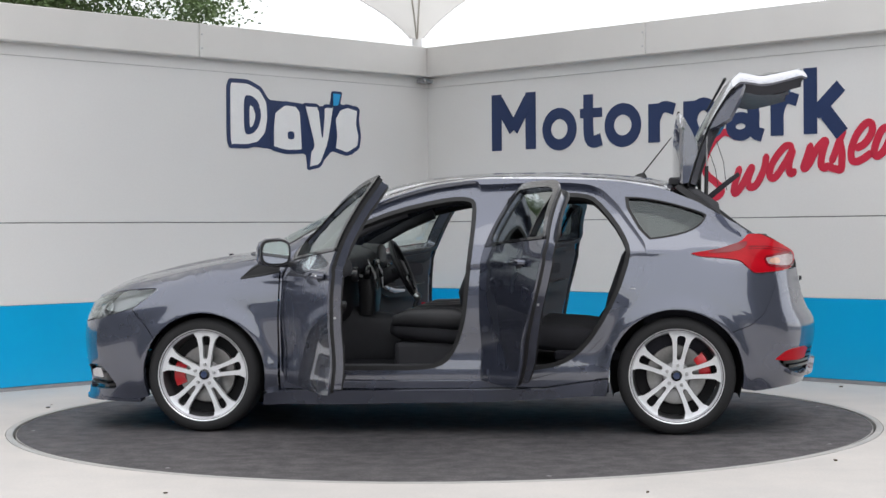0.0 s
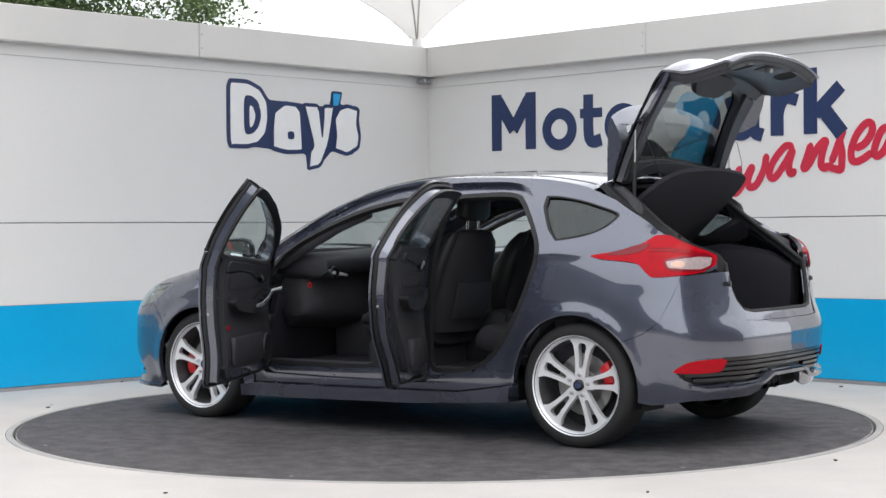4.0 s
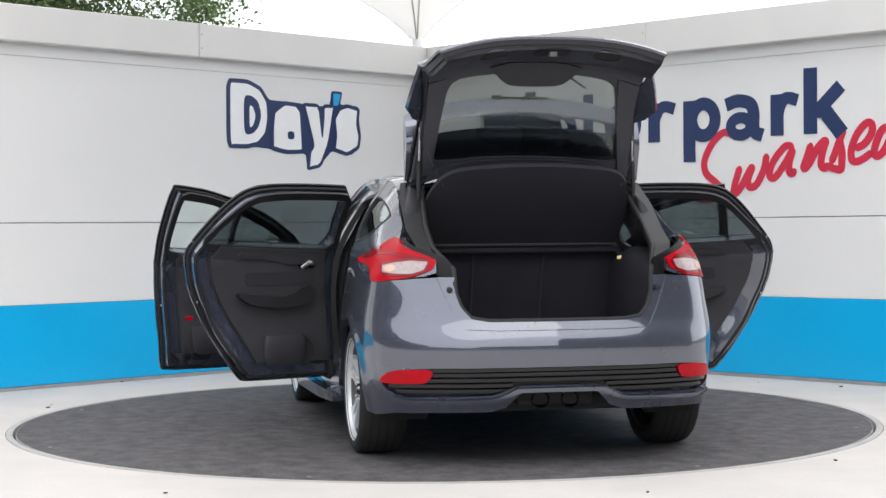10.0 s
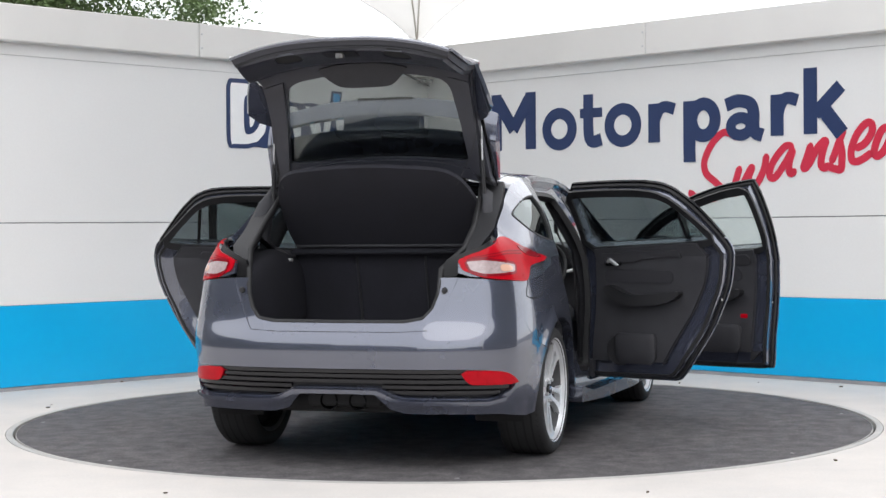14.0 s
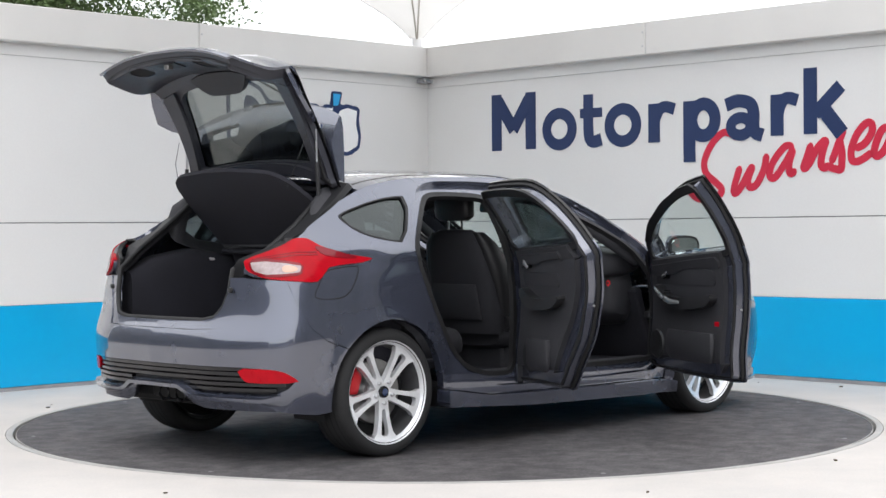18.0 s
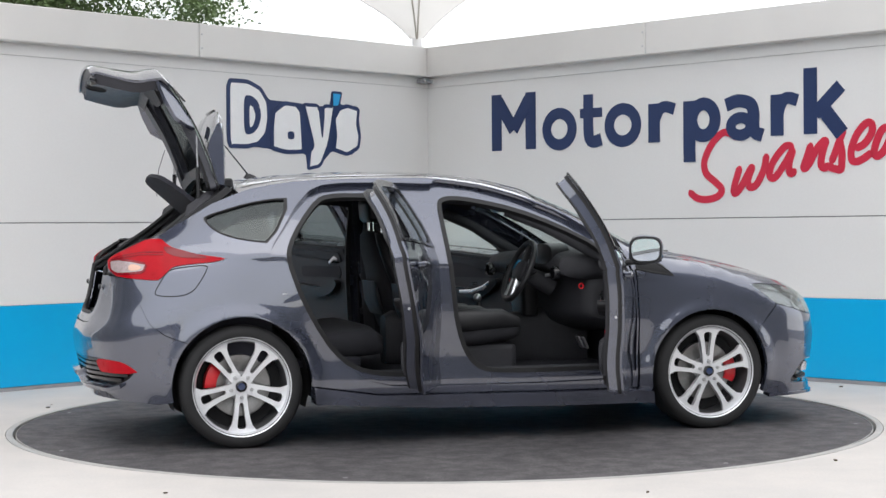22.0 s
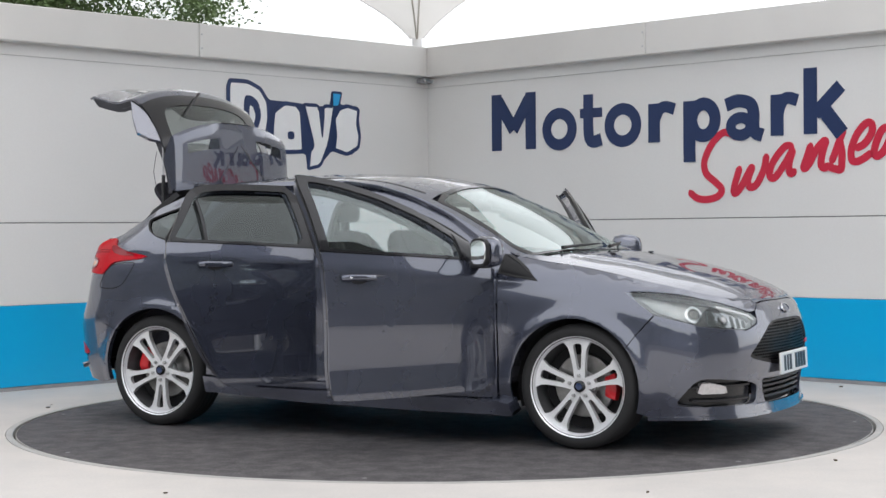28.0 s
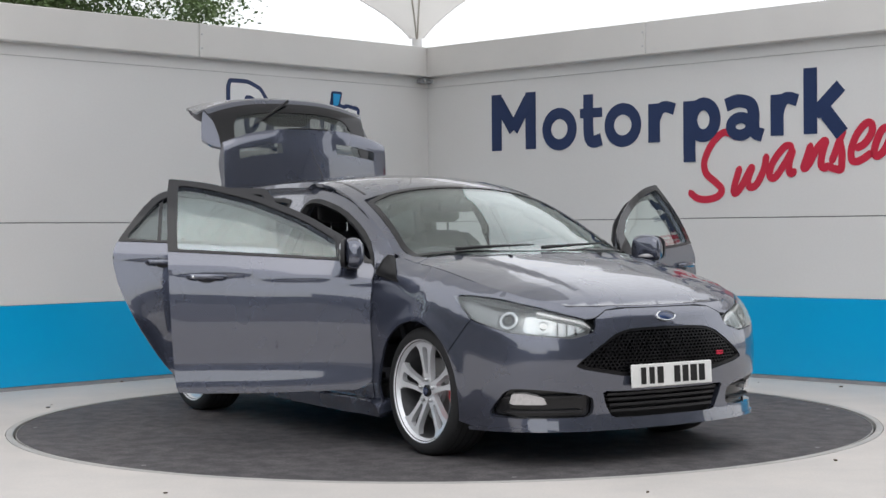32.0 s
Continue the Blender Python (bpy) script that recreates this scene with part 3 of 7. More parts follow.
car = thing("car", "grey metallic five-door hatchback with all doors and tailgate open", "car")

# ---- outlines on the flank, in (u, z) ----
FRONT_DOOR = [(0.868, 0.30), (0.872, 0.60), (0.862, 0.88), (0.842, 0.955), (0.74, 1.078), (0.50, 1.222), (0.25, 1.322), (0.02, 1.384), (-0.18, 1.410), (-0.222, 1.408),
              (-0.222, 1.10), (-0.216, 0.90), (-0.206, 0.68), (-0.194, 0.45), (-0.184, 0.33), (-0.168, 0.295), (0.30, 0.29)]
REAR_DOOR = [(-0.178, 0.297), (-0.194, 0.335), (-0.204, 0.455), (-0.216, 0.685), (-0.226, 0.905), (-0.232, 1.10), (-0.232, 1.384), (-0.50, 1.392), (-0.74, 1.390), (-0.85, 1.378), (-0.925, 1.348),
             (-1.01, 1.265), (-1.115, 1.125), (-1.165, 1.050), (-1.176, 0.975), (-1.14, 0.81), (-1.03, 0.590), (-0.935, 0.44), (-0.868, 0.345), (-0.832, 0.306), (-0.79, 0.297)]
FRONT_HOLE = [(0.82, 0.40), (0.83, 0.60), (0.815, 0.90), (0.70, 1.062), (0.48, 1.178), (0.24, 1.268), (0.0, 1.320), (-0.12, 1.334), (-0.190, 1.322), (-0.214, 1.290),
              (-0.212, 1.150), (-0.198, 0.990), (-0.177, 0.750), (-0.163, 0.630), (-0.133, 0.520), (-0.085, 0.425), (-0.02, 0.375), (0.08, 0.358), (0.30, 0.355), (0.70, 0.355), (0.80, 0.365)]
REAR_HOLE = [(-0.362, 0.43), (-0.372, 0.66), (-0.38, 0.90), (-0.385, 1.10), (-0.39, 1.310), (-0.42, 1.340), (-0.70, 1.350), (-0.82, 1.345), (-0.89, 1.318),
             (-1.00, 1.188), (-1.065, 1.070), (-1.078, 1.00), (-1.06, 0.925), (-1.009, 0.773), (-0.885, 0.545), (-0.79, 0.440), (-0.70, 0.388), (-0.58, 0.360), (-0.44, 0.352), (-0.385, 0.375)]
OPENING = FRONT_DOOR[:9] + [(-0.222, 1.402)] + REAR_DOOR[6:12] + [(-1.075, 1.170), (-1.158, 1.050), (-1.168, 0.973), (-1.135, 0.840), (-1.022, 0.662), (-0.885, 0.485), (-0.745, 0.370), (-0.60, 0.318), (-0.50, 0.297), FRONT_DOOR[-1]]
QUARTER_GLASS = [(-1.022, 1.306), (-1.158, 1.066), (-1.25, 1.075), (-1.36, 1.095), (-1.44, 1.128), (-1.487, 1.170), (-1.504, 1.200), (-1.48, 1.214), (-1.40, 1.240), (-1.27, 1.278), (-1.13, 1.303)]
R_FA, R_RA = 0.352, 0.365
CF, CR = (1.312, 0.322), (-1.322, 0.322)

# body shell on each side: pillars, roof rail, quarter panel
shell = ([(0.93, 0.985)] + [(u, top_z(u)) for u in np.linspace(0.90, -1.45, 40)] + [(-1.60, 1.195), (-1.72, 1.130), (-1.80, 1.100), (-1.96, 1.060), (-2.142, 1.004), (-2.185, 0.985),
         (u_rear(0.60), 0.925), (u_rear(0.66), 0.908), (-1.93, 0.893), (-1.80, 0.66), (-1.72, 0.60)]
         + arch(*CR, R_RA, 140, 8) + [(-0.958, 0.315), (-0.60, 0.262), (0.30, 0.25), (0.875, 0.25), (0.88, 0.60), (0.872, 0.90)])
for sd in (1, -1):
    patch("body_side", neg(shell), [neg(soften(OPENING, 1, 0.15)), neg(soften(QUARTER_GLASS, 1))], flank, PAINT, car, 0.045, 0.03, side=sd)
    # stepped-in painted frame round both door apertures
    patch("door_frame", neg(shrink(soften(OPENING, 1, 0.15), -0.006)), [neg(soften(FRONT_HOLE, 1)), neg(soften(REAR_HOLE, 1))], flank, PAINT, car, 0.02, 0.03, "grey painted door frame", sd, lift=-0.034)
    # black seal and flange behind each aperture
    for hole in (FRONT_HOLE, REAR_HOLE):
        h = np.array(soften(hole, 1))
        inner = shrink(h, 0.020)
        patch("door_seal", neg(shrink(h, -0.004)), [neg(inner)], flank, SEAL, car, 0.03, 0.04, "black rubber door seal", sd, lift=-0.030)
    patch("quarter_window", neg(soften(QUARTER_GLASS, 1)), [], flank, GLASS_DARK, car, 0.006, 0.05, "dark tinted fixed pane", sd, lift=-0.008)
    q = np.array(soften(QUARTER_GLASS, 1))
    patch("quarter_window_seal", neg(q), [neg(q.mean(0) + (q - q.mean(0)) * 0.93)], flank, SEAL, car, 0.01, 0.05, "black surround", sd, lift=0.003)
    # sill skirt
    sk = [(-0.955, 0.31), (-0.60, 0.258), (0.30, 0.246), (0.90, 0.246), (0.962, 0.238), (0.978, 0.172), (0.60, 0.168), (-0.30, 0.185), (-0.948, 0.222)]
    patch("side_skirt", neg(sk), [], flank, PAINT, car, 0.09, 0.03, side=sd, lift=0.042)
    # front wing
    wing = ([(0.89, 0.252), (0.888, 0.60), (0.880, 0.90), (0.935, 0.975)] + [(u, top_z(u)) for u in np.linspace(0.96, 1.60, 15)] + [(1.606, 0.800), (1.652, 0.756), (1.738, 0.696), (1.643, 0.592)]
            + arch(*CF, R_FA, 36.2, 180 + 12) + [(0.955, 0.215)])
    patch("front_wing", neg(wing), [], flank, PAINT, car, 0.015, 0.028, side=sd)
    # small fixed pane at the foot of the screen pillar
    pane = [(1.100, 0.868), (1.04, 0.916), (0.975, 0.958), (0.925, 0.984), (0.892, 0.995), (0.886, 0.905), (0.98, 0.886)]
    patch("front_quarter_window", neg(pane), [], flank, GRILLEBLACK, car, 0.006, 0.03, "small dark triangular pane", sd, lift=0.004)
    patch("pane_seal", neg(shrink(np.array(pane), -0.007)), [neg(shrink(np.array(pane), 0.004))], flank, SEAL, car, 0.006, 0.03, "black rubber surround", sd, lift=0.006)

# bonnet
hx = [1.20 - 0.14 * (y / 0.72) ** 2 for y in np.linspace(0, 0.66, 10)]
half = [(hx[i], y) for i, y in enumerate(np.linspace(0, 0.66, 10))]
edge = [(x, rail_y(x) - 0.006) for x in np.linspace(1.09, 1.975, 24)]
nose = [(2.036, 0.505), (2.078, 0.35), (2.099, 0.18), (2.106, 0.0)]
hb = half[1:] + edge + nose
bonnet_outline = hb + [(x, -y) for x, y in hb[-2::-1]] + [half[0]]
patch("bonnet", bonnet_outline, [], top_surface, PAINT, car, 0.014, 0.024)
# windscreen
ys = np.linspace(-0.69, 0.69, 25)
base = [(screen_base(y), y) for y in ys]
sl = [(x, rail_y(x) - 0.045) for x in np.linspace(1.015, 0.40, 15)]
screen = base + sl + [(0.365, y) for y in np.linspace(0.50, -0.50, 9)] + [(x, -y) for x, y in sl[::-1]]
patch("windscreen", screen, [], top_surface, GLASS_CLEAR, car, 0.006, 0.05, "clear windscreen", lift=-0.002)
sc = np.array(screen)
patch("windscreen_border", screen, [sc.mean(0) + (sc - sc.mean(0)) * (0.93, 0.955)], top_surface, GLOSS, car, 0.003, 0.05, "black ceramic border", lift=0.002)
# pillar strips beside the screen
for sd in (1, -1):
    st = [(x, rail_y(x) - 0.043) for x in np.linspace(1.01, 0.36, 18)]
    so = [(x, rail_y(x) + 0.001) for x in np.linspace(0.36, 1.03, 18)]
    patch("screen_pillar", so + st, [], top_surface, PAINT, car, 0.03, 0.03, side=sd)
# painted corner between wing, bonnet and pillar
for sd in (1, -1):
    cr_ = [(x, rail_y(x) + 0.0005) for x in np.linspace(0.98, 1.12, 8)] + [(1.12, rail_y(1.12) - 0.012), (1.088, 0.676), (1.045, 0.695), (1.015, rail_y(1.015) - 0.044), (0.98, rail_y(.98) - 0.044)]
    patch("wing_corner", cr_, [], top_surface, PAINT, car, 0.015, 0.025, side=sd, lift=0.002)
# cowl
cow = [(1.195 - 0.14 * (y / 0.72) ** 2, y) for y in ys] + [(screen_base(y) - 0.05, y) for y in ys[::-1]]
patch("scuttle_panel", cow, [], top_surface, BLACK, car, 0.02, 0.04, "black plastic scuttle", lift=-0.012)
# roof
re_ = [(x, rail_y(x) + 0.0005) for x in np.linspace(0.362, -1.30, 40)]
roof = re_ + [(-1.315, 0.45), (-1.33, 0.2), (-1.335, 0.0), (-1.33, -0.2), (-1.315, -0.45)] + [(x, -y) for x, y in re_[::-1]]
patch("roof_panel", roof[::-1], [], top_surface, PAINT, car, 0.02, 0.04)

# ---- nose and tail ----
def both(fn):
    """Lays a half outline on both sides of the car, in one sheet reaching over the middle."""
    def f(p):
        p = np.atleast_2d(p)
        q = fn(np.stack([np.abs(p[:, 0]), p[:, 1]], -1))
        q[:, 1] *= np.where(p[:, 0] < 0, -1, 1)
        return q
    return f


# front: first number is the way from the middle, to the left
nose_fn = both(lambda p: side_surface(np.stack([U_MAX - p[:, 0], p[:, 1]], -1)))
tail_fn = both(lambda p: side_surface(np.stack([U_MIN + p[:, 0], p[:, 1]], -1)))


def nose_map(p):
    return nose_fn(np.atleast_2d(p))


def tail_map(p):
    return tail_fn(np.atleast_2d(p) * (-1, 1))


def nz(pts):
    return [(U_MAX - a, b) for a, b in pts]


def tl(pts):
    return [(a - U_MIN, b) for a, b in pts]


def mirrored(half):
    """A closed outline from a half one, given from the middle at the top to the middle below."""
    return list(half) + [(-a, b) for a, b in half[::-1]]


GRILLE = [(U_MAX, .652), (2.70, .650), (2.605, .644), (2.535, .624), (2.44, .565), (2.36, .512), (2.318, .478), (2.36, .462), (2.425, .450), (2.595, .420), (U_MAX, .415)]
INTAKE = [(U_MAX, .350), (2.60, .350), (2.470, .355), (2.490, .29), (2.528, .226), (2.62, .222), (U_MAX, .222)]
FOG = [(1.850, .250), (1.90, .306), (1.968, .372), (2.05, .376), (2.25, .360), (2.415, .334), (2.428, .29), (2.42, .240), (2.35, .232), (1.90, .234)]
HEADLIGHT = [(1.575, .806), (1.70, .804), (1.875, .790), (2.145, .750), (2.39, .692), (2.432, .664), (2.415, .640), (2.31, .612), (2.125, .627), (1.985, .642), (1.875, .668), (1.74, .700), (1.65, .758)]
bump_half = nz([(U_MAX, .742), (2.652, .742), (2.52, .735), (2.450, .700), (2.441, .660), (2.42, .634), (2.31, .607), (2.125, .622), (1.985, .637), (1.87, .664), (1.745, .692), (1.648, .592)]
               + arch(*CF, R_FA, 35.4, -20) + [(1.72, .180), (1.96, .185), (2.40, .180), (U_MAX, .174)])
gr_o = mirrored(nz(GRILLE))
in_o = mirrored(nz(INTAKE))
fogs = [nz(FOG), [(-a, b) for a, b in nz(FOG)]]
front_bumper = patch("front_bumper", mirrored(bump_half), [soften(gr_o, 1, 0.15), soften(in_o, 1, 0.15), soften(fogs[0], 1), soften(fogs[1], 1)], nose_map, PAINT, car, 0.03, 0.028)
# strip of bonnet edge over each headlight
strip = [(1.598, top_z(1.598))] + [(u, top_z(u) + 0.002) for u in np.linspace(1.62, 2.5, 14)] + [(2.62, .750), (2.52, .739), (2.445, .703), (2.395, .698), (2.145, .756), (1.875, .796), (1.70, .810), (1.602, .812)]
for sd in (1, -1):
    patch("bonnet_edge", neg(strip), [], flank, PAINT, car, 0.012, 0.025, side=sd)
bn = [(U_MAX, .758), (2.62, .757), (2.60, .7475), (U_MAX, .7465)]
patch("bonnet_lip", mirrored(nz(bn)), [], nose_map, PAINT, car, 0.012, 0.03)


def honeycomb(name, outline, fn, size, material, parent, lift, label):
    """A grille of open six-sided cells inside an outline."""
    o = np.asarray(outline, float)
    lo, hi = o.min(0), o.max(0)
    cells = []
    j, y = 0, lo[1]
    while y < hi[1]:
        x = lo[0] + (size * 0.5 if j % 2 else 0)
        while x < hi[0]:
            cells.append((x, y))
            x += size
        y += size * 0.62
        j += 1
    c = np.array(cells)
    c = c[inside(o, c)]
    bm = bmesh.new()
    ang = np.radians(np.arange(6) * 60 + 30)
    hexa = np.stack([np.cos(ang) * 1.0, np.sin(ang) * 0.76], -1)
    for q in c:
        ro, ri = hexa * size * 0.56 + q, hexa * size * 0.42 + q
        pts = fn(np.concatenate([ro, ri]))
        nrm = np.array([lift, 0, 0])
        vs = [bm.verts.new(p + nrm) for p in pts] + [bm.verts.new(p + nrm - (0.014, 0, 0)) for p in pts[6:]]
        for k in range(6):
            l = (k + 1) % 6
            bm.faces.new((vs[k], vs[l], vs[6 + l], vs[6 + k]))
            bm.faces.new((vs[6 + k], vs[6 + l], vs[12 + l], vs[12 + k]))
    return part(name, bm, material, parent, label)


grille = patch("grille", soften(gr_o, 1, 0.15), [], nose_map, DARKGAP, car, 0.02, 0.04, "black grille backing", lift=-0.045)
g_in = np.array(soften(gr_o, 1, 0.15))
honeycomb("grille_mesh", g_in, nose_map, 0.025, GRILLEBLACK, grille, -0.010, "gloss black honeycomb mesh")
gsc = (g_in - (0, .56)) * (0.955, 0.88) + (0, .56)
patch("grille_surround", g_in, [gsc], nose_map, GRILLEBLACK, grille, 0.03, 0.03, "gloss black rim", lift=-0.006)
lower = patch("lower_intake", soften(in_o, 1, 0.15), [], nose_map, DARKGAP, car, 0.02, 0.05, "black lower intake", lift=-0.05)
for zc in (.255, .282, .309, .333):
    w_ = 0.36 - (0.335 - zc) * 0.3
    patch("slat", [(-w_, zc - .006), (w_, zc - .006), (w_, zc + .006), (-w_, zc + .006)], [], nose_map, BLACK, lower, 0.03, 0.06, lift=-0.012)
for sgn in (1, -1):
    fo = np.array(fogs[0]) * (sgn, 1)
    pocket = patch("fog_lamp_pocket", soften(fo, 1), [], nose_map, GLOSS, car, 0.02, 0.04, "black fog lamp pocket", lift=-0.04)
    for zc in (.262, .33):
        sl_ = np.array(nz([(1.93, zc - .005), (2.37, zc - .005), (2.37, zc + .005), (1.96, zc + .005)])) * (sgn, 1)
        patch("slat", sl_, [], nose_map, BLACK, pocket, 0.03, 0.05, lift=-0.014)
    fl = np.array(nz([(1.975, .296), (1.995, .350), (2.06, .350), (2.16, .330), (2.178, .294)])) * (sgn, 1)
    patch("fog_lamp", soften(fl, 1, .12), [], nose_map, CLEARLENS, pocket, 0.03, 0.03, "clear fog lamp", lift=-0.010)
    # splitter lip
    lip = np.array(nz([(1.70, .182), (1.96, .187), (2.40, .182), (U_MAX - 0.30, .180), (U_MAX - 0.30, .168), (2.40, .166), (1.96, .170), (1.70, .166)])) * (sgn, 1)
    patch("splitter", lip, [], nose_map, PAINT, car, 0.05, 0.03, "body-colour splitter lip", lift=0.009)
cl = nz([(U_MAX, .182), (2.50, .182), (2.50, .166), (U_MAX, .166)])
patch("splitter", mirrored(cl), [], nose_map, PAINT, car, 0.05, 0.04, "body-colour middle splitter", lift=0.006)
# headlights
for sd in (1, -1):
    hl = patch("headlight", neg(soften(HEADLIGHT, 1, .08)), [], flank, LAMPGREY, car, 0.02, 0.04, "clear headlight with silver reflectors", sd, lift=-0.035)
    patch("housing", neg(shrink(np.array(soften(HEADLIGHT, 1, .08)), 0.004)), [], flank, DARKGAP, hl, 0.02, 0.04, "black housing behind the lamp", sd, lift=-0.060)
    brow = [(1.68, .799), (1.875, .785), (2.10, .750), (2.12, .738), (1.90, .762), (1.74, .784)]
    patch("brow", neg(brow), [], flank, GLOSS, hl, 0.006, 0.03, "black upper brow", sd, lift=-0.016)
    trough = [(2.05, .648), (2.06, .728), (2.15, .722), (2.37, .674), (2.40, .655), (2.31, .624), (2.13, .638)]
    patch("reflector", neg(soften(trough, 1, .15)), [], flank, LAMPBRIGHT, hl, 0.008, 0.02, "silver reflector trough", sd, lift=-0.030)
    for cu, cz, rr, inner in ((1.965, .704, .043, GLOSS), (2.165, .674, .034, CLEARLENS)):
        angs = np.linspace(0, math.tau, 22, endpoint=False)
        rg = [(cu + rr * 1.3 * math.cos(a), cz + rr * math.sin(a)) for a in angs]
        rg2 = [(cu + rr * .95 * math.cos(a), cz + rr * .72 * math.sin(a)) for a in angs]
        rg3 = [(cu + rr * .55 * math.cos(a), cz + rr * .42 * math.sin(a)) for a in angs]
        patch("lamp_bowl", neg(rg), [neg(rg2)], flank, LAMPBRIGHT, hl, 0.03, 0.02, "silver lamp bowl", sd, lift=-0.018)
        patch("projector", neg(rg2), [], flank, LAMPDARK if inner is GLOSS else LAMPBRIGHT, hl, 0.01, 0.02, "round lamp behind the lens", sd, lift=-0.028)
        patch("projector_lens", neg(rg3), [], flank, inner, hl, 0.012, 0.02, "small round lamp lens", sd, lift=-0.016)
    for u0 in (2.235, 2.285, 2.335):
        fin = [(u0, .628), (u0 + .006, .628), (u0 + .012, .690 - (u0 - 2.235) * .2), (u0 + .006, .690 - (u0 - 2.235) * .2)]
        patch("reflector_fin", neg(fin), [], flank, LAMPDARK, hl, 0.012, 0.02, "dark divider in the reflector", sd, lift=-0.020)
    drl = [(2.13, .743), (2.385, .686), (2.420, .660), (2.408, .658), (2.372, .678), (2.13, .730)]
    patch("light_bar", neg(drl), [], flank, CLEARLENS, hl, 0.01, 0.02, "pale daytime light bar", sd, lift=-0.008)
    base_ = [(1.66, .778), (1.75, .712), (1.90, .672), (1.90, .700), (1.90, .745), (1.78, .772)]
    patch("side_reflector", neg(soften(base_, 1, .1)), [], flank, LAMPGREY, hl, 0.006, 0.03, "grey side of the lamp", sd, lift=-0.024)
    patch("lens", neg(soften(HEADLIGHT, 1, .08)), [], flank, LENS, hl, 0.004, 0.03, "clear lens", sd, lift=0.002)
# plate with unreadable bars, badge, model mark
plate = part("number_plate", boxes([((0, 0, 0), (0.012, 0.52, 0.112))], 0.004, 1), WHITEPLATE, car, "white front number plate with black bars")
plate.location = (2.206, 0, 0.420)
plate.rotation_euler = (0, radians(-3), 0)
for k, w_ in enumerate((0.045, 0.05, 0.045, 0.045, 0.0, 0.045, 0.038, 0.038)):
    if w_:
        bar = part("bar", boxes([((0.0075, 0.19 - k * 0.054, 0), (0.002, w_ * 0.85, 0.080))]), PLATEINK, plate)
bm = bmesh.new()
lathe(bm, [(0.0001, 0.006), (0.042, 0.005), (0.055, 0.003), (0.058, -0.004)], 28, "x")
bmesh.ops.scale(bm, vec=(1, 1, 0.42), verts=bm.verts[:])
badge = part("badge", bm, BADGE, car, "blue oval badge", smooth=40)
badge.matrix_local = pose(2.160, 0, 0.700, 0, -32, 0)
bm = bmesh.new()
lathe(bm, [(0.054, 0.007), (0.060, 0.008), (0.062, 0.0)], 28, "x")
bmesh.ops.scale(bm, vec=(1, 1, 0.44), verts=bm.verts[:])
part("rim", bm, CHROME, badge, "chrome rim", smooth=40)
mk = side_surface(np.array([[2.52, .508]]))[0]
mark = part("model_mark", boxes([((0, 0, 0.006), (0.006, 0.045, 0.009)), ((0, 0, -0.006), (0.006, 0.045, 0.009))], 0.001, 1), REDVINYL, car, "small red and silver mark")
mark.location = (mk[0] + 0.004, mk[1], mk[2])

# rear bumper
VENT = [(U_MIN, .478), (-2.193, .478), (-2.05, .472), (-1.96, .440), (-1.89, .405), (-1.93, .372), (-2.00, .345), (-2.06, .336), (-2.455, .342), (-2.50, .352), (-2.577, .388), (U_MIN, .390)]
VENT = [(-a if a > 0 else a, b) for a, b in VENT]
rb_half = tl([(U_MIN, .650), (-2.49, .650), (-2.338, .657), (-2.307, .690), (-2.266, .746), (-2.226, .818), (-2.186, .903), (-1.93, .889), (-1.80, .657), (-1.722, .597)]
             + arch(*CR, R_RA, 140.6, 191) + [(-1.76, .240), (-1.98, .262), (-2.455, .265), (-2.53, .285), (-2.60, .355), (U_MIN, .358)])
ve_o = mirrored(tl(VENT))
rear_bumper = patch("rear_bumper", mirrored(rb_half), [soften(ve_o, 1, 0.12)], tail_map, PAINT, car, 0.03, 0.028)
vent = patch("rear_vent_panel", soften(ve_o, 1, 0.12), [], tail_map, BLACK, car, 0.02, 0.04, "black ribbed lower bumper panel", lift=-0.03)
for i, zc in enumerate((.366, .392, .418, .444, .466)):
    w_ = (0.80, 0.85, 0.88, 0.84, 0.76)[i]
    segs = [(-w_, w_)] if zc > .40 else [(-w_, -0.23), (0.23, w_)]
    for a, b in segs:
        patch("rib", [(a, zc - .008), (b, zc - .008), (b, zc + .008), (a, zc + .008)], [], tail_map, GLOSS, vent, 0.03, 0.05, lift=-0.006)
REFL = [(-1.862, .403), (-1.90, .432), (-1.962, .462), (-2.05, .471), (-2.19, .472), (-2.158, .414), (-2.12, .403)]
for sgn in (1, -1):
    rf = np.array(tl(REFL)) * (sgn, 1)
    patch("rear_reflector", soften(rf, 1), [], tail_map, REDLENS, car, 0.03, 0.025, "red bumper reflector", lift=0.003)
ld = tl([(U_MIN, .388), (-2.577, .386), (-2.50, .350), (-2.455, .340), (-2.06, .334), (-1.97, .352), (-1.97, .334), (-2.06, .316), (-2.455, .322), (-2.51, .334), (-2.585, .368), (U_MIN, .370)])
patch("diffuser_lip", mirrored(ld), [], tail_map, PAINT, car, 0.045, 0.025, "body-colour diffuser lip", lift=0.030)
dif = part("diffuser", boxes([((-1.90, 0, 0.330), (0.20, 0.38, 0.09))], 0.02, 2), DARKGAP, car, "black diffuser round the tailpipes")
for y in (-0.073, 0.073):
    bm = bmesh.new()
    lathe(bm, [(0.028, 0.0), (0.038, -0.13), (0.041, -0.135), (0.045, -0.13), (0.043, 0.0)], 20, "x", (-1.875, y, 0.314))
    part("tailpipe", bm, GLOSS, car, "dark round tailpipe", smooth=30)
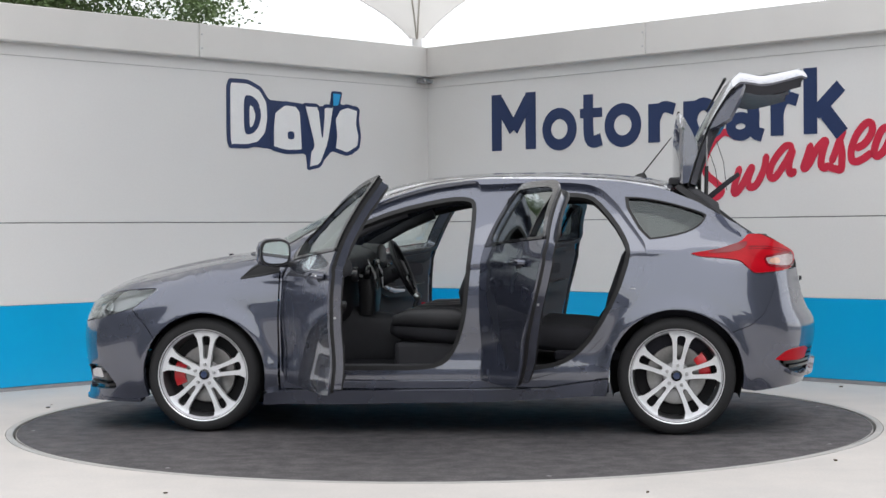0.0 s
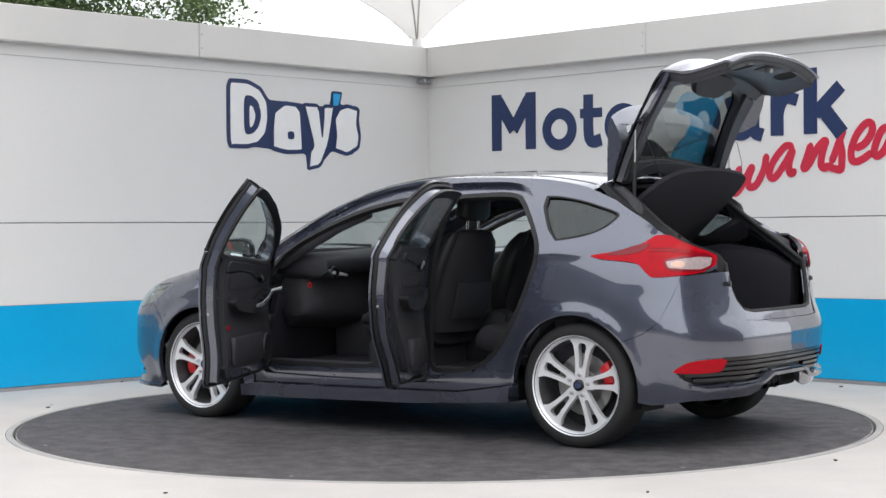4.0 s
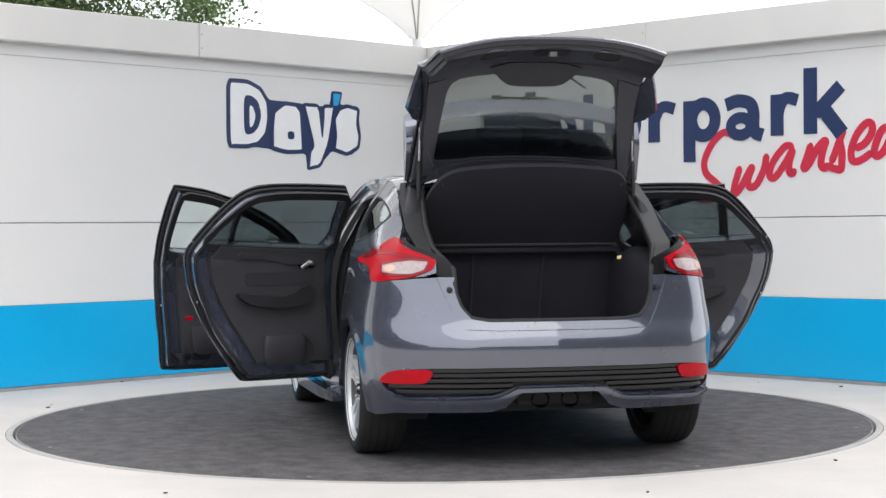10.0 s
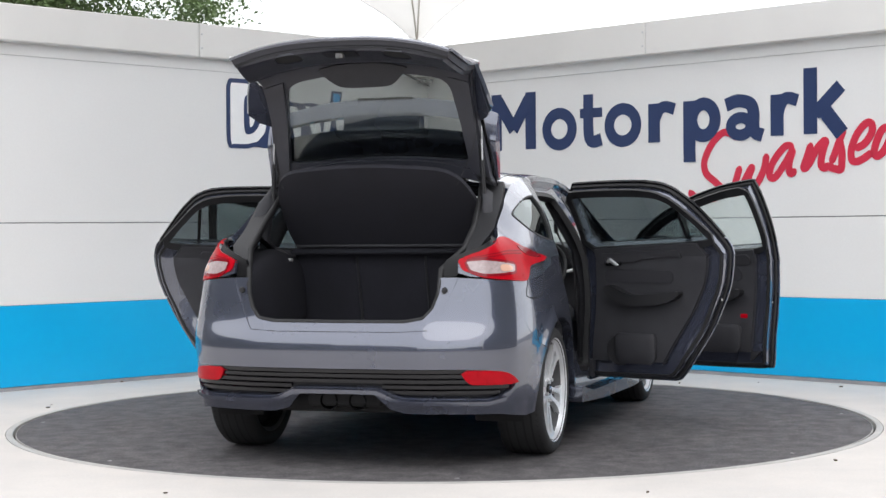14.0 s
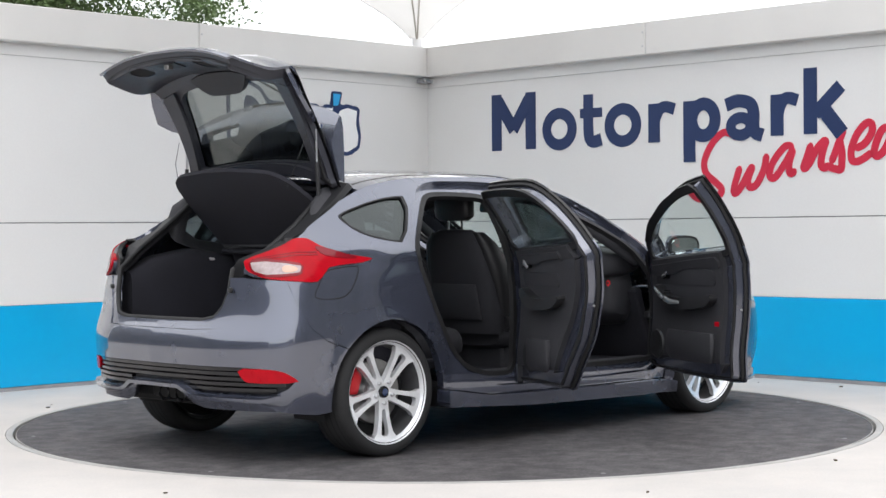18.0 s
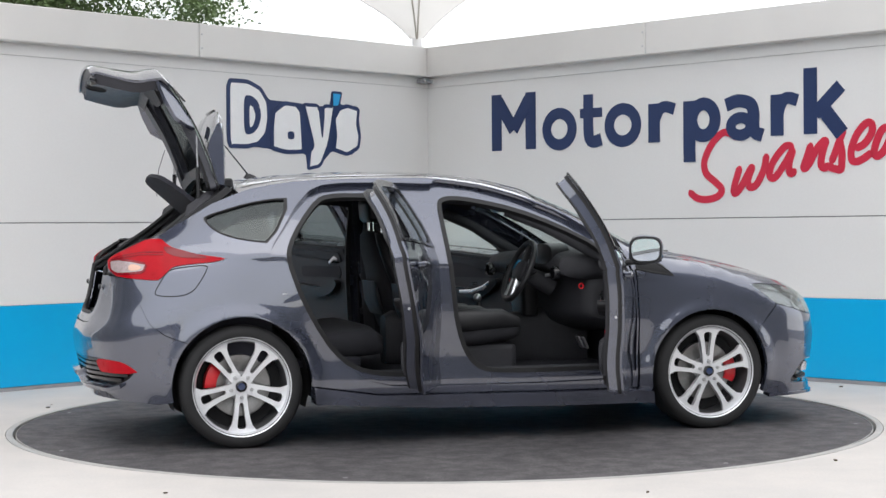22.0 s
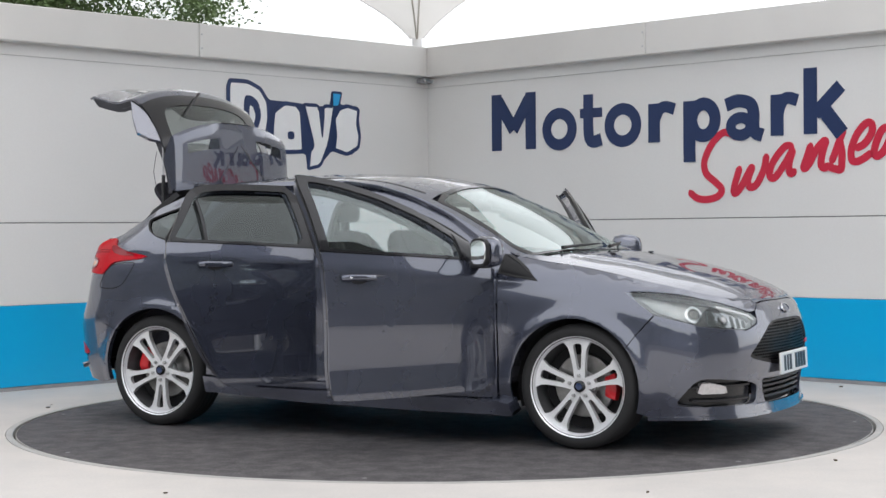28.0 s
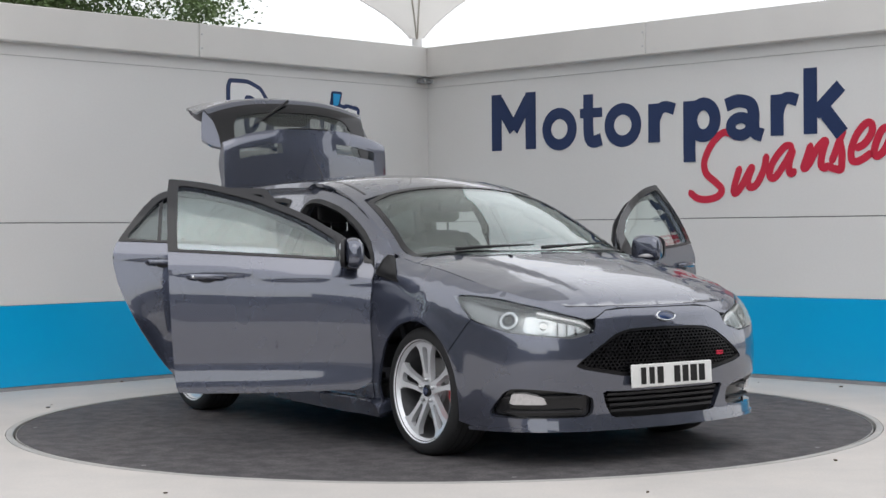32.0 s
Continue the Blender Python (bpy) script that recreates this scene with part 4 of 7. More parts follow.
# tail lights
TAIL = [(-1.395, .990), (-1.60, 1.020), (-1.69, 1.052), (-1.745, 1.088), (-1.83, 1.090), (-1.90, 1.075), (-2.142, 1.005), (-2.188, .985), (-2.170, .940), (-2.07, .902), (-1.95, .892),
        (-1.76, .880), (-1.725, .905), (-1.675, .950), (-1.60, .961), (-1.46, .972)]
for sd in (1, -1):
    tail = patch("tail_light", neg(soften(TAIL, 1, .14)), [], flank, REDLENS, car, 0.05, 0.025, "red wrap-round tail light with clear lower lens", sd, lift=0.008)
    clr = [(-2.150, .978), (-2.06, .984), (-1.92, .972), (-1.830, .960), (-1.845, .925), (-1.95, .918), (-2.06, .917), (-2.128, .936)]
    patch("clear_lens", neg(soften(clr, 1, .12)), [], flank, PINKLENS, tail, 0.01, 0.025, "clear reversing lens", sd, lift=0.011)
    rim_ = shrink(np.array(soften(clr, 1, .12)), -.010)
    patch("lens_rim", neg(rim_), [neg(shrink(np.array(soften(clr, 1, .12)), .002))], flank, DEEPRED, tail, 0.01, 0.025, "deep red rim of the lower lens", sd, lift=0.0115)
    for zo in (.0, .012):
        rib = [(-1.73, 1.012 + zo), (-1.86, 1.012 + zo), (-2.00, 1.000 + zo), (-2.14, .990 + zo * .3), (-2.14, .987 + zo * .3), (-2.00, .997 + zo), (-1.86, 1.008 + zo), (-1.73, 1.008 + zo)]
        patch("inner_rib", neg(rib), [], flank, DEEPRED, tail, 0.008, 0.03, "deep red rib", sd, lift=0.0105)
    amb = [(-1.86, .930), (-1.855, .956), (-1.955, .964), (-1.955, .926)]
    patch("amber_bulb", neg(soften(amb, 2)), [], flank, AMBER, tail, 0.01, 0.025, "pale amber bulb", sd, lift=0.013)
    dk = [(-1.47, .990), (-1.60, 1.026), (-1.70, 1.050), (-1.735, 1.045), (-1.70, 1.010), (-1.60, .990)]
    patch("dark_lens", neg(soften(dk, 1)), [], flank, DEEPRED, tail, 0.01, 0.025, "deep red upper lens", sd, lift=0.0105)
# fuel flap line on one flank
FLAP = soften([(-1.785, .812), (-1.715, .925), (-1.66, .946), (-1.485, .962), (-1.515, .900), (-1.565, .826), (-1.625, .797), (-1.74, .796)], 2, .2)
patch("fuel_flap_gap", neg(FLAP), [neg(shrink(FLAP, .005))], flank, DARKGAP, car, 0.004, 0.03, "dark shut line of the fuel flap", -1, lift=0.001)

# ---- wheels ----
def dish(p):
    p = np.atleast_2d(p)
    r = np.hypot(p[:, 0], p[:, 1])
    y = np.interp(r, [0, .06, .10, .17, .225, .25, .27], [.075, .078, .080, .086, .090, .096, .098])
    return np.stack([-p[:, 0], y, p[:, 1]], -1)


def make_wheel(spin, caliper_angle):
    w = new("wheel")
    bm = bmesh.new()
    lathe(bm, [(.250, -.108), (.262, -.117), (.285, -.120), (.305, -.112), (.319, -.095), (.322, -.06), (.322, .06), (.319, .095), (.305, .112), (.285, .120), (.262, .117), (.250, .108)], 72, "y")
    part("tyre", bm, RUBBER, w, "low-profile black tyre", smooth=50)
    bm = bmesh.new()
    for y0 in (-.062, -.022, .022, .062):
        lathe(bm, [(.3224, y0 - .005), (.3226, y0 - .004), (.3226, y0 + .004), (.3224, y0 + .005)], 72, "y")
    for k in range(64):
        a = k * math.tau / 64
        for y0, tw in ((-.086, .25), (.086, -.25)):
            box(bm, (.3165 * math.cos(a), y0, .3165 * math.sin(a)), (.0065, .022, .004), Matrix.Rotation(-a, 3, "Y") @ Matrix.Rotation(tw, 3, "X"))
    part("tread", bm, DARKGAP, w, "tread grooves")
    bm = bmesh.new()
    lathe(bm, [(.252, .090), (.262, .108), (.266, .114), (.264, .117), (.256, .114), (.250, .106), (.244, .100), (.238, .088)], 72, "y")
    part("rim", bm, ALLOY, w, "bright silver alloy rim lip", smooth=40)
    # Barrel colour mixes brake dust with the shade inside the rim.
    bm = bmesh.new()
    lathe(bm, [(.238, .088), (.236, .080), (.230, .04), (.226, -.02), (.234, -.09), (.256, -.110), (.258, -.112)], 72, "y")
    part("barrel", bm, BARREL, w, "rim barrel darkened for brake dust and the shade inside", smooth=40)
    arm = [(.024, .030), (.0275, .060), (.0285, .085), (.033, .130), (.040, .172), (.048, .202), (.066, .226), (.088, .238), (.060, .249), (.030, .253)]
    arm = [(a * 1.13, b) for a, b in arm]
    outl = [(-a, b) for a, b in arm] + arm[::-1]
    gap_ = [(.006, .086), (.0115, .096), (.0150, .13), (.019, .165), (.0235, .195), (.0225, .212), (.011, .220)]
    slot = [(-a, b) for a, b in gap_] + gap_[::-1]
    for k in range(5):
        a = radians(spin + 72 * k)
        m = np.array(((math.cos(a), -math.sin(a)), (math.sin(a), math.cos(a))))
        o_, s_ = np.array(outl) @ m.T, np.array(slot) @ m.T
        patch("spoke", o_, [s_], dish, ALLOY, w, 0.03, 0.014, "")
        bm = bmesh.new()
        ln = m @ np.array((0, .056))
        lathe(bm, [(.0001, .096), (.007, .096), (.010, .092), (.010, .070)], 6, "y", (-ln[0], 0, ln[1]))
        part("wheel_nut", bm, STEEL, w, "chrome wheel nut", smooth=30)
    bm = bmesh.new()
    lathe(bm, [(.0001, .074), (.048, .074), (.053, .066), (.055, .03)], 36, "y")
    part("hub", bm, ALLOY, w, "silver hub", smooth=40)
    bm = bmesh.new()
    lathe(bm, [(.0001, .092), (.022, .091), (.029, .087), (.031, .07)], 28, "y")
    cap = part("hub_cap", bm, GLOSS, w, "black hub cap", smooth=40)
    bm = bmesh.new()
    lathe(bm, [(.0001, .0945), (.018, .0935), (.019, .091)], 20, "y")
    part("cap_badge", bm, BADGE, w, "small blue cap badge", smooth=40)
    bm = bmesh.new()
    lathe(bm, [(.07, .010), (.075, .014), (.160, .014), (.163, .010), (.163, -.010), (.160, -.014), (.07, -.014)], 48, "y")
    part("brake_disc", bm, DISC, w, "steel brake disc", smooth=40)
    bm = bmesh.new()
    lathe(bm, [(.0001, .03), (.068, .03), (.075, .014)], 36, "y")
    part("disc_bell", bm, STEEL, w, "", smooth=40)
    bm = bmesh.new()
    ca = radians(caliper_angle)
    rows = []
    for i in range(9):
        a = ca + radians(-22 + i * 5.5)
        hh = 0.030 if i in (0, 8) else 0.038 if i in (1, 7) else 0.043
        rows.append([bm.verts.new((r * math.cos(a), y, r * math.sin(a))) for r, y in ((.125, -.03), (.185, -.03), (.192, 0), (.185, hh - .004), (.170, hh), (.140, hh), (.125, hh - .008))])
    for r0, r1 in zip(rows, rows[1:]):
        for j in range(7):
            bm.faces.new((r0[j], r0[(j + 1) % 7], r1[(j + 1) % 7], r1[j]))
    bm.faces.new(rows[0])
    bm.faces.new(rows[-1][::-1])
    bmesh.ops.recalc_face_normals(bm, faces=bm.faces[:])
    part("brake_caliper", bm, RED, w, "red brake caliper", smooth=35)
    bm = bmesh.new()
    lathe(bm, [(.0001, -.03), (.225, -.03), (.228, -.10)], 40, "y")
    part("back_plate", bm, DARKGAP, w)
    return w


for x, y, spin, cal in ((1.324, .765, -4, 0), (-1.324, .765, -8, 160), (1.324, -.765, 2, 0), (-1.324, -.765, 180, 160)):
    sy = 1 if y > 0 else -1
    # a wheel on the far flank is the same wheel turned about
    w = make_wheel(spin, cal if sy > 0 else 180 - cal)
    w.parent = car
    w.matrix_local = pose(x, y, 0.322, 0, 0, 0 if sy > 0 else 180)
# wheel-arch liners and underbody
for cx, r in ((CF[0], .40), (CR[0], .41)):
    for sd in (1, -1):
        bm = bmesh.new()
        rows = []
        for i in range(17):
            a = radians(-20 + i * 220 / 16)
            rr = r - 0.045
            rows.append([bm.verts.new((cx + rr * math.cos(a), sd * .80, .322 + rr * math.sin(a))), bm.verts.new((cx + rr * math.cos(a), sd * .56, .322 + rr * math.sin(a)))])
        for a_, b_ in zip(rows, rows[1:]):
            bm.faces.new((a_[0], a_[1], b_[1], b_[0]))
        c0 = bm.verts.new((cx, sd * .56, .322))
        for a_, b_ in zip(rows, rows[1:]):
            bm.faces.new((a_[1], c0, b_[1]))
        part("arch_liner", bm, DARKGAP, car, "black wheel-arch liner", smooth=40)
part("underbody", boxes([((0.0, 0, .26), (1.75, 1.60, .12)), ((1.45, 0, .25), (0.9, 1.08, .10)), ((-1.45, 0, .30), (0.95, 1.08, .10))], 0.03, 2), DARKGAP, car, "black underbody")

# ---- doors ----
FRONT_GLASS = [(0.675, 0.983), (0.665, 1.078), (0.49, 1.188), (0.24, 1.291), (0.0, 1.354), (-0.140, 1.376), (-0.166, 1.370), (-0.172, 1.10), (-0.168, 1.038), (0.10, 1.022), (0.40, 1.004)]
REAR_GLASS = [(-0.29, 1.052), (-0.292, 1.335), (-0.310, 1.350), (-0.55, 1.357), (-0.74, 1.355), (-0.845, 1.342), (-0.915, 1.308), (-1.085, 1.118), (-1.09, 1.098), (-0.95, 1.083), (-0.60, 1.066)]
FRONT_BELT = [(0.87, 0.935), (0.845, 0.958), (0.66, 0.972), (0.40, 0.990), (0.10, 1.008), (-0.225, 1.028)]
REAR_BELT = [(-0.225, 1.030), (-0.60, 1.052), (-0.95, 1.070), (-1.18, 1.080)]


def belt_z(belt, u):
    b = np.array(sorted(belt))
    return np.interp(u, b[:, 0], b[:, 1])


def below(poly, belt, dz=0.0):
    """The part of an outline under the belt line."""
    p = resample(poly, 0.015)
    k = p[:, 1] < belt_z(belt, p[:, 0]) + dz
    i = int(np.argmax(k & ~np.roll(k, 1)))
    p, k = np.roll(p, -i, 0), np.roll(k, -i)
    low = p[k]
    u0, u1 = low[-1][0], low[0][0]
    us = np.linspace(u0, u1, 14)
    return np.concatenate([low, np.stack([us, belt_z(belt, us) + dz], -1)])


def above(poly, belt, dz=0.0):
    p = resample(poly, 0.015)
    k = p[:, 1] > belt_z(belt, p[:, 0]) + dz
    i = int(np.argmax(k & ~np.roll(k, 1)))
    p, k = np.roll(p, -i, 0), np.roll(k, -i)
    hi = p[k]
    us = np.linspace(hi[-1][0], hi[0][0], 14)
    return np.concatenate([hi, np.stack([us, belt_z(belt, us) + dz], -1)])


def rounded_bar(bm, pts, r, n=10, squash=None):
    return tube(bm, pts, r, n, True, squash)


def surf(u, z, lift=0.0):
    p = side_surface(np.array([[u, z]]))[0]
    e = 1e-3
    n = np.cross(side_surface(np.array([[u - e, z]]))[0] - p, side_surface(np.array([[u, z + e]]))[0] - p)
    return p + n / np.linalg.norm(n) * lift


def on_door(bm, side, hinge):
    for v in bm.verts:
        v.co = Vector((v.co.x, v.co.y * side, v.co.z)) - Vector(hinge)
    if side == -1:
        bmesh.ops.reverse_faces(bm, faces=bm.faces[:])
    return bm


def make_door(front, side, angle):
    out, win, belt = (FRONT_DOOR, FRONT_GLASS, FRONT_BELT) if front else (REAR_DOOR, REAR_GLASS, REAR_BELT)
    out = soften(out, 1, 0.2)
    hinge = (0.845, 0.862 * side, 0.0) if front else (-0.272, 0.872 * side, 0.0)
    skin_o = below(out, belt)
    door = patch("front_door" if front else "rear_door", neg(skin_o), [], flank, PAINT, car, 0.010, 0.03,
                 "grey front door standing open" if front else "grey rear door standing open", side, hinge)
    door.matrix_local = pose(*hinge, 0, 0, -angle * side)

    def on(name, outer, holes, material, thick, step=0.04, label="", lift=0.0):
        return patch(name, neg(outer), [neg(h) for h in holes], flank, material, door, thick, step, label, side, hinge, lift)

    def solid(name, bm, material, label="", smooth=40):
        return part(name, on_door(bm, side, hinge), material, door, label, smooth)
    win_s = soften(win, 1, 0.15)
    # outer black window frame, pane, belt strip
    up = above(out, belt, 0.004)
    on("window_frame", up, [win_s], GLOSS, 0.012, 0.04, "gloss black window frame", 0.0)
    on("window_glass", shrink(win_s, -0.012), [], GLASS_CLEAR if front else GLASS_DARK, 0.004, 0.06, "clear window glass" if front else "dark tinted window glass", -0.022)
    us = np.linspace(0.84, -0.214, 20) if front else np.linspace(-0.238, -1.122, 20)
    bs = np.concatenate([np.stack([us, belt_z(belt, us) + 0.016], -1), np.stack([us, belt_z(belt, us) + 0.002], -1)[::-1]])
    on("belt_strip", bs, [], GLOSS, 0.012, 0.04, "black belt strip", 0.006)
    if not front:
        dv = [(-0.905, 1.30), (-0.885, 1.31), (-0.90, 1.085), (-0.92, 1.085)]
        on("window_divider", dv, [], GLOSS, 0.03, 0.04, "black window divider", -0.004)
    # painted inner shell with its seal
    ins = shrink(out, 0.022)
    on("inner_shell", ins, [win_s], PAINT, 0.062, 0.035, "grey painted inner door shell", -0.012)
    on("outer_seal", shrink(out, 0.010), [shrink(out, 0.020)], SEAL, 0.018, 0.04, "black outer door seal", -0.014)
    on("door_seal", shrink(out, 0.028), [shrink(out, 0.040)], SEAL, 0.014, 0.04, "black rubber door seal", -0.070)
    on("inner_frame_trim", shrink(win_s, -0.032), [shrink(win_s, 0.002)], BLACK, 0.014, 0.04, "black inner window trim", -0.072)
    # trim card
    card = below(shrink(out, 0.112), belt, 0.012)
    trim = on("door_card", card, [], TRIM, 0.030, 0.035, "black moulded door card", -0.072)
    x0, x1 = (0.70, -0.08) if front else (-0.38, -0.90)
    zb = 0.78 if front else 0.80
    # upper pad, armrest, pocket
    us = np.linspace(x0, x1, 10)
    pad = np.concatenate([np.stack([us, belt_z(belt, us) - 0.012], -1), np.stack([us, belt_z(belt, us) - 0.085 - 0.02 * np.sin((us - x0) / (x1 - x0) * 3.1)], -1)[::-1]])
    on("upper_pad", soften(pad, 1), [], TRIM, 0.014, 0.05, "soft black upper pad", -0.100)
    if front:
        am = [(0.66, 0.80), (0.62, 0.83), (0.56, 0.78), (0.44, 0.735), (0.10, 0.755), (-0.02, 0.775), (-0.03, 0.735), (0.05, 0.690), (0.42, 0.665), (0.56, 0.70)]
    else:
        am = [(-0.40, 0.80), (-0.44, 0.835), (-0.52, 0.79), (-0.60, 0.765), (-0.80, 0.785), (-0.90, 0.800), (-0.89, 0.765), (-0.80, 0.715), (-0.56, 0.700), (-0.45, 0.735)]
    on("armrest", soften(am, 1), [], LEATHER, 0.050, 0.05, "black armrest", -0.098)
    us = np.linspace(x0 - 0.02, x1 + 0.06, 8)
    mid = np.concatenate([np.stack([us, np.full(8, zb + 0.115)], -1), np.stack([us, np.full(8, zb + 0.04)], -1)[::-1]])
    on("card_insert", soften(mid, 1), [], CLOTH, 0.006, 0.05, "black cloth insert", -0.101)
    if front:
        bm = bmesh.new()
        rounded_bar(bm, [surf(u, z, -0.168) for u, z in ((0.60, 0.80), (0.53, 0.745), (0.42, 0.715), (0.30, 0.715))], [0.008, 0.012, 0.012, 0.007], 8, (1.3, 0.6))
        solid("pull_handle", bm, SATIN, "satin silver pull handle trim")
        bm = bmesh.new()
        box(bm, surf(-0.03, 0.60, -0.103), (0.05, 0.006, 0.026), None, 0.003, 1)
        solid("door_warning_light", bm, REDLENS, "small red door reflector")
        bm = bmesh.new()
        for k in range(4):
            box(bm, surf(0.46 - 0.03 * (k % 2), 0.768 + 0.016 * (k // 2), -0.165), (0.022, 0.012, 0.008), None, 0.002, 1)
        solid("window_switch", bm, GLOSS, "black window switches")
    ux, uz = (0.56, 0.885) if front else (-0.46, 0.935)
    bm = bmesh.new()
    box(bm, surf(ux, uz, -0.106), (0.105, 0.012, 0.045), None, 0.018, 3)
    solid("handle_recess", bm, GLOSS, "black handle recess")
    bm = bmesh.new()
    rounded_bar(bm, [surf(ux + 0.035, uz + 0.008, -0.112), surf(ux + 0.01, uz + 0.004, -0.124), surf(ux - 0.04, uz - 0.008, -0.120)], [0.012, 0.010, 0.007], 10, (1.3, 0.6))
    solid("inner_handle", bm, SATIN, "satin silver inner handle")
    # speaker and pocket
    sp = surf(0.66 if front else -0.50, 0.46, -0.105)
    bm = bmesh.new()
    lathe(bm, [(0.0001, -0.004), (0.06, -0.006), (0.078, -0.012), (0.085, 0.0)], 32, "y", tuple(sp))
    solid("speaker_grille", bm, BLACK, "round black speaker grille")
    pk0, pk1 = (0.52, -0.02) if front else (-0.48, -0.74)
    bm = bmesh.new()
    ring = [(surf((pk0 + pk1) / 2, z, -0.112), ((pk0 - pk1) / 2 - s, 0, 0), (0, d, 0)) for z, s, d in ((0.40, 0.03, 0.010), (0.43, 0.0, 0.022), (0.52, 0.0, 0.030), (0.545, 0.012, 0.026))]
    super_loft(bm, ring, 20, 4)
    solid("door_pocket", bm, TRIM, "moulded door pocket")
    # outer handle in its cup
    hu, hz = (-0.02, 0.895) if front else (-0.885, 0.955)
    cup = [(hu + 0.058 * math.cos(a), hz - 0.004 + 0.030 * math.sin(a)) for a in np.linspace(0, math.tau, 20, endpoint=False)]
    on("handle_cup", cup, [], PAINT, 0.004, 0.02, "recessed handle cup", 0.0015)
    # Flat black oval laid on the cup paints in the handle's shade.
    cup2 = [(hu + 0.050 * math.cos(a), hz - 0.006 + 0.024 * math.sin(a)) for a in np.linspace(0, math.tau, 20, endpoint=False)]
    on("cup_shade_patch", cup2, [], BLACK, 0.004, 0.02, "flat black patch for the shade behind the handle", 0.0025)
    bm = bmesh.new()
    rounded_bar(bm, [surf(hu + 0.100, hz, 0.006), surf(hu + 0.08, hz + 0.002, 0.030), surf(hu, hz + 0.004, 0.038), surf(hu - 0.08, hz + 0.003, 0.032), surf(hu - 0.100, hz + 0.002, 0.006)], [0.012, 0.015, 0.015, 0.015, 0.012], 12, (1.0, 0.62))
    h = solid("door_handle", bm, PAINT, "body-colour bar handle")
    if front:
        bm = bmesh.new()
        lathe(bm, [(0.0001, 0.002), (0.006, 0.001), (0.007, -0.002)], 12, "y", tuple(surf(hu - 0.072, hz + 0.003, 0.043)))
        solid("key_lock", bm, CHROME, "round key lock")
    # latch and bolts on the shut face
    lu, lz = (-0.175, 0.74) if front else (-1.09, 0.80)
    bm = bmesh.new()
    c = surf(lu, lz, -0.045)
    box(bm, c, (0.018, 0.026, 0.05), None, 0.004, 1)
    solid("latch", bm, DARKGAP, "black door latch")
    for dz in (-0.05, 0.05):
        bm = bmesh.new()
        p_ = surf(lu, lz + dz, -0.043)
        lathe(bm, [(0.0001, -0.012), (0.006, -0.012), (0.007, -0.008)], 10, "x", tuple(p_))
        solid("bolt", bm, STEEL, "steel latch bolt")
    # check strap and hinges
    hx = 0.845 if front else -0.262
    for z in (0.46, 0.82):
        bm = bmesh.new()
        box(bm, (hx + 0.0, 0.838, z), (0.05, 0.035, 0.07), None, 0.006, 1)
        tube(bm, [(hx + 0.01, 0.85, z - 0.04), (hx + 0.01, 0.85, z + 0.04)], 0.009, 8)
        solid("hinge", bm, PAINT, "painted door hinge")
    if front:
        # mirror
        sail = [(0.845, 0.955), (0.74, 1.066), (0.655, 1.108), (0.665, 0.972), (0.75, 0.962)]
        on("mirror_sail", sail, [], GLOSS, 0.02, 0.04, "black mirror sail", 0.004)
        bm = bmesh.new()
        rings = []
        for t, hw, hh, zz in ((0.0, 0.030, 0.045, 1.005), (0.10, 0.070, 0.072, 1.010), (0.35, 0.082, 0.080, 1.015), (0.75, 0.080, 0.076, 1.013), (0.93, 0.066, 0.062, 1.008), (1.0, 0.035, 0.036, 1.003)):
            rings.append(((0.725 + 0.01 * t, 0.865 + 0.185 * t, zz), (hw * 0.62, 0, 0), (0, 0, hh)))
        super_loft(bm, rings, 24, 2.6)
        solid("mirror_housing", bm, PAINT, "grey door mirror housing", 50)
        bm = bmesh.new()
        super_loft(bm, [((0.672, 0.957, 1.012), (-0.014, 0.078, 0), (0, 0, 0.062)), ((0.668, 0.957, 1.012), (-0.014, 0.076, 0), (0, 0, 0.060))], 28, 3.2)
        solid("mirror_glass", bm, MIRROR, "silvered mirror glass", 30)
        bm = bmesh.new()
        super_loft(bm, [((0.690, 0.957, 1.012), (-0.013, 0.090, 0), (0, 0, 0.075)), ((0.671, 0.957, 1.012), (-0.016, 0.088, 0), (0, 0, 0.072))], 28, 3.2)
        solid("mirror_bezel", bm, BLACK, "black mirror bezel", 30)
        bm = bmesh.new()
        rounded_bar(bm, [(0.765, 0.91, 0.972), (0.778, 0.98, 0.970), (0.762, 1.035, 0.972)], [0.008, 0.012, 0.008], 8, (1.0, 0.7))
        solid("mirror_indicator", bm, CLEARLENS, "clear mirror indicator")
        bm = bmesh.new()
        box(bm, (0.73, 0.90, 0.945), (0.07, 0.14, 0.03), None, 0.012, 2)
        solid("mirror_foot", bm, BLACK, "black mirror foot")
    return door


for sd in (1, -1):
    make_door(True, sd, 64.5)
    make_door(False, sd, 66.5)
    # hinge pillar hardware left on the body
    for hx, hz_ in ((0.80, 0.62), (-0.29, 0.62)):
        bm = bmesh.new()
        box(bm, (hx, 0.835 * sd, hz_), (0.04, 0.05, 0.045), None, 0.008, 1)
        part("check_strap", bm, BLACK, car, "black door check strap")
    # striker
    for hx, hz_ in ((-0.205, 0.74), (-1.10, 0.80)):
        bm = bmesh.new()
        tube(bm, [(hx, 0.815 * sd, hz_), (hx, 0.855 * sd, hz_), (hx + 0.03, 0.855 * sd, hz_), (hx + 0.03, 0.815 * sd, hz_)], 0.005, 6)
        part("striker", bm, STEEL, car, "steel door striker")

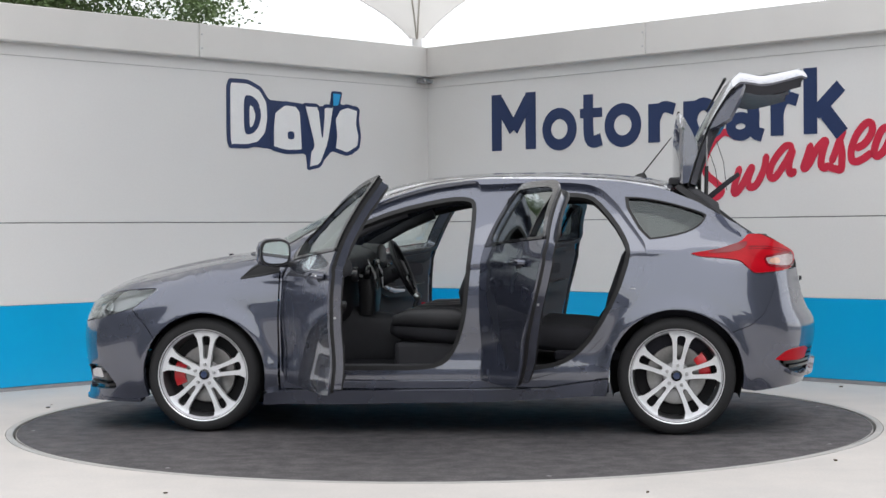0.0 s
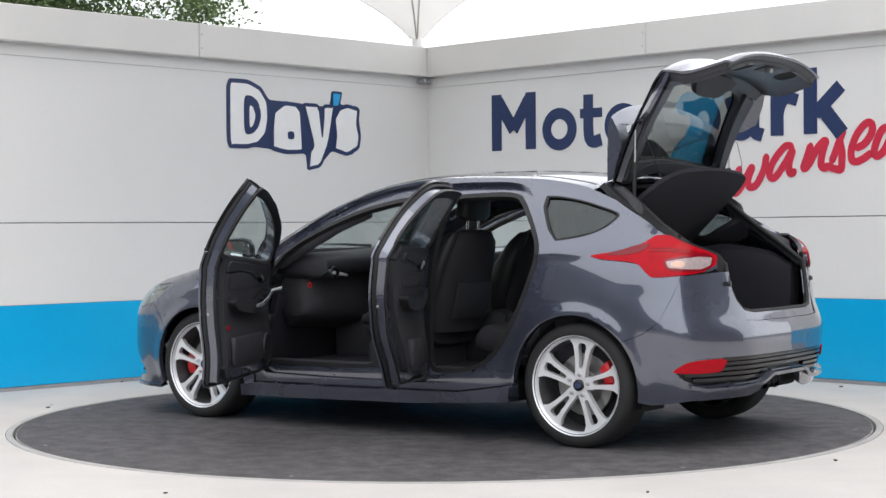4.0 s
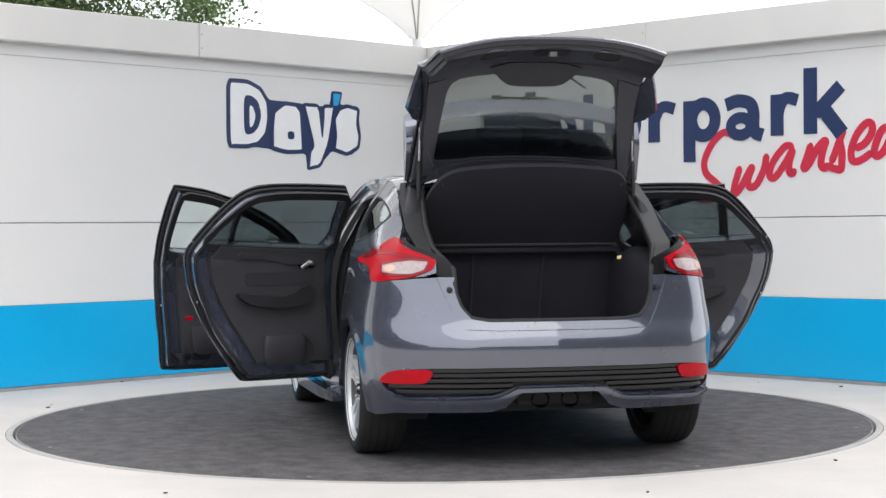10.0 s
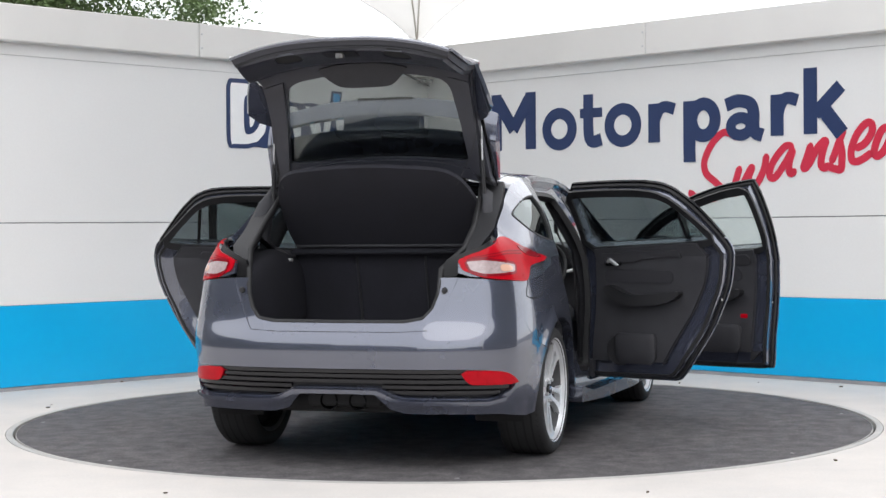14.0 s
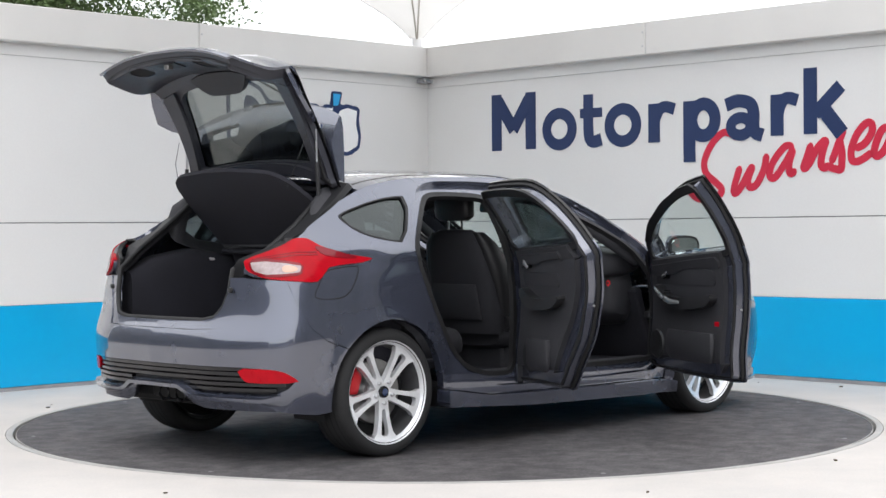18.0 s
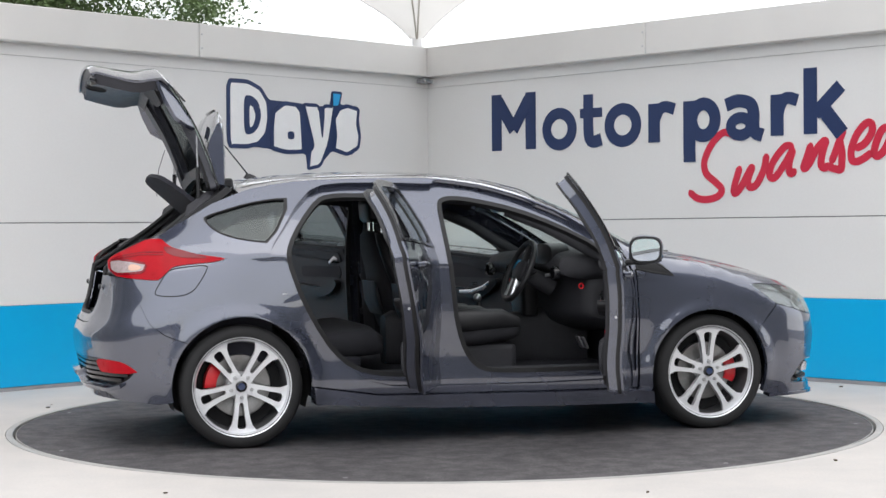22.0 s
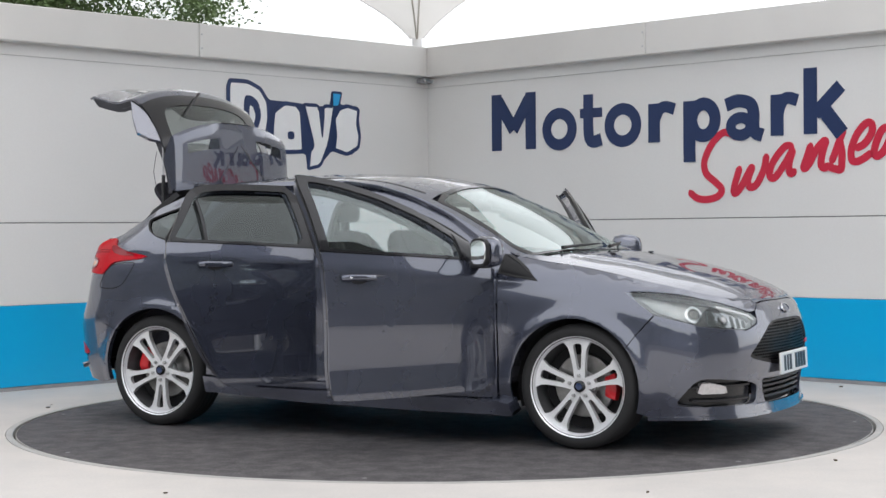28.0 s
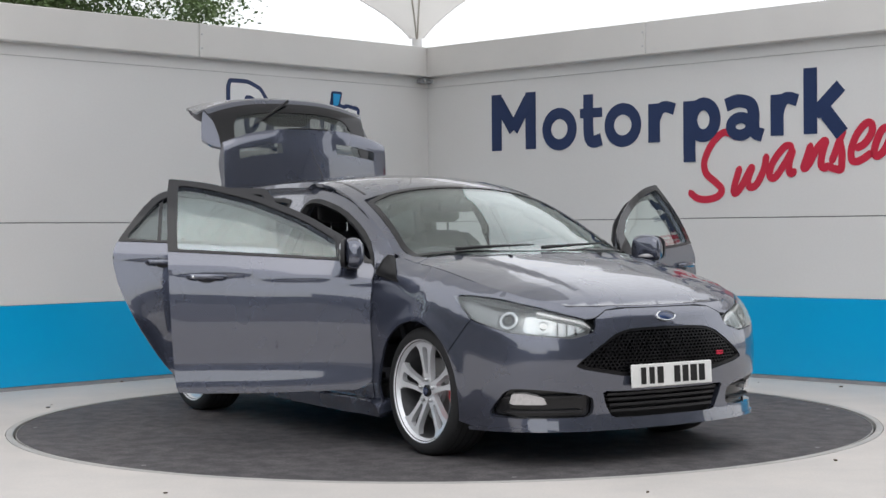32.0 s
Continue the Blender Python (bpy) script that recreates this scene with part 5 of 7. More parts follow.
# ---- tailgate, standing open ----
HG = Vector((-1.335, 0.0, 1.40))
GATE_P = [(-1.385, 1.375), (-1.54, 1.333), (-1.70, 1.277), (-1.85, 1.205), (-1.965, 1.138), (-2.008, 1.092), (-2.006, 1.035), (-1.999, .985), (-2.018, .90), (-2.045, .81), (-2.058, .765), (-2.046, .732)]
GATE_X, GATE_Z = [q[0] for q in GATE_P], [q[1] for q in GATE_P]
GATE_S = [0.0]
for q0, q1 in zip(GATE_P, GATE_P[1:]):
    GATE_S.append(GATE_S[-1] + math.dist(q0, q1))
S_END = GATE_S[-1]


def gate(p):
    """(way across, way down) on the outer face of the closed tailgate."""
    p = np.atleast_2d(p)
    y, s = p[:, 0], -p[:, 1]
    x, z = pchip(GATE_S, GATE_X, s), pchip(GATE_S, GATE_Z, s)
    k = (np.abs(y) / 0.60)
    x = x + 0.092 * k**2.6
    z = z - 0.035 * k**2 * np.clip(1 - s / 0.6, 0, 1)
    return np.stack([x, -y, z], -1)


def gw(s):
    return float(np.interp(s, [0, .25, .42, .60, .68, .76, .90, S_END], [.61, .578, .562, .575, .606, .602, .585, .555]))


ss = np.linspace(0.62, S_END - 0.005, 14)
tailgate = patch("tailgate", [(gw(s), -s) for s in ss] + [(-gw(s), -s) for s in ss[::-1]], [], gate, PAINT, car, 0.012, 0.035, "grey tailgate raised open", shift=tuple(HG))
tailgate.matrix_local = pose(*HG, 0, 84, 0)


def tg(name, outer, holes, material, thick, label="", lift=0.0, step=0.04):
    return patch(name, outer, holes, gate, material, tailgate, thick, step, label, 1, tuple(HG), lift)


def tg_solid(name, bm, material, label="", smooth=40):
    for v in bm.verts:
        v.co = v.co - HG
    return part(name, bm, material, tailgate, label, smooth)


glass_o = [(.545, -.03), (.515, -.60), (-.515, -.60), (-.545, -.03)]
tg("rear_window", soften(glass_o, 2, 0.08), [], GLASS_MID, 0.005, "tinted rear window", -0.002, 0.06)
full = [(gw(s), -s) for s in np.linspace(0.0, S_END - .005, 20)] + [(-gw(s), -s) for s in np.linspace(S_END - .005, 0.0, 20)]
gap = soften([(.490, -.072), (.483, -.20), (.468, -.34), (.448, -.46), (.425, -.520), (.37, -.545), (-.37, -.545), (-.425, -.520), (-.448, -.46), (-.468, -.34), (-.483, -.20), (-.490, -.072)], 2, 0.2)
tg("gate_side_frame", [(gw(s), -s) for s in np.linspace(0.0, 0.625, 8)] + [(-gw(s), -s) for s in np.linspace(0.625, 0.0, 8)], [gap], GLOSS, 0.006, "black glass border", 0.001)
# Painted shell takes the trim's dark grey in place of its shade.
tg("gate_inner_shell", shrink(full, 0.012), [gap], GATETRIM, 0.032, "body-colour inner shell darkened for the shade on it", -0.014)
tr = [(gw(s) - 0.022, -s) for s in np.linspace(0.575, S_END - .010, 14)] + [(-gw(s) + 0.022, -s) for s in np.linspace(S_END - .010, 0.575, 14)]
cut = [[(y0 - 0.07, -S_END + .055), (y0 + 0.07, -S_END + .055), (y0 + 0.072, -S_END + .17), (y0 - 0.072, -S_END + .17)] for y0 in (-0.285, 0.285)]
tg("gate_trim", soften(tr, 1, 0.1), [soften(c, 1) for c in cut], GATETRIM, 0.022, "dark grey tailgate trim panel", -0.048)
for c in cut:
    tg("grab_recess", soften(c, 1), [], DARKGAP, 0.02, "dark grab recess", -0.044)
for sg in (1, -1):
    st = [(sg * .550, -s) for s in np.linspace(0.05, 0.57, 8)] + [(sg * (.505 - .11 * s), -s) for s in np.linspace(0.57, 0.05, 8)]
    tg("pillar_trim", st, [], GATETRIM, 0.02, "dark grey window pillar trim", -0.048)
top = [(gw(.0) - 0.06, -.012), (-gw(0) + 0.06, -.012), (-.50, -.065), (.50, -.065)]
tg("header_trim", top, [], GATETRIM, 0.02, "dark grey header trim", -0.048)
hump = soften([(-0.26, -0.64), (0.26, -0.64), (0.205, -0.555), (0.15, -0.505), (0.10, -0.490), (-0.10, -0.490), (-0.15, -0.505), (-0.205, -0.555)], 2)
tg("wiper_motor_cover", hump, [], TRIM, 0.035, "black wiper motor cover", -0.046)
tg("latch_plate", [(-0.085, -S_END + .03), (0.085, -S_END + .03), (0.085, -S_END + .13), (-0.085, -S_END + .13)], [], BLACK, 0.02, "black latch plate", -0.055)
bm = bmesh.new()
pl = gate(np.array([[0.0, -S_END + .06]]))[0]
box(bm, (pl[0] + 0.085, 0, pl[2]), (0.03, 0.04, 0.035), None, 0.005, 1)
tg_solid("latch", bm, DISC, "steel tailgate latch")
seal_in = shrink(full, 0.05)
tg("gate_seal", shrink(full, 0.032), [seal_in], SEAL, 0.012, "black rubber seal", -0.046)
# plate recess, handle bar and washer arm on the outer face
tg("plate_recess", soften([(-0.30, -0.76), (0.30, -0.76), (0.27, -0.95), (-0.27, -0.95)], 1), [], BLACK, 0.006, "dark recess over the plate", 0.002)
rp = tg("rear_plate", [(-0.26, -0.80), (0.26, -0.80), (0.26, -0.91), (-0.26, -0.91)], [], WHITEPLATE, 0.006, "rear number plate with black bars", 0.008)
for k in range(7):
    if k != 4:
        tg("plate_bar", [(-0.20 + k * 0.062, -0.82), (-0.165 + k * 0.062, -0.82), (-0.165 + k * 0.062, -0.89), (-0.20 + k * 0.062, -0.89)], [], PLATEINK, 0.002, "", 0.010)
bm = bmesh.new()
a_, b_ = gate(np.array([[0.0, -0.62]]))[0], gate(np.array([[0.30, -0.44]]))[0]
tube(bm, [a_ + np.array((-.02, 0, .02)), b_ + np.array((-.015, 0, .015))], [0.010, 0.005], 8)
tg_solid("rear_wiper", bm, BLACK, "black rear wiper arm")
# spoiler: a section carried across
sec = [(-1.345, 1.412), (-1.45, 1.422), (-1.57, 1.432), (-1.600, 1.433), (-1.672, 1.437), (-1.70, 1.438), (-1.765, 1.432), (-1.774, 1.424), (-1.764, 1.410), (-1.685, 1.366), (-1.615, 1.342), (-1.595, 1.338), (-1.57, 1.340), (-1.50, 1.355), (-1.36, 1.378)]
bm = bmesh.new()
rows = []
for y in np.linspace(-0.615, 0.615, 25):
    k = abs(y) / 0.615
    end = 1.0 if k < 0.93 else 0.86
    row = []
    for i, (x, z) in enumerate(sec):
        dip = 0.016 * (k < 0.40) * (i in (4, 5, 6))
        xx = -1.345 + (x + 1.345) * 0.93 * (1 - 0.16 * k**3)
        zz = 1.375 + (z - 1.375) * end - 0.045 * k**2.2 - dip * 0.6
        row.append(bm.verts.new((xx + 0.03 * k**2, y, zz)))
    rows.append(row)
n = len(sec)


def slot(r0, r1):
    return .20 < min(abs(r0[0].co.y), abs(r1[0].co.y)) and max(abs(r0[0].co.y), abs(r1[0].co.y)) < .53


for r0, r1 in zip(rows, rows[1:]):
    for i in range(n):
        if slot(r0, r1) and i in (3, 9):
            continue
        bm.faces.new((r0[i], r0[(i + 1) % n], r1[(i + 1) % n], r1[i]))
    if slot(r0, r1):
        # walls of the slots through the outer parts
        bm.faces.new((r0[3], r0[10], r1[10], r1[3]))
        bm.faces.new((r0[4], r1[4], r1[9], r0[9]))
        y0_, y1_ = abs(r0[0].co.y), abs(r1[0].co.y)
        if min(y0_, y1_) < .25:
            q = r0 if y0_ < y1_ else r1
            bm.faces.new((q[3], q[4], q[9], q[10]))
        if max(y0_, y1_) > .48:
            q = r0 if y0_ > y1_ else r1
            bm.faces.new((q[3], q[4], q[9], q[10]))
bm.faces.new(rows[0])
bm.faces.new(rows[-1][::-1])
bmesh.ops.recalc_face_normals(bm, faces=bm.faces[:])
tg_solid("spoiler", bm, PAINT, "grey roof spoiler", 45)
for sg in (1, -1):
    bm = bmesh.new()
    # side blades that run down beside the glass
    rim_a = [Vector((x, sg * y, z)) for x, y, z in ((-1.91, .598, 1.078), (-1.80, .630, 1.105), (-1.70, .652, 1.145), (-1.655, .615, 1.205), (-1.635, .566, 1.248), (-1.70, .560, 1.224), (-1.82, .568, 1.163))]
    rim_b = [p + Vector((.014, -.010 * sg, -.012)) for p in rim_a]
    va, vb = [bm.verts.new(p) for p in rim_a], [bm.verts.new(p) for p in rim_b]
    bm.faces.new(va)
    bm.faces.new(vb[::-1])
    for i in range(7):
        bm.faces.new((va[i], vb[i], vb[(i + 1) % 7], va[(i + 1) % 7]))
    bmesh.ops.recalc_face_normals(bm, faces=bm.faces[:])
    tg_solid("spoiler_blade", bm, PAINT, "grey blade beside the window", 50)
bm = bmesh.new()
box(bm, (-1.744, 0, 1.418), (0.01, 0.30, 0.014), None, 0.003, 1)
tg_solid("high_brake_light", bm, GLOSS, "dark red high-level brake light")
# hinges and gas struts, on the body
for sg in (1, -1):
    bm = bmesh.new()
    box(bm, (-1.33, sg * 0.40, 1.395), (0.07, 0.06, 0.05), None, 0.01, 1)
    part("tailgate_hinge", bm, BLACK, car, "black tailgate hinge")
    lo = Vector((-1.50, sg * 0.565, 1.27))
    hi = pose(*HG, 0, 84, 0) @ (Vector(gate(np.array([[sg * 0.545, -0.36]]))[0]) * 1.0 - HG + Vector((0.06, 0, 0.0)))
    hi.y = sg * 0.555
    bm = bmesh.new()
    m_ = lo.lerp(hi, 0.55)
    tube(bm, [lo, m_], 0.011, 10)
    part("gas_strut", bm, BLACK, car, "black gas strut body", 40)
    bm = bmesh.new()
    tube(bm, [m_, hi], 0.005, 8)
    part("strut_rod", bm, STEEL, car, "bright strut rod", 40)

# ---- cabin ----
def lofted(name, rings, material, parent, label="", n=22, power=3.0, smooth=50):
    bm = bmesh.new()
    super_loft(bm, rings, n, power)
    return part(name, bm, material, parent, label, smooth)


cabin_floor = part("cabin_floor", boxes([((0.10, 0, .335), (1.65, 1.56, .03)), ((-.95, 0, .42), (.60, 1.40, .05)), ((.92, 0, .55), (.06, 1.44, .46), Matrix.Rotation(radians(-18), 3, "Y"))], 0.01, 1), CARPET, car, "black cabin carpet")
for sd in (1, -1):
    part("sill_trim", boxes([((.25, sd * .80, .362), (1.10, .09, .035)), ((-.55, sd * .80, .362), (.45, .09, .035))], 0.012, 2), TRIM, car, "black sill trim")
    # inner pillar trims
    for pts, rr in (([surf(-0.24, .40, -.10), surf(-0.265, .80, -.10), surf(-0.275, 1.05, -.10), surf(-0.275, 1.34, -.09)], .045),
                    ([surf(.80, .97, -.09), surf(.60, 1.10, -.08), surf(.40, 1.20, -.07), surf(.20, 1.28, -.07)], .034),
                    ([surf(-1.14, 1.02, -.09), surf(-1.10, 1.20, -.08), surf(-1.00, 1.33, -.07)], .05)):
        pts = [Vector((p[0], p[1] * sd, p[2])) for p in pts]
        bm = bmesh.new()
        tube(bm, pts, rr, 10, True, (1.0, 0.55))
        part("pillar_trim", bm, TRIM, car, "black pillar trim", 50)
    # wheel-arch and boot side linings
    lofted("boot_side_lining", [((-1.15, sd * .66, .70), (0, .13, 0), (0, 0, .30)), ((-1.45, sd * .64, .72), (0, .13, 0), (0, 0, .32)), ((-1.72, sd * .60, .76), (0, .10, 0), (0, 0, .24)), ((-1.90, sd * .57, .78), (0, .06, 0), (0, 0, .14))], CARPET, car, "black boot side lining", power=4)
headlining = patch("headlining", [(x, y * 0.93) for x, y in roof[::-1]], [], top_surface, TRIM, car, 0.02, 0.08, "dark headlining", lift=-0.035)
# boot
for zz, nm in ((.632, "floor_edge_strip"), (1.038, "shelf_edge_strip")):
    part(nm, boxes([((-1.27 if zz > 1 else -1.90, 0, zz + .012), (.03, 1.06, .016))], .006, 2), TRIM, car, "dark moulded edge strip in the boot")
for y in (-.16, .22):
    part("seat_split_trim", boxes([((-1.155, y, .82), (.02, .012, .36), Matrix.Rotation(radians(-14), 3, "Y"))], .004, 1), TRIM, car, "dark trim along the seat split")
part("boot_floor", boxes([((-1.62, 0, .62), (.72, 1.10, .03))], 0.01, 1), CARPET, car, "black boot carpet")
part("boot_sill_trim", boxes([((-1.985, 0, .668), (.06, 1.00, .05))], 0.012, 2), BLACK, car, "black ribbed boot sill trim")
part("boot_rear_wall", boxes([((-1.96, 0, .50), (.03, 1.05, .30))], 0.01, 1), CARPET, car, "black boot rear wall")
def shelf_fn(p):
    p = np.atleast_2d(p)
    s_ = p[:, 1]
    x = -1.26 - s_ * 0.755
    z = 1.035 + s_ * 0.655 + 0.02 * np.sin(s_ * 4.6)
    return np.stack([x, -p[:, 0], z], -1)


sh = [(.53, 0.0), (.545, .12), (.535, .30), (.50, .45), (.46, .52), (.40, .565), (.30, .585), (.15, .598), (.13, .604)]
shelf = patch("parcel_shelf", soften(mirrored(sh), 1), [], shelf_fn, CARPET, car, 0.022, 0.06, "black parcel shelf tilted up on its cords")
for sg in (1, -1):
    bm = bmesh.new()
    tube(bm, [(-1.62, sg * .46, 1.345), (-1.60, sg * .53, 1.50), (-1.56, sg * .55, 1.62)], .002, 6)
    part("shelf_cord", bm, BLACK, car, "thin black shelf cord")
    # inner rear-pillar trim under and behind the side pane
    lofted("rear_pillar_trim", [((-1.10, sg * .70, 1.03), (.03, 0, 0), (0, .05, .03)), ((-1.35, sg * .665, 1.05), (.03, 0, 0), (0, .06, .04)), ((-1.55, sg * .615, 1.13), (.04, 0, 0), (0, .045, .06)), ((-1.52, sg * .60, 1.25), (.05, 0, 0), (0, .03, .03)), ((-1.42, sg * .57, 1.33), (.05, 0, 0), (0, .03, .02))], TRIM, car, "black rear pillar trim", n=14)
part("shelf_base", boxes([((-1.20, 0, 1.02), (.14, 1.14, .03))], 0.008, 1), CARPET, car, "fixed front strip of the shelf")
# boot opening seal: gutter round the aperture
op = [(-1.36, .52, 1.385), (-1.50, .545, 1.28), (-1.66, .56, 1.15), (-1.82, .555, 1.04)]
op += [(p[0] + .02, p[1], p[2]) for p in side_surface(np.array([(-2.273, .941), (-2.284, .829), (-2.314, .757), (-2.364, .709), (-2.455, .694), (U_MIN, .693)]))]
op = op + [(x, -y, z) for x, y, z in op[-2::-1]]
bm = bmesh.new()
tube(bm, op, 0.014, 8)
part("boot_seal", bm, SEAL, car, "black rubber boot seal", 60)
for sd in (1, -1):
    # painted gutter between the quarter panel and the seal, blackened for its shadow
    bm = bmesh.new()
    lo_ = [Vector((x, y * sd, z)) for x, y, z in op[:5]]
    hi_ = [Vector((x, y * sd, z)) for x, y, z in ((-1.36, .63, 1.37), (-1.50, .655, 1.265), (-1.66, .66, 1.135), (-1.83, .645, 1.06), (-1.92, .60, .91))]
    va, vb = [bm.verts.new(p) for p in lo_], [bm.verts.new(p) for p in hi_]
    vc, vd = [bm.verts.new(p + Vector((.03, 0, -.02))) for p in lo_], [bm.verts.new(p + Vector((.03, 0, -.02))) for p in hi_]
    for i in range(4):
        for a_, b_ in ((va, vb), (vb, vd), (vd, vc), (vc, va)):
            bm.faces.new((a_[i], b_[i], b_[i + 1], a_[i + 1]))
    bmesh.ops.recalc_face_normals(bm, faces=bm.faces[:])
    part("boot_gutter", bm, BLACK, car, "boot gutter coloured black for the shadow on it", 50)
    bm = bmesh.new()
    lathe(bm, [(.0001, -.014), (.012, -.012), (.015, 0)], 14, "x", (-2.015, sd * .515, .845))
    part("bump_stop", bm, BLACK, car, "black rubber bump stop", 40)
    # black filler beside the tail light
    fill = [(-1.80, 1.098), (-1.96, 1.058), (-2.142, 1.001), (-2.19, .978), (-2.186, .912), (-2.278, .906), (-2.27, .95), (-2.235, .998), (-2.15, 1.030), (-1.98, 1.080), (-1.85, 1.108)]
    patch("light_filler", neg(soften(fill, 1, .1)), [], flank, GRILLEBLACK, car, .02, .03, "black plastic filler beside the tail light", sd, lift=-.016)
sill_in = [(U_MIN, .693), (-2.455, .694), (-2.364, .709), (-2.314, .757), (-2.284, .829), (-2.275, .905)]
sill_out = [(-2.187, .905), (-2.224, .823), (-2.264, .751), (-2.303, .695), (-2.334, .662), (-2.49, .655), (U_MIN, .655)]
patch("boot_sill", mirrored(tl(sill_in + sill_out)), [], tail_map, PAINT, car, .03, .028, "grey painted sill of the boot opening", lift=-.006)
for sg in (1, -1):
    lofted("boot_lamp", [((-1.36, sg * .552, .980), (.016, 0, 0), (0, 0, .010)), ((-1.36, sg * .522, .978), (.013, 0, 0), (0, 0, .008))], LAMPLIT if sg < 0 else CLEARLENS, car, "small lit boot lamp" if sg < 0 else "small pale shelf clip")


def front_seat(y):
    s = new("front_seat")
    s.parent = car
    s.matrix_local = pose(0.06, y, 0.025)
    lofted("seat_cushion", [((.24, 0, .545), (0, .20, 0), (0, 0, .05)), ((.20, 0, .55), (0, .24, 0), (0, 0, .075)), ((0, 0, .53), (0, .255, 0), (0, 0, .085)), ((-.22, 0, .51), (0, .25, 0), (0, 0, .085)), ((-.27, 0, .51), (0, .21, 0), (0, 0, .06))], CLOTH, s, "black seat cushion", power=3)
    for sd in (1, -1):
        lofted("seat_bolster", [((.22, sd * .215, .585), (0, .035, 0), (0, 0, .03)), ((.12, sd * .225, .605), (0, .05, 0), (0, 0, .055)), ((-.12, sd * .230, .60), (0, .055, 0), (0, 0, .065)), ((-.24, sd * .22, .58), (0, .04, 0), (0, 0, .05))], LEATHER, s, "black leather cushion bolster", n=16, power=2.4)
        lofted("back_bolster", [((-.235, sd * .215, .62), (.05, 0, 0), (0, .04, 0)), ((-.245, sd * .235, .75), (.085, 0, 0), (0, .055, 0)), ((-.30, sd * .235, .90), (.08, 0, 0), (0, .055, 0)), ((-.36, sd * .20, 1.03), (.055, 0, 0), (0, .05, 0)), ((-.385, sd * .16, 1.09), (.03, 0, 0), (0, .035, 0))], LEATHER, s, "black leather back bolster", n=16, power=2.4)
        bm = bmesh.new()
        tube(bm, [(.22, sd * .185, .612), (.10, sd * .187, .622), (-.10, sd * .188, .618)], .0035, 6)
        part("seam", bm, SATIN, s, "pale contrast stitching")
    lofted("seat_back", [((-.26, 0, .52), (.075, 0, 0), (0, .22, 0)), ((-.29, 0, .65), (.085, 0, 0), (0, .25, 0)), ((-.33, 0, .85), (.08, 0, 0), (0, .25, 0)), ((-.375, 0, 1.00), (.07, 0, 0), (0, .215, 0)), ((-.395, 0, 1.08), (.055, 0, 0), (0, .165, 0)), ((-.40, 0, 1.105), (.03, 0, 0), (0, .12, 0))], CLOTH, s, "black seat back", power=3)
    lofted("headrest", [((-.405, 0, 1.155), (.035, 0, 0), (0, .10, 0)), ((-.405, 0, 1.18), (.052, 0, 0), (0, .135, 0)), ((-.410, 0, 1.26), (.055, 0, 0), (0, .135, 0)), ((-.415, 0, 1.315), (.045, 0, 0), (0, .115, 0)), ((-.415, 0, 1.33), (.025, 0, 0), (0, .09, 0))], LEATHER, s, "black headrest", power=3)
    for sd in (1, -1):
        bm = bmesh.new()
        tube(bm, [(-.40, sd * .055, 1.06), (-.405, sd * .055, 1.20)], .0065, 8)
        part("headrest_post", bm, CHROME, s, "chrome headrest post", 40)
    lofted("seat_pocket", [((-.365, 0, .60), (.012, 0, 0), (0, .17, 0)), ((-.395, 0, .68), (.018, 0, 0), (0, .18, 0)), ((-.415, 0, .80), (.010, 0, 0), (0, .17, 0))], TRIM, s, "black seat-back pocket", power=4)
    part("seat_base", boxes([((0, 0, .37), (.44, .40, .19))], 0.03, 2), TRIM, s, "black plastic seat base")
    for sd in (1, -1):
        part("seat_rail", boxes([((-.02, sd * .17, .295), (.55, .04, .03))], 0.006, 1), BLACK, s, "black seat rail")
    return s


for y in (.37, -.37):
    front_seat(y)
# rear bench
bench = new("rear_bench")
bench.parent = car
lofted("bench_cushion", [((-.50, 0, .50), (0, .58, 0), (0, 0, .06)), ((-.56, 0, .52), (0, .62, 0), (0, 0, .085)), ((-.80, 0, .50), (0, .62, 0), (0, 0, .09)), ((-1.00, 0, .48), (0, .60, 0), (0, 0, .08))], CLOTH, bench, "black rear bench cushion", n=30, power=6)
for y0, hw in ((.34, .26), (-.34, .26), (0, .10)):
    lofted("bench_back", [((-.96, y0, .55), (.06, 0, 0), (0, hw, 0)), ((-1.02, y0, .75), (.075, 0, 0), (0, hw + .01, 0)), ((-1.09, y0, .98), (.065, 0, 0), (0, hw, 0)), ((-1.115, y0, 1.05), (.04, 0, 0), (0, hw - .03, 0))], CLOTH, bench, "black rear seat back", power=5)
for y0 in (.36, -.36, 0):
    lofted("rear_headrest", [((-1.13, y0, 1.085), (.03, 0, 0), (0, .10, 0)), ((-1.13, y0, 1.11), (.045, 0, 0), (0, .125, 0)), ((-1.14, y0, 1.18 - .05 * (y0 == 0)), (.045, 0, 0), (0, .12, 0)), ((-1.14, y0, 1.215 - .06 * (y0 == 0)), (.025, 0, 0), (0, .09, 0))], LEATHER, bench, "black rear headrest", power=3)
part("bench_back_panel", boxes([((-1.13, 0, .80), (.03, 1.14, .46), Matrix.Rotation(radians(-14), 3, "Y"))], 0.01, 1), CARPET, bench, "black carpeted seat-back panel")
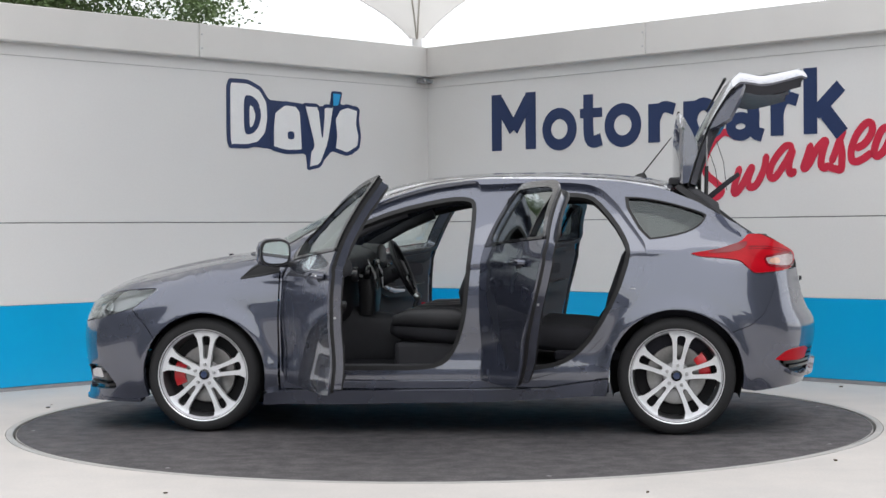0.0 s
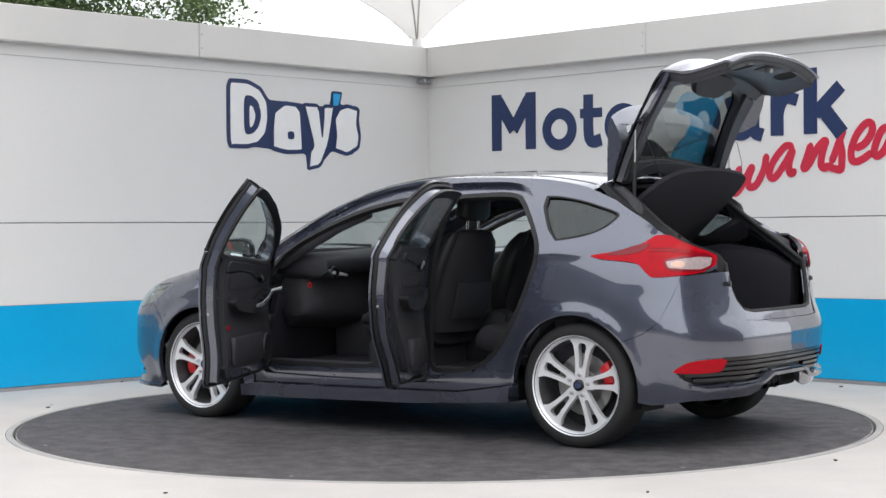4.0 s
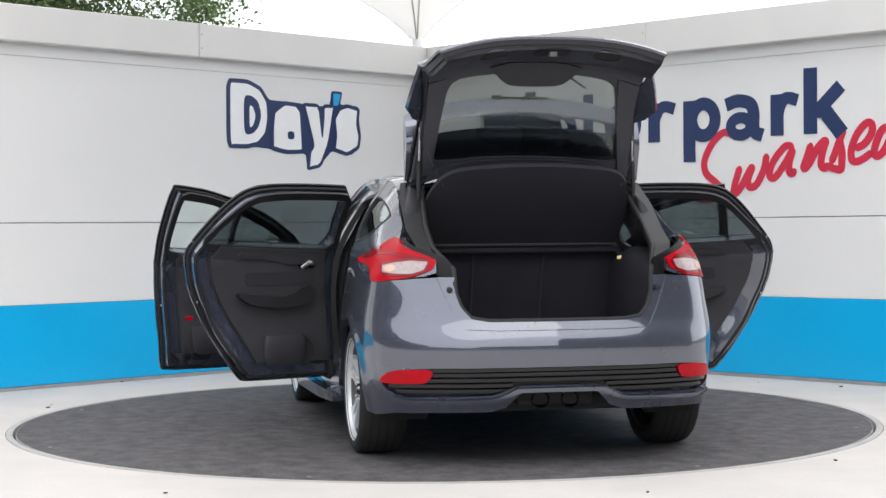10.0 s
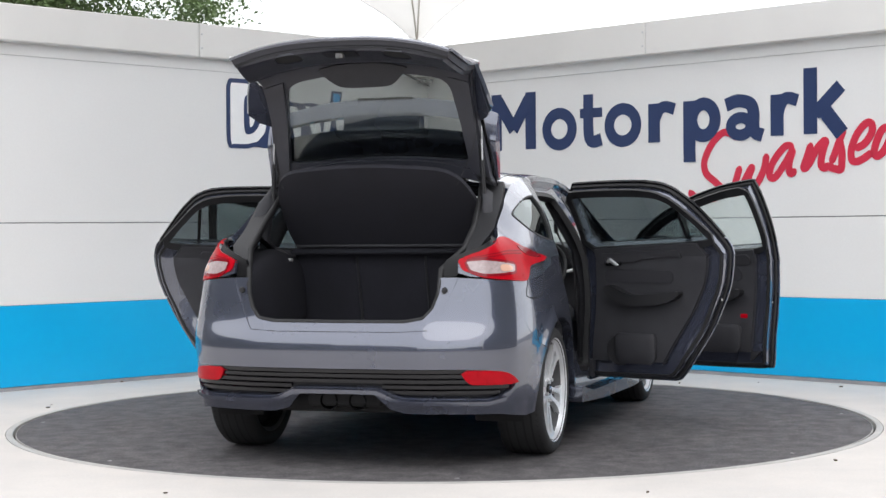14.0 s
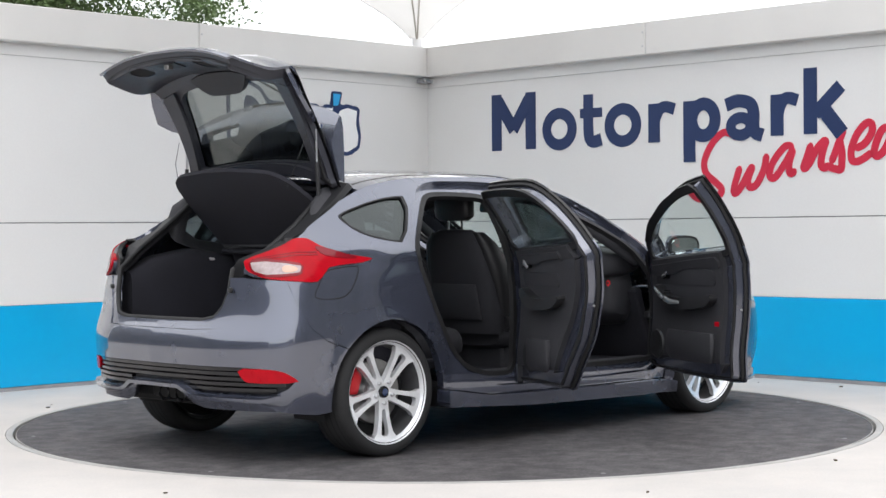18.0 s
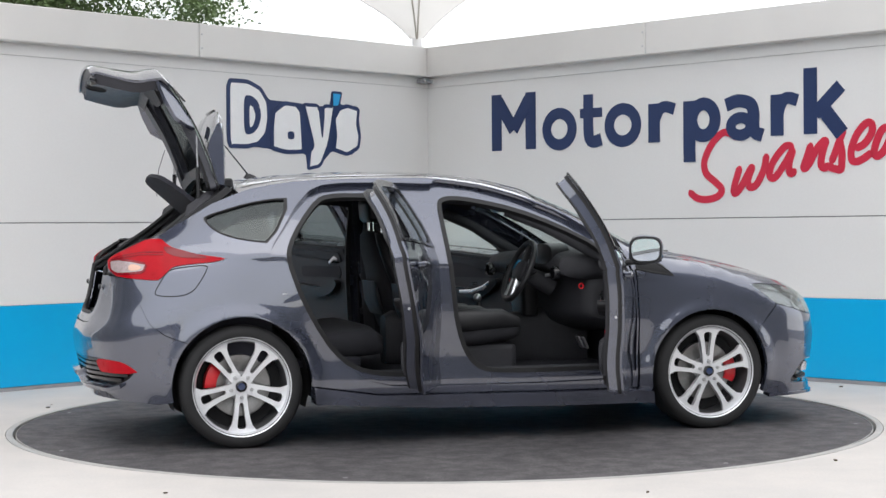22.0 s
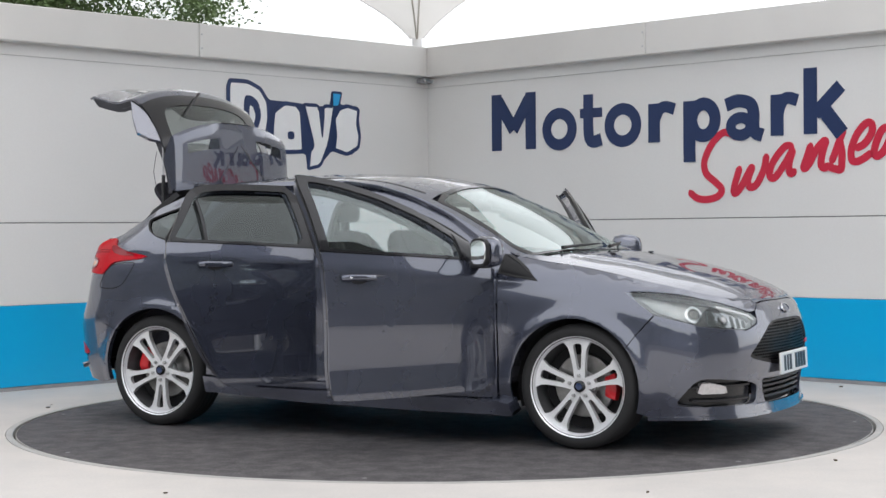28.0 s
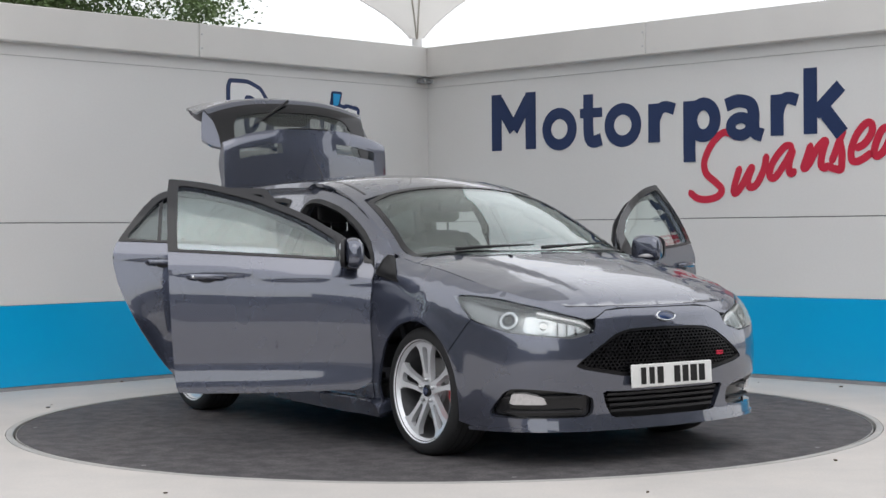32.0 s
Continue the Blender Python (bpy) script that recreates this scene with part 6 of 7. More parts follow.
# dashboard
dash = new("dashboard")
dash.parent = car
lofted("dash_top", [((.78, -.70, .93), (.12, 0, 0), (0, 0, .05)), ((.70, -.66, .92), (.20, 0, 0), (0, 0, .075)), ((.70, -.37, .955), (.21, 0, 0), (0, 0, .085)), ((.70, 0, .94), (.20, 0, 0), (0, 0, .08)), ((.70, .37, .93), (.20, 0, 0), (0, 0, .075)), ((.70, .66, .92), (.20, 0, 0), (0, 0, .075)), ((.78, .70, .93), (.12, 0, 0), (0, 0, .05))], TRIM, dash, "black moulded dashboard top", power=2.6)
lofted("dash_lower", [((.78, -.66, .74), (.08, 0, 0), (0, 0, .12)), ((.77, -.60, .74), (.13, 0, -.05), (.02, 0, .16)), ((.75, 0, .72), (.15, 0, -.05), (.02, 0, .18)), ((.77, .60, .74), (.13, 0, -.05), (.02, 0, .16)), ((.78, .66, .74), (.08, 0, 0), (0, 0, .12))], TRIM, dash, "black lower dashboard", power=4)
for y in (.115, -.115):
    bm = bmesh.new()
    tube(bm, [(.50, y * 1.32, .955), (.458, y * 1.2, .87), (.448, y * .9, .78)], [.003, .0055, .003], 8, True, (1.5, .7))
    part("fascia_trim", bm, SATIN, dash, "satin silver strip beside the fascia", 40)
for y in (.60, -.60):
    bm = bmesh.new()
    tube(bm, [(.60, y * 1.09, .87), (.52, y, .885), (.47, y * .85, .865)], [.004, .008, .005], 8, True, (1.6, .6))
    part("vent_trim", bm, SATIN, dash, "satin silver strip under the end vent", 40)
lofted("instrument_hood", [((.60, -.37, .995), (0, .18, 0), (0, 0, .055)), ((.50, -.37, .985), (0, .17, 0), (0, 0, .06)), ((.49, -.37, .98), (0, .15, 0), (0, 0, .05))], BLACK, dash, "black instrument hood", power=2.8)
lofted("centre_fascia", [((.52, 0, .62), (.05, 0, 0), (0, .12, 0)), ((.51, 0, .75), (.055, 0, 0), (0, .135, 0)), ((.53, 0, .92), (.05, 0, 0), (0, .145, 0)), ((.56, 0, .98), (.03, 0, 0), (0, .13, 0))], BLACK, dash, "black centre fascia", power=5)
part("screen", boxes([((.478, 0, .905), (.008, .20, .10), Matrix.Rotation(radians(-8), 3, "Y"))], 0.004, 1), GLOSS, dash, "dark display screen")
for y in (.62, -.62, .19, -.19):
    bm = bmesh.new()
    lathe(bm, [(.030, -.012), (.038, -.016), (.042, -.008), (.042, .02)], 24, "x", (.49, y, .88))
    part("air_vent", bm, GLOSS, dash, "gloss black air vent", 40)
lofted("centre_console", [((.86, 0, .50), (0, .15, 0), (0, 0, .22)), ((.68, 0, .49), (0, .14, 0), (0, 0, .20)), ((.50, 0, .48), (0, .10, 0), (0, 0, .16)), ((.25, 0, .46), (0, .11, 0), (0, 0, .15)), ((-.02, 0, .47), (0, .105, 0), (0, 0, .15)), ((-.30, 0, .49), (0, .10, 0), (0, 0, .17)), ((-.36, 0, .49), (0, .08, 0), (0, 0, .14))], TRIM, dash, "black centre console", power=4)
bm = bmesh.new()
tube(bm, [(.24, 0, .60), (.225, 0, .70)], [.030, .012], 12)
part("gear_gaiter", bm, LEATHER, dash, "black gear lever gaiter", 50)
bm = bmesh.new()
bmesh.ops.create_icosphere(bm, subdivisions=2, radius=.026, matrix=Matrix.Translation((.22, 0, .725)))
part("gear_knob", bm, SATIN, dash, "silver and black gear knob", 60)
for y in (-.42, -.34):
    bm = bmesh.new()
    box(bm, (.74, y, .47), (.012, .055, .075), Matrix.Rotation(radians(-25), 3, "Y"), .006, 2)
    part("pedal", bm, STEEL, dash, "bright metal pedal")
# steering wheel, on the right
sw = new("steering_wheel")
sw.parent = car
sw.matrix_local = pose(.36, -.37, .89, 0, -66, 0)
bm = bmesh.new()
ring = [(.178 * math.cos(a), .178 * math.sin(a), 0) for a in np.linspace(0, math.tau, 49)]
tube(bm, ring, .0165, 12, False)
part("wheel_rim", bm, LEATHER, sw, "black leather steering wheel rim", 60)
lofted("airbag_boss", [((0, 0, -.03), (.06, 0, 0), (0, .075, 0)), ((0, 0, .0), (.065, 0, 0), (0, .08, 0)), ((0, 0, .012), (.05, 0, 0), (0, .065, 0))], TRIM, sw, "black steering wheel boss", power=3)
for a in (0, 180, 250, 290):
    bm = bmesh.new()
    c, s_ = math.cos(radians(a + 90)), math.sin(radians(a + 90))
    tube(bm, [(.05 * s_, .05 * c, -.008), (.17 * s_, .17 * c, -.004)] if a in (0, 180) else [(-.05, .03 * (1 if a > 270 else -1), -.008), (-.165, .06 * (1 if a > 270 else -1), -.004)], [.022, .016], 10, True, (1.0, .45))
    part("spoke", bm, SATIN if a > 200 else BLACK, sw, "silver lower spoke" if a > 200 else "black side spoke", 50)
bm = bmesh.new()
tube(bm, [(0, 0, -.03), (0, 0, -.22)], [.045, .06], 14)
part("column_shroud", bm, TRIM, sw, "black column shroud", 50)
for sg in (1, -1):
    bm = bmesh.new()
    tube(bm, [(0, sg * .05, -.06), (.02, sg * .15, -.05)], [.008, .006], 8)
    part("stalk", bm, BLACK, sw, "black column stalk", 50)
for sd in (1, -1):
    bm = bmesh.new()
    lathe(bm, [(.009, .003), (.0165, .004), (.018, 0)], 20, "y", (.627, sd * .672, .809))
    if sd < 0:
        bmesh.ops.reverse_faces(bm, faces=bm.faces[:])
    part("airbag_switch", bm, RED, dash, "small red ring on the dashboard end", 40)
    # belt from the middle pillar to the sill
    bm = bmesh.new()
    pb = [surf(-.245, 1.20, -.155), surf(-.235, .95, -.150), surf(-.215, .65, -.145), surf(-.20, .42, -.12)]
    tube(bm, [Vector((p[0], p[1] * sd, p[2])) for p in pb], .024, 8, True, (1.0, .12))
    part("seat_belt", bm, CLOTH, car, "black seat belt", 50)
    part("belt_anchor", boxes([((pb[0][0], pb[0][1] * sd, pb[0][2] + .02), (.035, .022, .07))], .008, 2), BLACK, car, "black belt anchor")
# mirror inside, wipers, aerial, washer jets
lofted("interior_mirror", [((.36, -.11, 1.265), (.015, 0, 0), (0, 0, .025)), ((.355, -.09, 1.268), (.022, 0, 0), (0, 0, .034)), ((.355, .09, 1.268), (.022, 0, 0), (0, 0, .034)), ((.36, .11, 1.265), (.015, 0, 0), (0, 0, .025))], BLACK, car, "black interior mirror", power=3)
bm = bmesh.new()
tube(bm, [(.375, 0, 1.29), (.42, 0, 1.335)], .014, 8)
part("mirror_stem", bm, BLACK, car, "black mirror stem", 50)
for pts in ([(screen_base(.02) - .01, .02), (screen_base(.30) - .04, .30), (screen_base(.58) - .07, .58)], [(screen_base(-.50) - .01, -.50), (screen_base(-.25) - .04, -.25), (screen_base(.0) - .06, .0)]):
    tp = top_surface(np.array([(p[0], p[1]) for p in pts]))
    bm = bmesh.new()
    tube(bm, [Vector(t) + Vector((0, 0, .018)) for t in tp], [.011, .007, .004], 8)
    part("wiper", bm, BLACK, car, "black windscreen wiper", 50)
for y in (.30, -.30):
    t_ = top_surface(np.array([(1.30, y)]))[0]
    part("washer_jet", boxes([((t_[0], t_[1], t_[2] + .004), (.03, .02, .008))], .003, 1), BLACK, car, "black washer jet")
an = top_surface(np.array([(-1.13, 0.0)]))[0]
lofted("aerial_base", [((an[0], 0, an[2] - .002), (.045, 0, 0), (0, .02, 0)), ((an[0] - .008, 0, an[2] + .014), (.028, 0, 0), (0, .012, 0)), ((an[0] - .016, 0, an[2] + .024), (.012, 0, 0), (0, .007, 0))], BLACK, car, "black aerial base", n=14, power=2.4)
bm = bmesh.new()
tube(bm, [(an[0] - .014, 0, an[2] + .015), (an[0] - .19, 0, an[2] + .235)], [.0045, .0028], 8)
part("aerial", bm, BLACK, car, "black roof aerial rod", 40)
# roof ditch strips
for sd in (1, -1):
    st = [(x, rail_y(x) - .075) for x in np.linspace(.30, -1.27, 30)] + [(x, rail_y(x) - .088) for x in np.linspace(-1.27, .30, 30)]
    patch("roof_strip", st, [], top_surface, GLOSS, car, .006, .05, "black roof joint strip", sd, lift=.002)

# ---- wall signs ----
def on_wall(m, x, z, out=0.0):
    """Pose of flat lettering on a wall: its right is the viewer's right."""
    flip = 1 if m is MR else -1
    return m @ Matrix.Translation((x, out, z)) @ Matrix(((flip, 0, 0, 0), (0, 0, 1, 0), (0, 1, 0, 0), (0, 0, 0, 1)))


def curve_through(pts, n=6, closed=False):
    """A smooth line through points."""
    p = [np.array(q, float) for q in pts]
    m = len(p)
    out = []
    for i in range(m if closed else m - 1):
        p0 = p[(i - 1) % m] if closed or i > 0 else p[0]
        p1, p2 = p[i], p[(i + 1) % m]
        p3 = p[(i + 2) % m] if closed or i + 2 < m else p[-1]
        for t in np.arange(n) / n:
            out.append(0.5 * (2 * p1 + (p2 - p0) * t + (2 * p0 - 5 * p1 + 4 * p2 - p3) * t**2 + (3 * p1 - p0 - 3 * p2 + p3) * t**3))
    if not closed:
        out.append(p[-1])
    return np.array(out)


def ribbon(bm, line, width, depth, closed=False, round_ends=True, taper=0.0):
    """A flat raised stroke along a line in the plane of the sign."""
    line = np.asarray(line, float)
    n = len(line)
    a = np.roll(line, 1, 0) if closed else np.vstack([2 * line[0] - line[1], line[:-1]])
    b = np.roll(line, -1, 0) if closed else np.vstack([line[1:], 2 * line[-1] - line[-2]])
    t = b - a
    t /= np.hypot(t[:, 0], t[:, 1])[:, None] + 1e-9
    nn = np.stack([-t[:, 1], t[:, 0]], -1)
    w = np.full(n, width / 2)
    if round_ends and not closed:
        s = np.concatenate([[0], np.cumsum(np.hypot(*np.diff(line, axis=0).T))])
        e = np.minimum(s, s[-1] - s)
        w = w * np.sqrt(np.clip(e / (width * 0.45), 0.12, 1))
    L, R = line + nn * w[:, None], line - nn * w[:, None]
    rows = [[bm.verts.new((*L[k], depth)), bm.verts.new((*R[k], depth)), bm.verts.new((*R[k], 0.0005)), bm.verts.new((*L[k], 0.0005))] for k in range(n)]
    for k in range(n if closed else n - 1):
        r0, r1 = rows[k], rows[(k + 1) % n]
        for q in range(3):
            bm.faces.new((r0[q], r0[q + 1 if q < 3 else 0], r1[q + 1 if q < 3 else 0], r1[q]))
        bm.faces.new((r0[3], r0[0], r1[0], r1[3]))
    if not closed:
        bm.faces.new(rows[0])
        bm.faces.new(rows[-1][::-1])


def lettering(name, letters, origin, base, material, label, width):
    """A word of letters, each drawn in strokes: (points, closed, curved, width)."""
    s = thing(name, label, "sign", at=on_wall(MR, origin, base, 0.0))
    for strokes in letters:
        bm = bmesh.new()
        for k, (pts, closed, curved, w) in enumerate(strokes):
            q = [(x - origin, z - base) for x, z in pts]
            ln = curve_through(q, 8, closed) if curved else np.array(q)
            ribbon(bm, ln, w or width, 0.006 + 0.0006 * k, closed, curved and not closed and w is None)
        bmesh.ops.recalc_face_normals(bm, faces=bm.faces[:])
        part("letter", bm, material, s)
    return s


def ring_of(cx, cz, rx, rz, a0=0, a1=360, n=16):
    return [(cx + rx * math.cos(radians(a0 + (a1 - a0) * i / n)), cz + rz * math.sin(radians(a0 + (a1 - a0) * i / n))) for i in range(n + (a1 - a0 < 360))]


B0, XH, CAP, DESC = 1.812, 2.118, 2.295, 1.645
T = 0.112
lettering("navy_sign", [
    [([(.842, B0), (.842, CAP)], False, False, T), ([(1.232, B0), (1.232, CAP)], False, False, T), ([(.862, 2.238), (1.040, 1.985)], False, False, .112), ([(1.212, 2.238), (1.034, 1.985)], False, False, .112)],
    [(ring_of(1.55, 1.966, .138, .130), True, True, .094)],
    [([(1.862, 2.235), (1.862, 1.95), (1.875, 1.87), (1.92, 1.845), (1.995, 1.862)], False, True, .10), ([(1.775, 2.082), (2.005, 2.082)], False, False, .078)],
    [(ring_of(2.218, 1.966, .138, .130), True, True, .094)],
    [([(2.532, B0), (2.532, XH)], False, False, .11), ([(2.54, 1.98), (2.585, 2.065), (2.645, 2.088), (2.73, 2.065)], False, True, .09)],
    [([(2.872, DESC), (2.872, XH)], False, False, .11), (ring_of(3.005, 1.966, .108, .122), True, True, .10)],
    [([(3.215, 2.065), (3.32, 2.092), (3.43, 2.065), (3.462, 1.99), (3.466, 1.86), (3.54, 1.822)], False, True, .10), (ring_of(3.345, 1.898, .088, .066), True, True, .085)],
    [([(3.668, B0), (3.668, XH)], False, False, .11), ([(3.676, 1.98), (3.715, 2.065), (3.765, 2.088), (3.842, 2.065)], False, True, .09)],
    [([(3.952, B0), (3.952, CAP)], False, False, .112), ([(3.99, 1.955), (4.205, 2.15)], False, False, .10), ([(4.035, 2.02), (4.215, 1.80)], False, False, .115)],
], .783, B0, NAVY, "large navy blue lettering fixed to the white wall", T)
lettering("red_sign", [
    [([(3.32, 1.805), (3.26, 1.846), (3.19, 1.858), (3.11, 1.806), (3.04, 1.713), (3.01, 1.627), (3.03, 1.548), (3.11, 1.485), (3.17, 1.427), (3.14, 1.376), (3.05, 1.351), (2.96, 1.357), (2.90, 1.389), (2.87, 1.425)], False, True, None)],
    [([(3.34, 1.598), (3.30, 1.488), (3.28, 1.411), (3.30, 1.394), (3.35, 1.444), (3.43, 1.57), (3.46, 1.603)], False, True, None), ([(3.46, 1.603), (3.41, 1.494), (3.43, 1.434), (3.49, 1.462), (3.55, 1.566), (3.57, 1.65), (3.57, 1.684)], False, True, None)],
    [([(3.81, 1.716), (3.75, 1.735), (3.68, 1.679), (3.62, 1.597), (3.60, 1.522), (3.64, 1.50), (3.71, 1.573), (3.81, 1.716)], False, True, None), ([(3.81, 1.716), (3.77, 1.601), (3.78, 1.529), (3.83, 1.557)], False, True, None)],
    [([(3.96, 1.747), (3.91, 1.617), (3.88, 1.543)], False, True, None), ([(3.88, 1.543), (3.94, 1.595), (4.01, 1.707), (4.09, 1.778)], False, True, None), ([(4.09, 1.778), (4.05, 1.665), (4.04, 1.583), (4.07, 1.561), (4.12, 1.589)], False, True, None)],
    [([(4.12, 1.589), (4.17, 1.701), (4.23, 1.845)], False, True, None), ([(4.19, 1.769), (4.21, 1.675), (4.21, 1.606), (4.20, 1.545), (4.14, 1.555), (4.09, 1.573)], False, True, None)],
    [([(4.31, 1.687), (4.39, 1.72), (4.45, 1.798), (4.45, 1.858), (4.41, 1.868), (4.34, 1.803), (4.29, 1.696), (4.29, 1.615), (4.33, 1.597), (4.39, 1.619), (4.46, 1.665)], False, True, None)],
    [([(4.62, 1.825), (4.54, 1.821), (4.49, 1.736), (4.47, 1.657), (4.50, 1.631), (4.56, 1.685), (4.62, 1.817)], False, True, None), ([(4.62, 1.817), (4.59, 1.711), (4.61, 1.651)], False, True, None)],
], 2.85, 1.39, REDVINYL, "red handwritten-style lettering across the white wall", 0.056)

# dealer mark as plain outlined shapes
mark_sign = thing("outlined_sign", "white plain shapes with navy outlines fixed to the wall", "sign", at=on_wall(ML, 2.285, 1.65))


def flat_fn(out):
    def f(p):
        p = np.atleast_2d(p)
        return np.stack([p[:, 0], p[:, 1], np.full(len(p), out)], -1)
    return f


def plate_shape(pts, inner, material_in, hole=None):
    o = soften(np.array(pts) * (1.0, 1.0), 2, 0.12)
    patch("outline", o, [], flat_fn(.006), NAVY, mark_sign, .0055, .08, "navy outline")
    patch("face", shrink(o, inner), [], flat_fn(.010), material_in, mark_sign, .0035, .08, "white face" if material_in is WHITEVINYL else "light blue face")
    if hole is not None:
        patch("counter", soften(np.array(hole), 2, 0.2), [], flat_fn(.0135), NAVY, mark_sign, .003, .08, "navy inner shape")


back_ = [(.01, .16), (.01, .705), (.22, .705), (.36, .655), (.44, .56), (.60, .555), (.76, .55), (.95, .53), (1.10, .545), (1.13, .66), (1.24, .66), (1.22, .56), (1.43, .555), (1.44, .43),
         (1.46, .30), (1.44, .19), (1.34, .13), (1.12, .16), (.98, .03), (.85, .0), (.83, .13), (.60, .13), (.44, .16), (.30, .17)]
patch("backing", soften(np.array(back_), 1, .1), [], flat_fn(.0035), NAVY, mark_sign, .003, .08, "navy backing shape")
plate_shape([(0, .153), (0, .715), (.22, .715), (.36, .66), (.44, .55), (.45, .40), (.42, .27), (.33, .18), (.20, .153)], .036, WHITEVINYL, [(.17, .27), (.17, .585), (.25, .585), (.32, .54), (.35, .43), (.32, .33), (.25, .27)])
plate_shape([(.45, .15), (.45, .33), (.47, .48), (.60, .56), (.74, .55), (.80, .48), (.82, .13), (.62, .12)], .036, WHITEVINYL, [(.63, .245), (.63, .31), (.70, .31), (.70, .245)])
plate_shape([(.79, .555), (.97, .555), (1.00, .50), (1.04, .555), (1.17, .555), (1.10, .22), (1.00, .02), (.84, -.01), (.86, .16), (.90, .20)], .030, WHITEVINYL, [(.965, .53), (1.045, .53), (1.015, .27), (1.005, .27)])
plate_shape([(1.12, .67), (1.25, .67), (1.21, .53), (1.12, .53)], .020, CYAN)
plate_shape([(1.13, .16), (1.15, .30), (1.13, .44), (1.20, .54), (1.30, .57), (1.45, .54), (1.43, .40), (1.46, .30), (1.44, .19), (1.30, .12)], .034, WHITEVINYL)
patch("inner_shape", soften(np.array([(.225, .325), (.225, .505), (.255, .50), (.29, .42), (.255, .335)]), 1, .2), [], flat_fn(.0165), WHITEVINYL, mark_sign, .0025, .08)

# small dark sensor box in the corner under the coping
sensor = thing("corner_sensor", "small grey sensor box under the coping corner", "sensor", at=ML @ Matrix.Translation((.10, .06, 2.462)))
part("housing", boxes([((0, 0, 0), (.15, .06, .035))], .008, 2), JOINT, sensor)
for dx in (-.045, .045):
    bm = bmesh.new()
    lathe(bm, [(.0001, .006), (.014, .004), (.017, 0)], 14, "y", (dx, .05, 0))
    part("lens", bm, SATIN, sensor, "grey round lens", 40)

# ---- canopy of white fabric on a mast behind the corner ----
canopy = thing("canopy", "white tensioned fabric canopy drawn down to a mast", "canopy")
MAST = CORNER + Vector((-.10, .55, 0))


def sail_point(r, a):
    """r: the way from the mast, a: from one free edge (-1) to the other (1)."""
    # Beyond the neck the sheet is unseen, bent to open sky for reflections.
    far = min(1.0, max(0.0, (r - 0.25) / 0.3))
    ang = radians(-90 + ((73 - 45 * far) if a > 0 else (87 + 6 * far)) * a * (1 - 0.34 * r))
    dist = 0.06 + 5.6 * r**1.6
    lift = 2.86 + 0.40 * (1 - math.exp(-dist / 0.45)) + 0.16 * dist + 0.25 * abs(a) ** 2 * r
    return (MAST.x + dist * math.cos(ang), MAST.y + dist * math.sin(ang), lift)


def canopy_sail():
    """One saddle sheet, drawn down to the mast and rising over the stage."""
    bm = bmesh.new()
    nu, nv = 34, 30
    rows = [[bm.verts.new(sail_point(j / nv, -1 + 2 * i / nu)) for i in range(nu + 1)] for j in range(nv + 1)]
    for r0, r1 in zip(rows, rows[1:]):
        for i in range(nu):
            bm.faces.new((r0[i], r0[i + 1], r1[i + 1], r1[i]))
    return bm


part("sail", canopy_sail(), FABRIC, canopy, "white translucent fabric sail", 60)
bm = bmesh.new()
tube(bm, [MAST + Vector((0, 0, 0)), MAST + Vector((0, 0, 2.5)), MAST + Vector((0, 0, 2.84)), MAST + Vector((0, 0, 3.26))], [.07, .07, .05, .04], 16)
part("mast", bm, WHITEVINYL, canopy, "white steel mast", 40)
for sg in (-1, 1):
    bm = bmesh.new()
    tube(bm, [sail_point(j / 24, sg) for j in range(25)], .008, 8)
    part("edge_hem", bm, WHITEVINYL, canopy, "white sewn edge hem", 40)
    # Raised lines on the sail stand in for the mast's two edges.
    bm = bmesh.new()
    tube(bm, [Vector(sail_point(j / 24, sg * .05)) - Vector((0, 0, .006)) for j in range(14)], .007, 8)
    part("seam", bm, MASTLINE, canopy, "grey-beige line standing in for the mast's edge", 40)

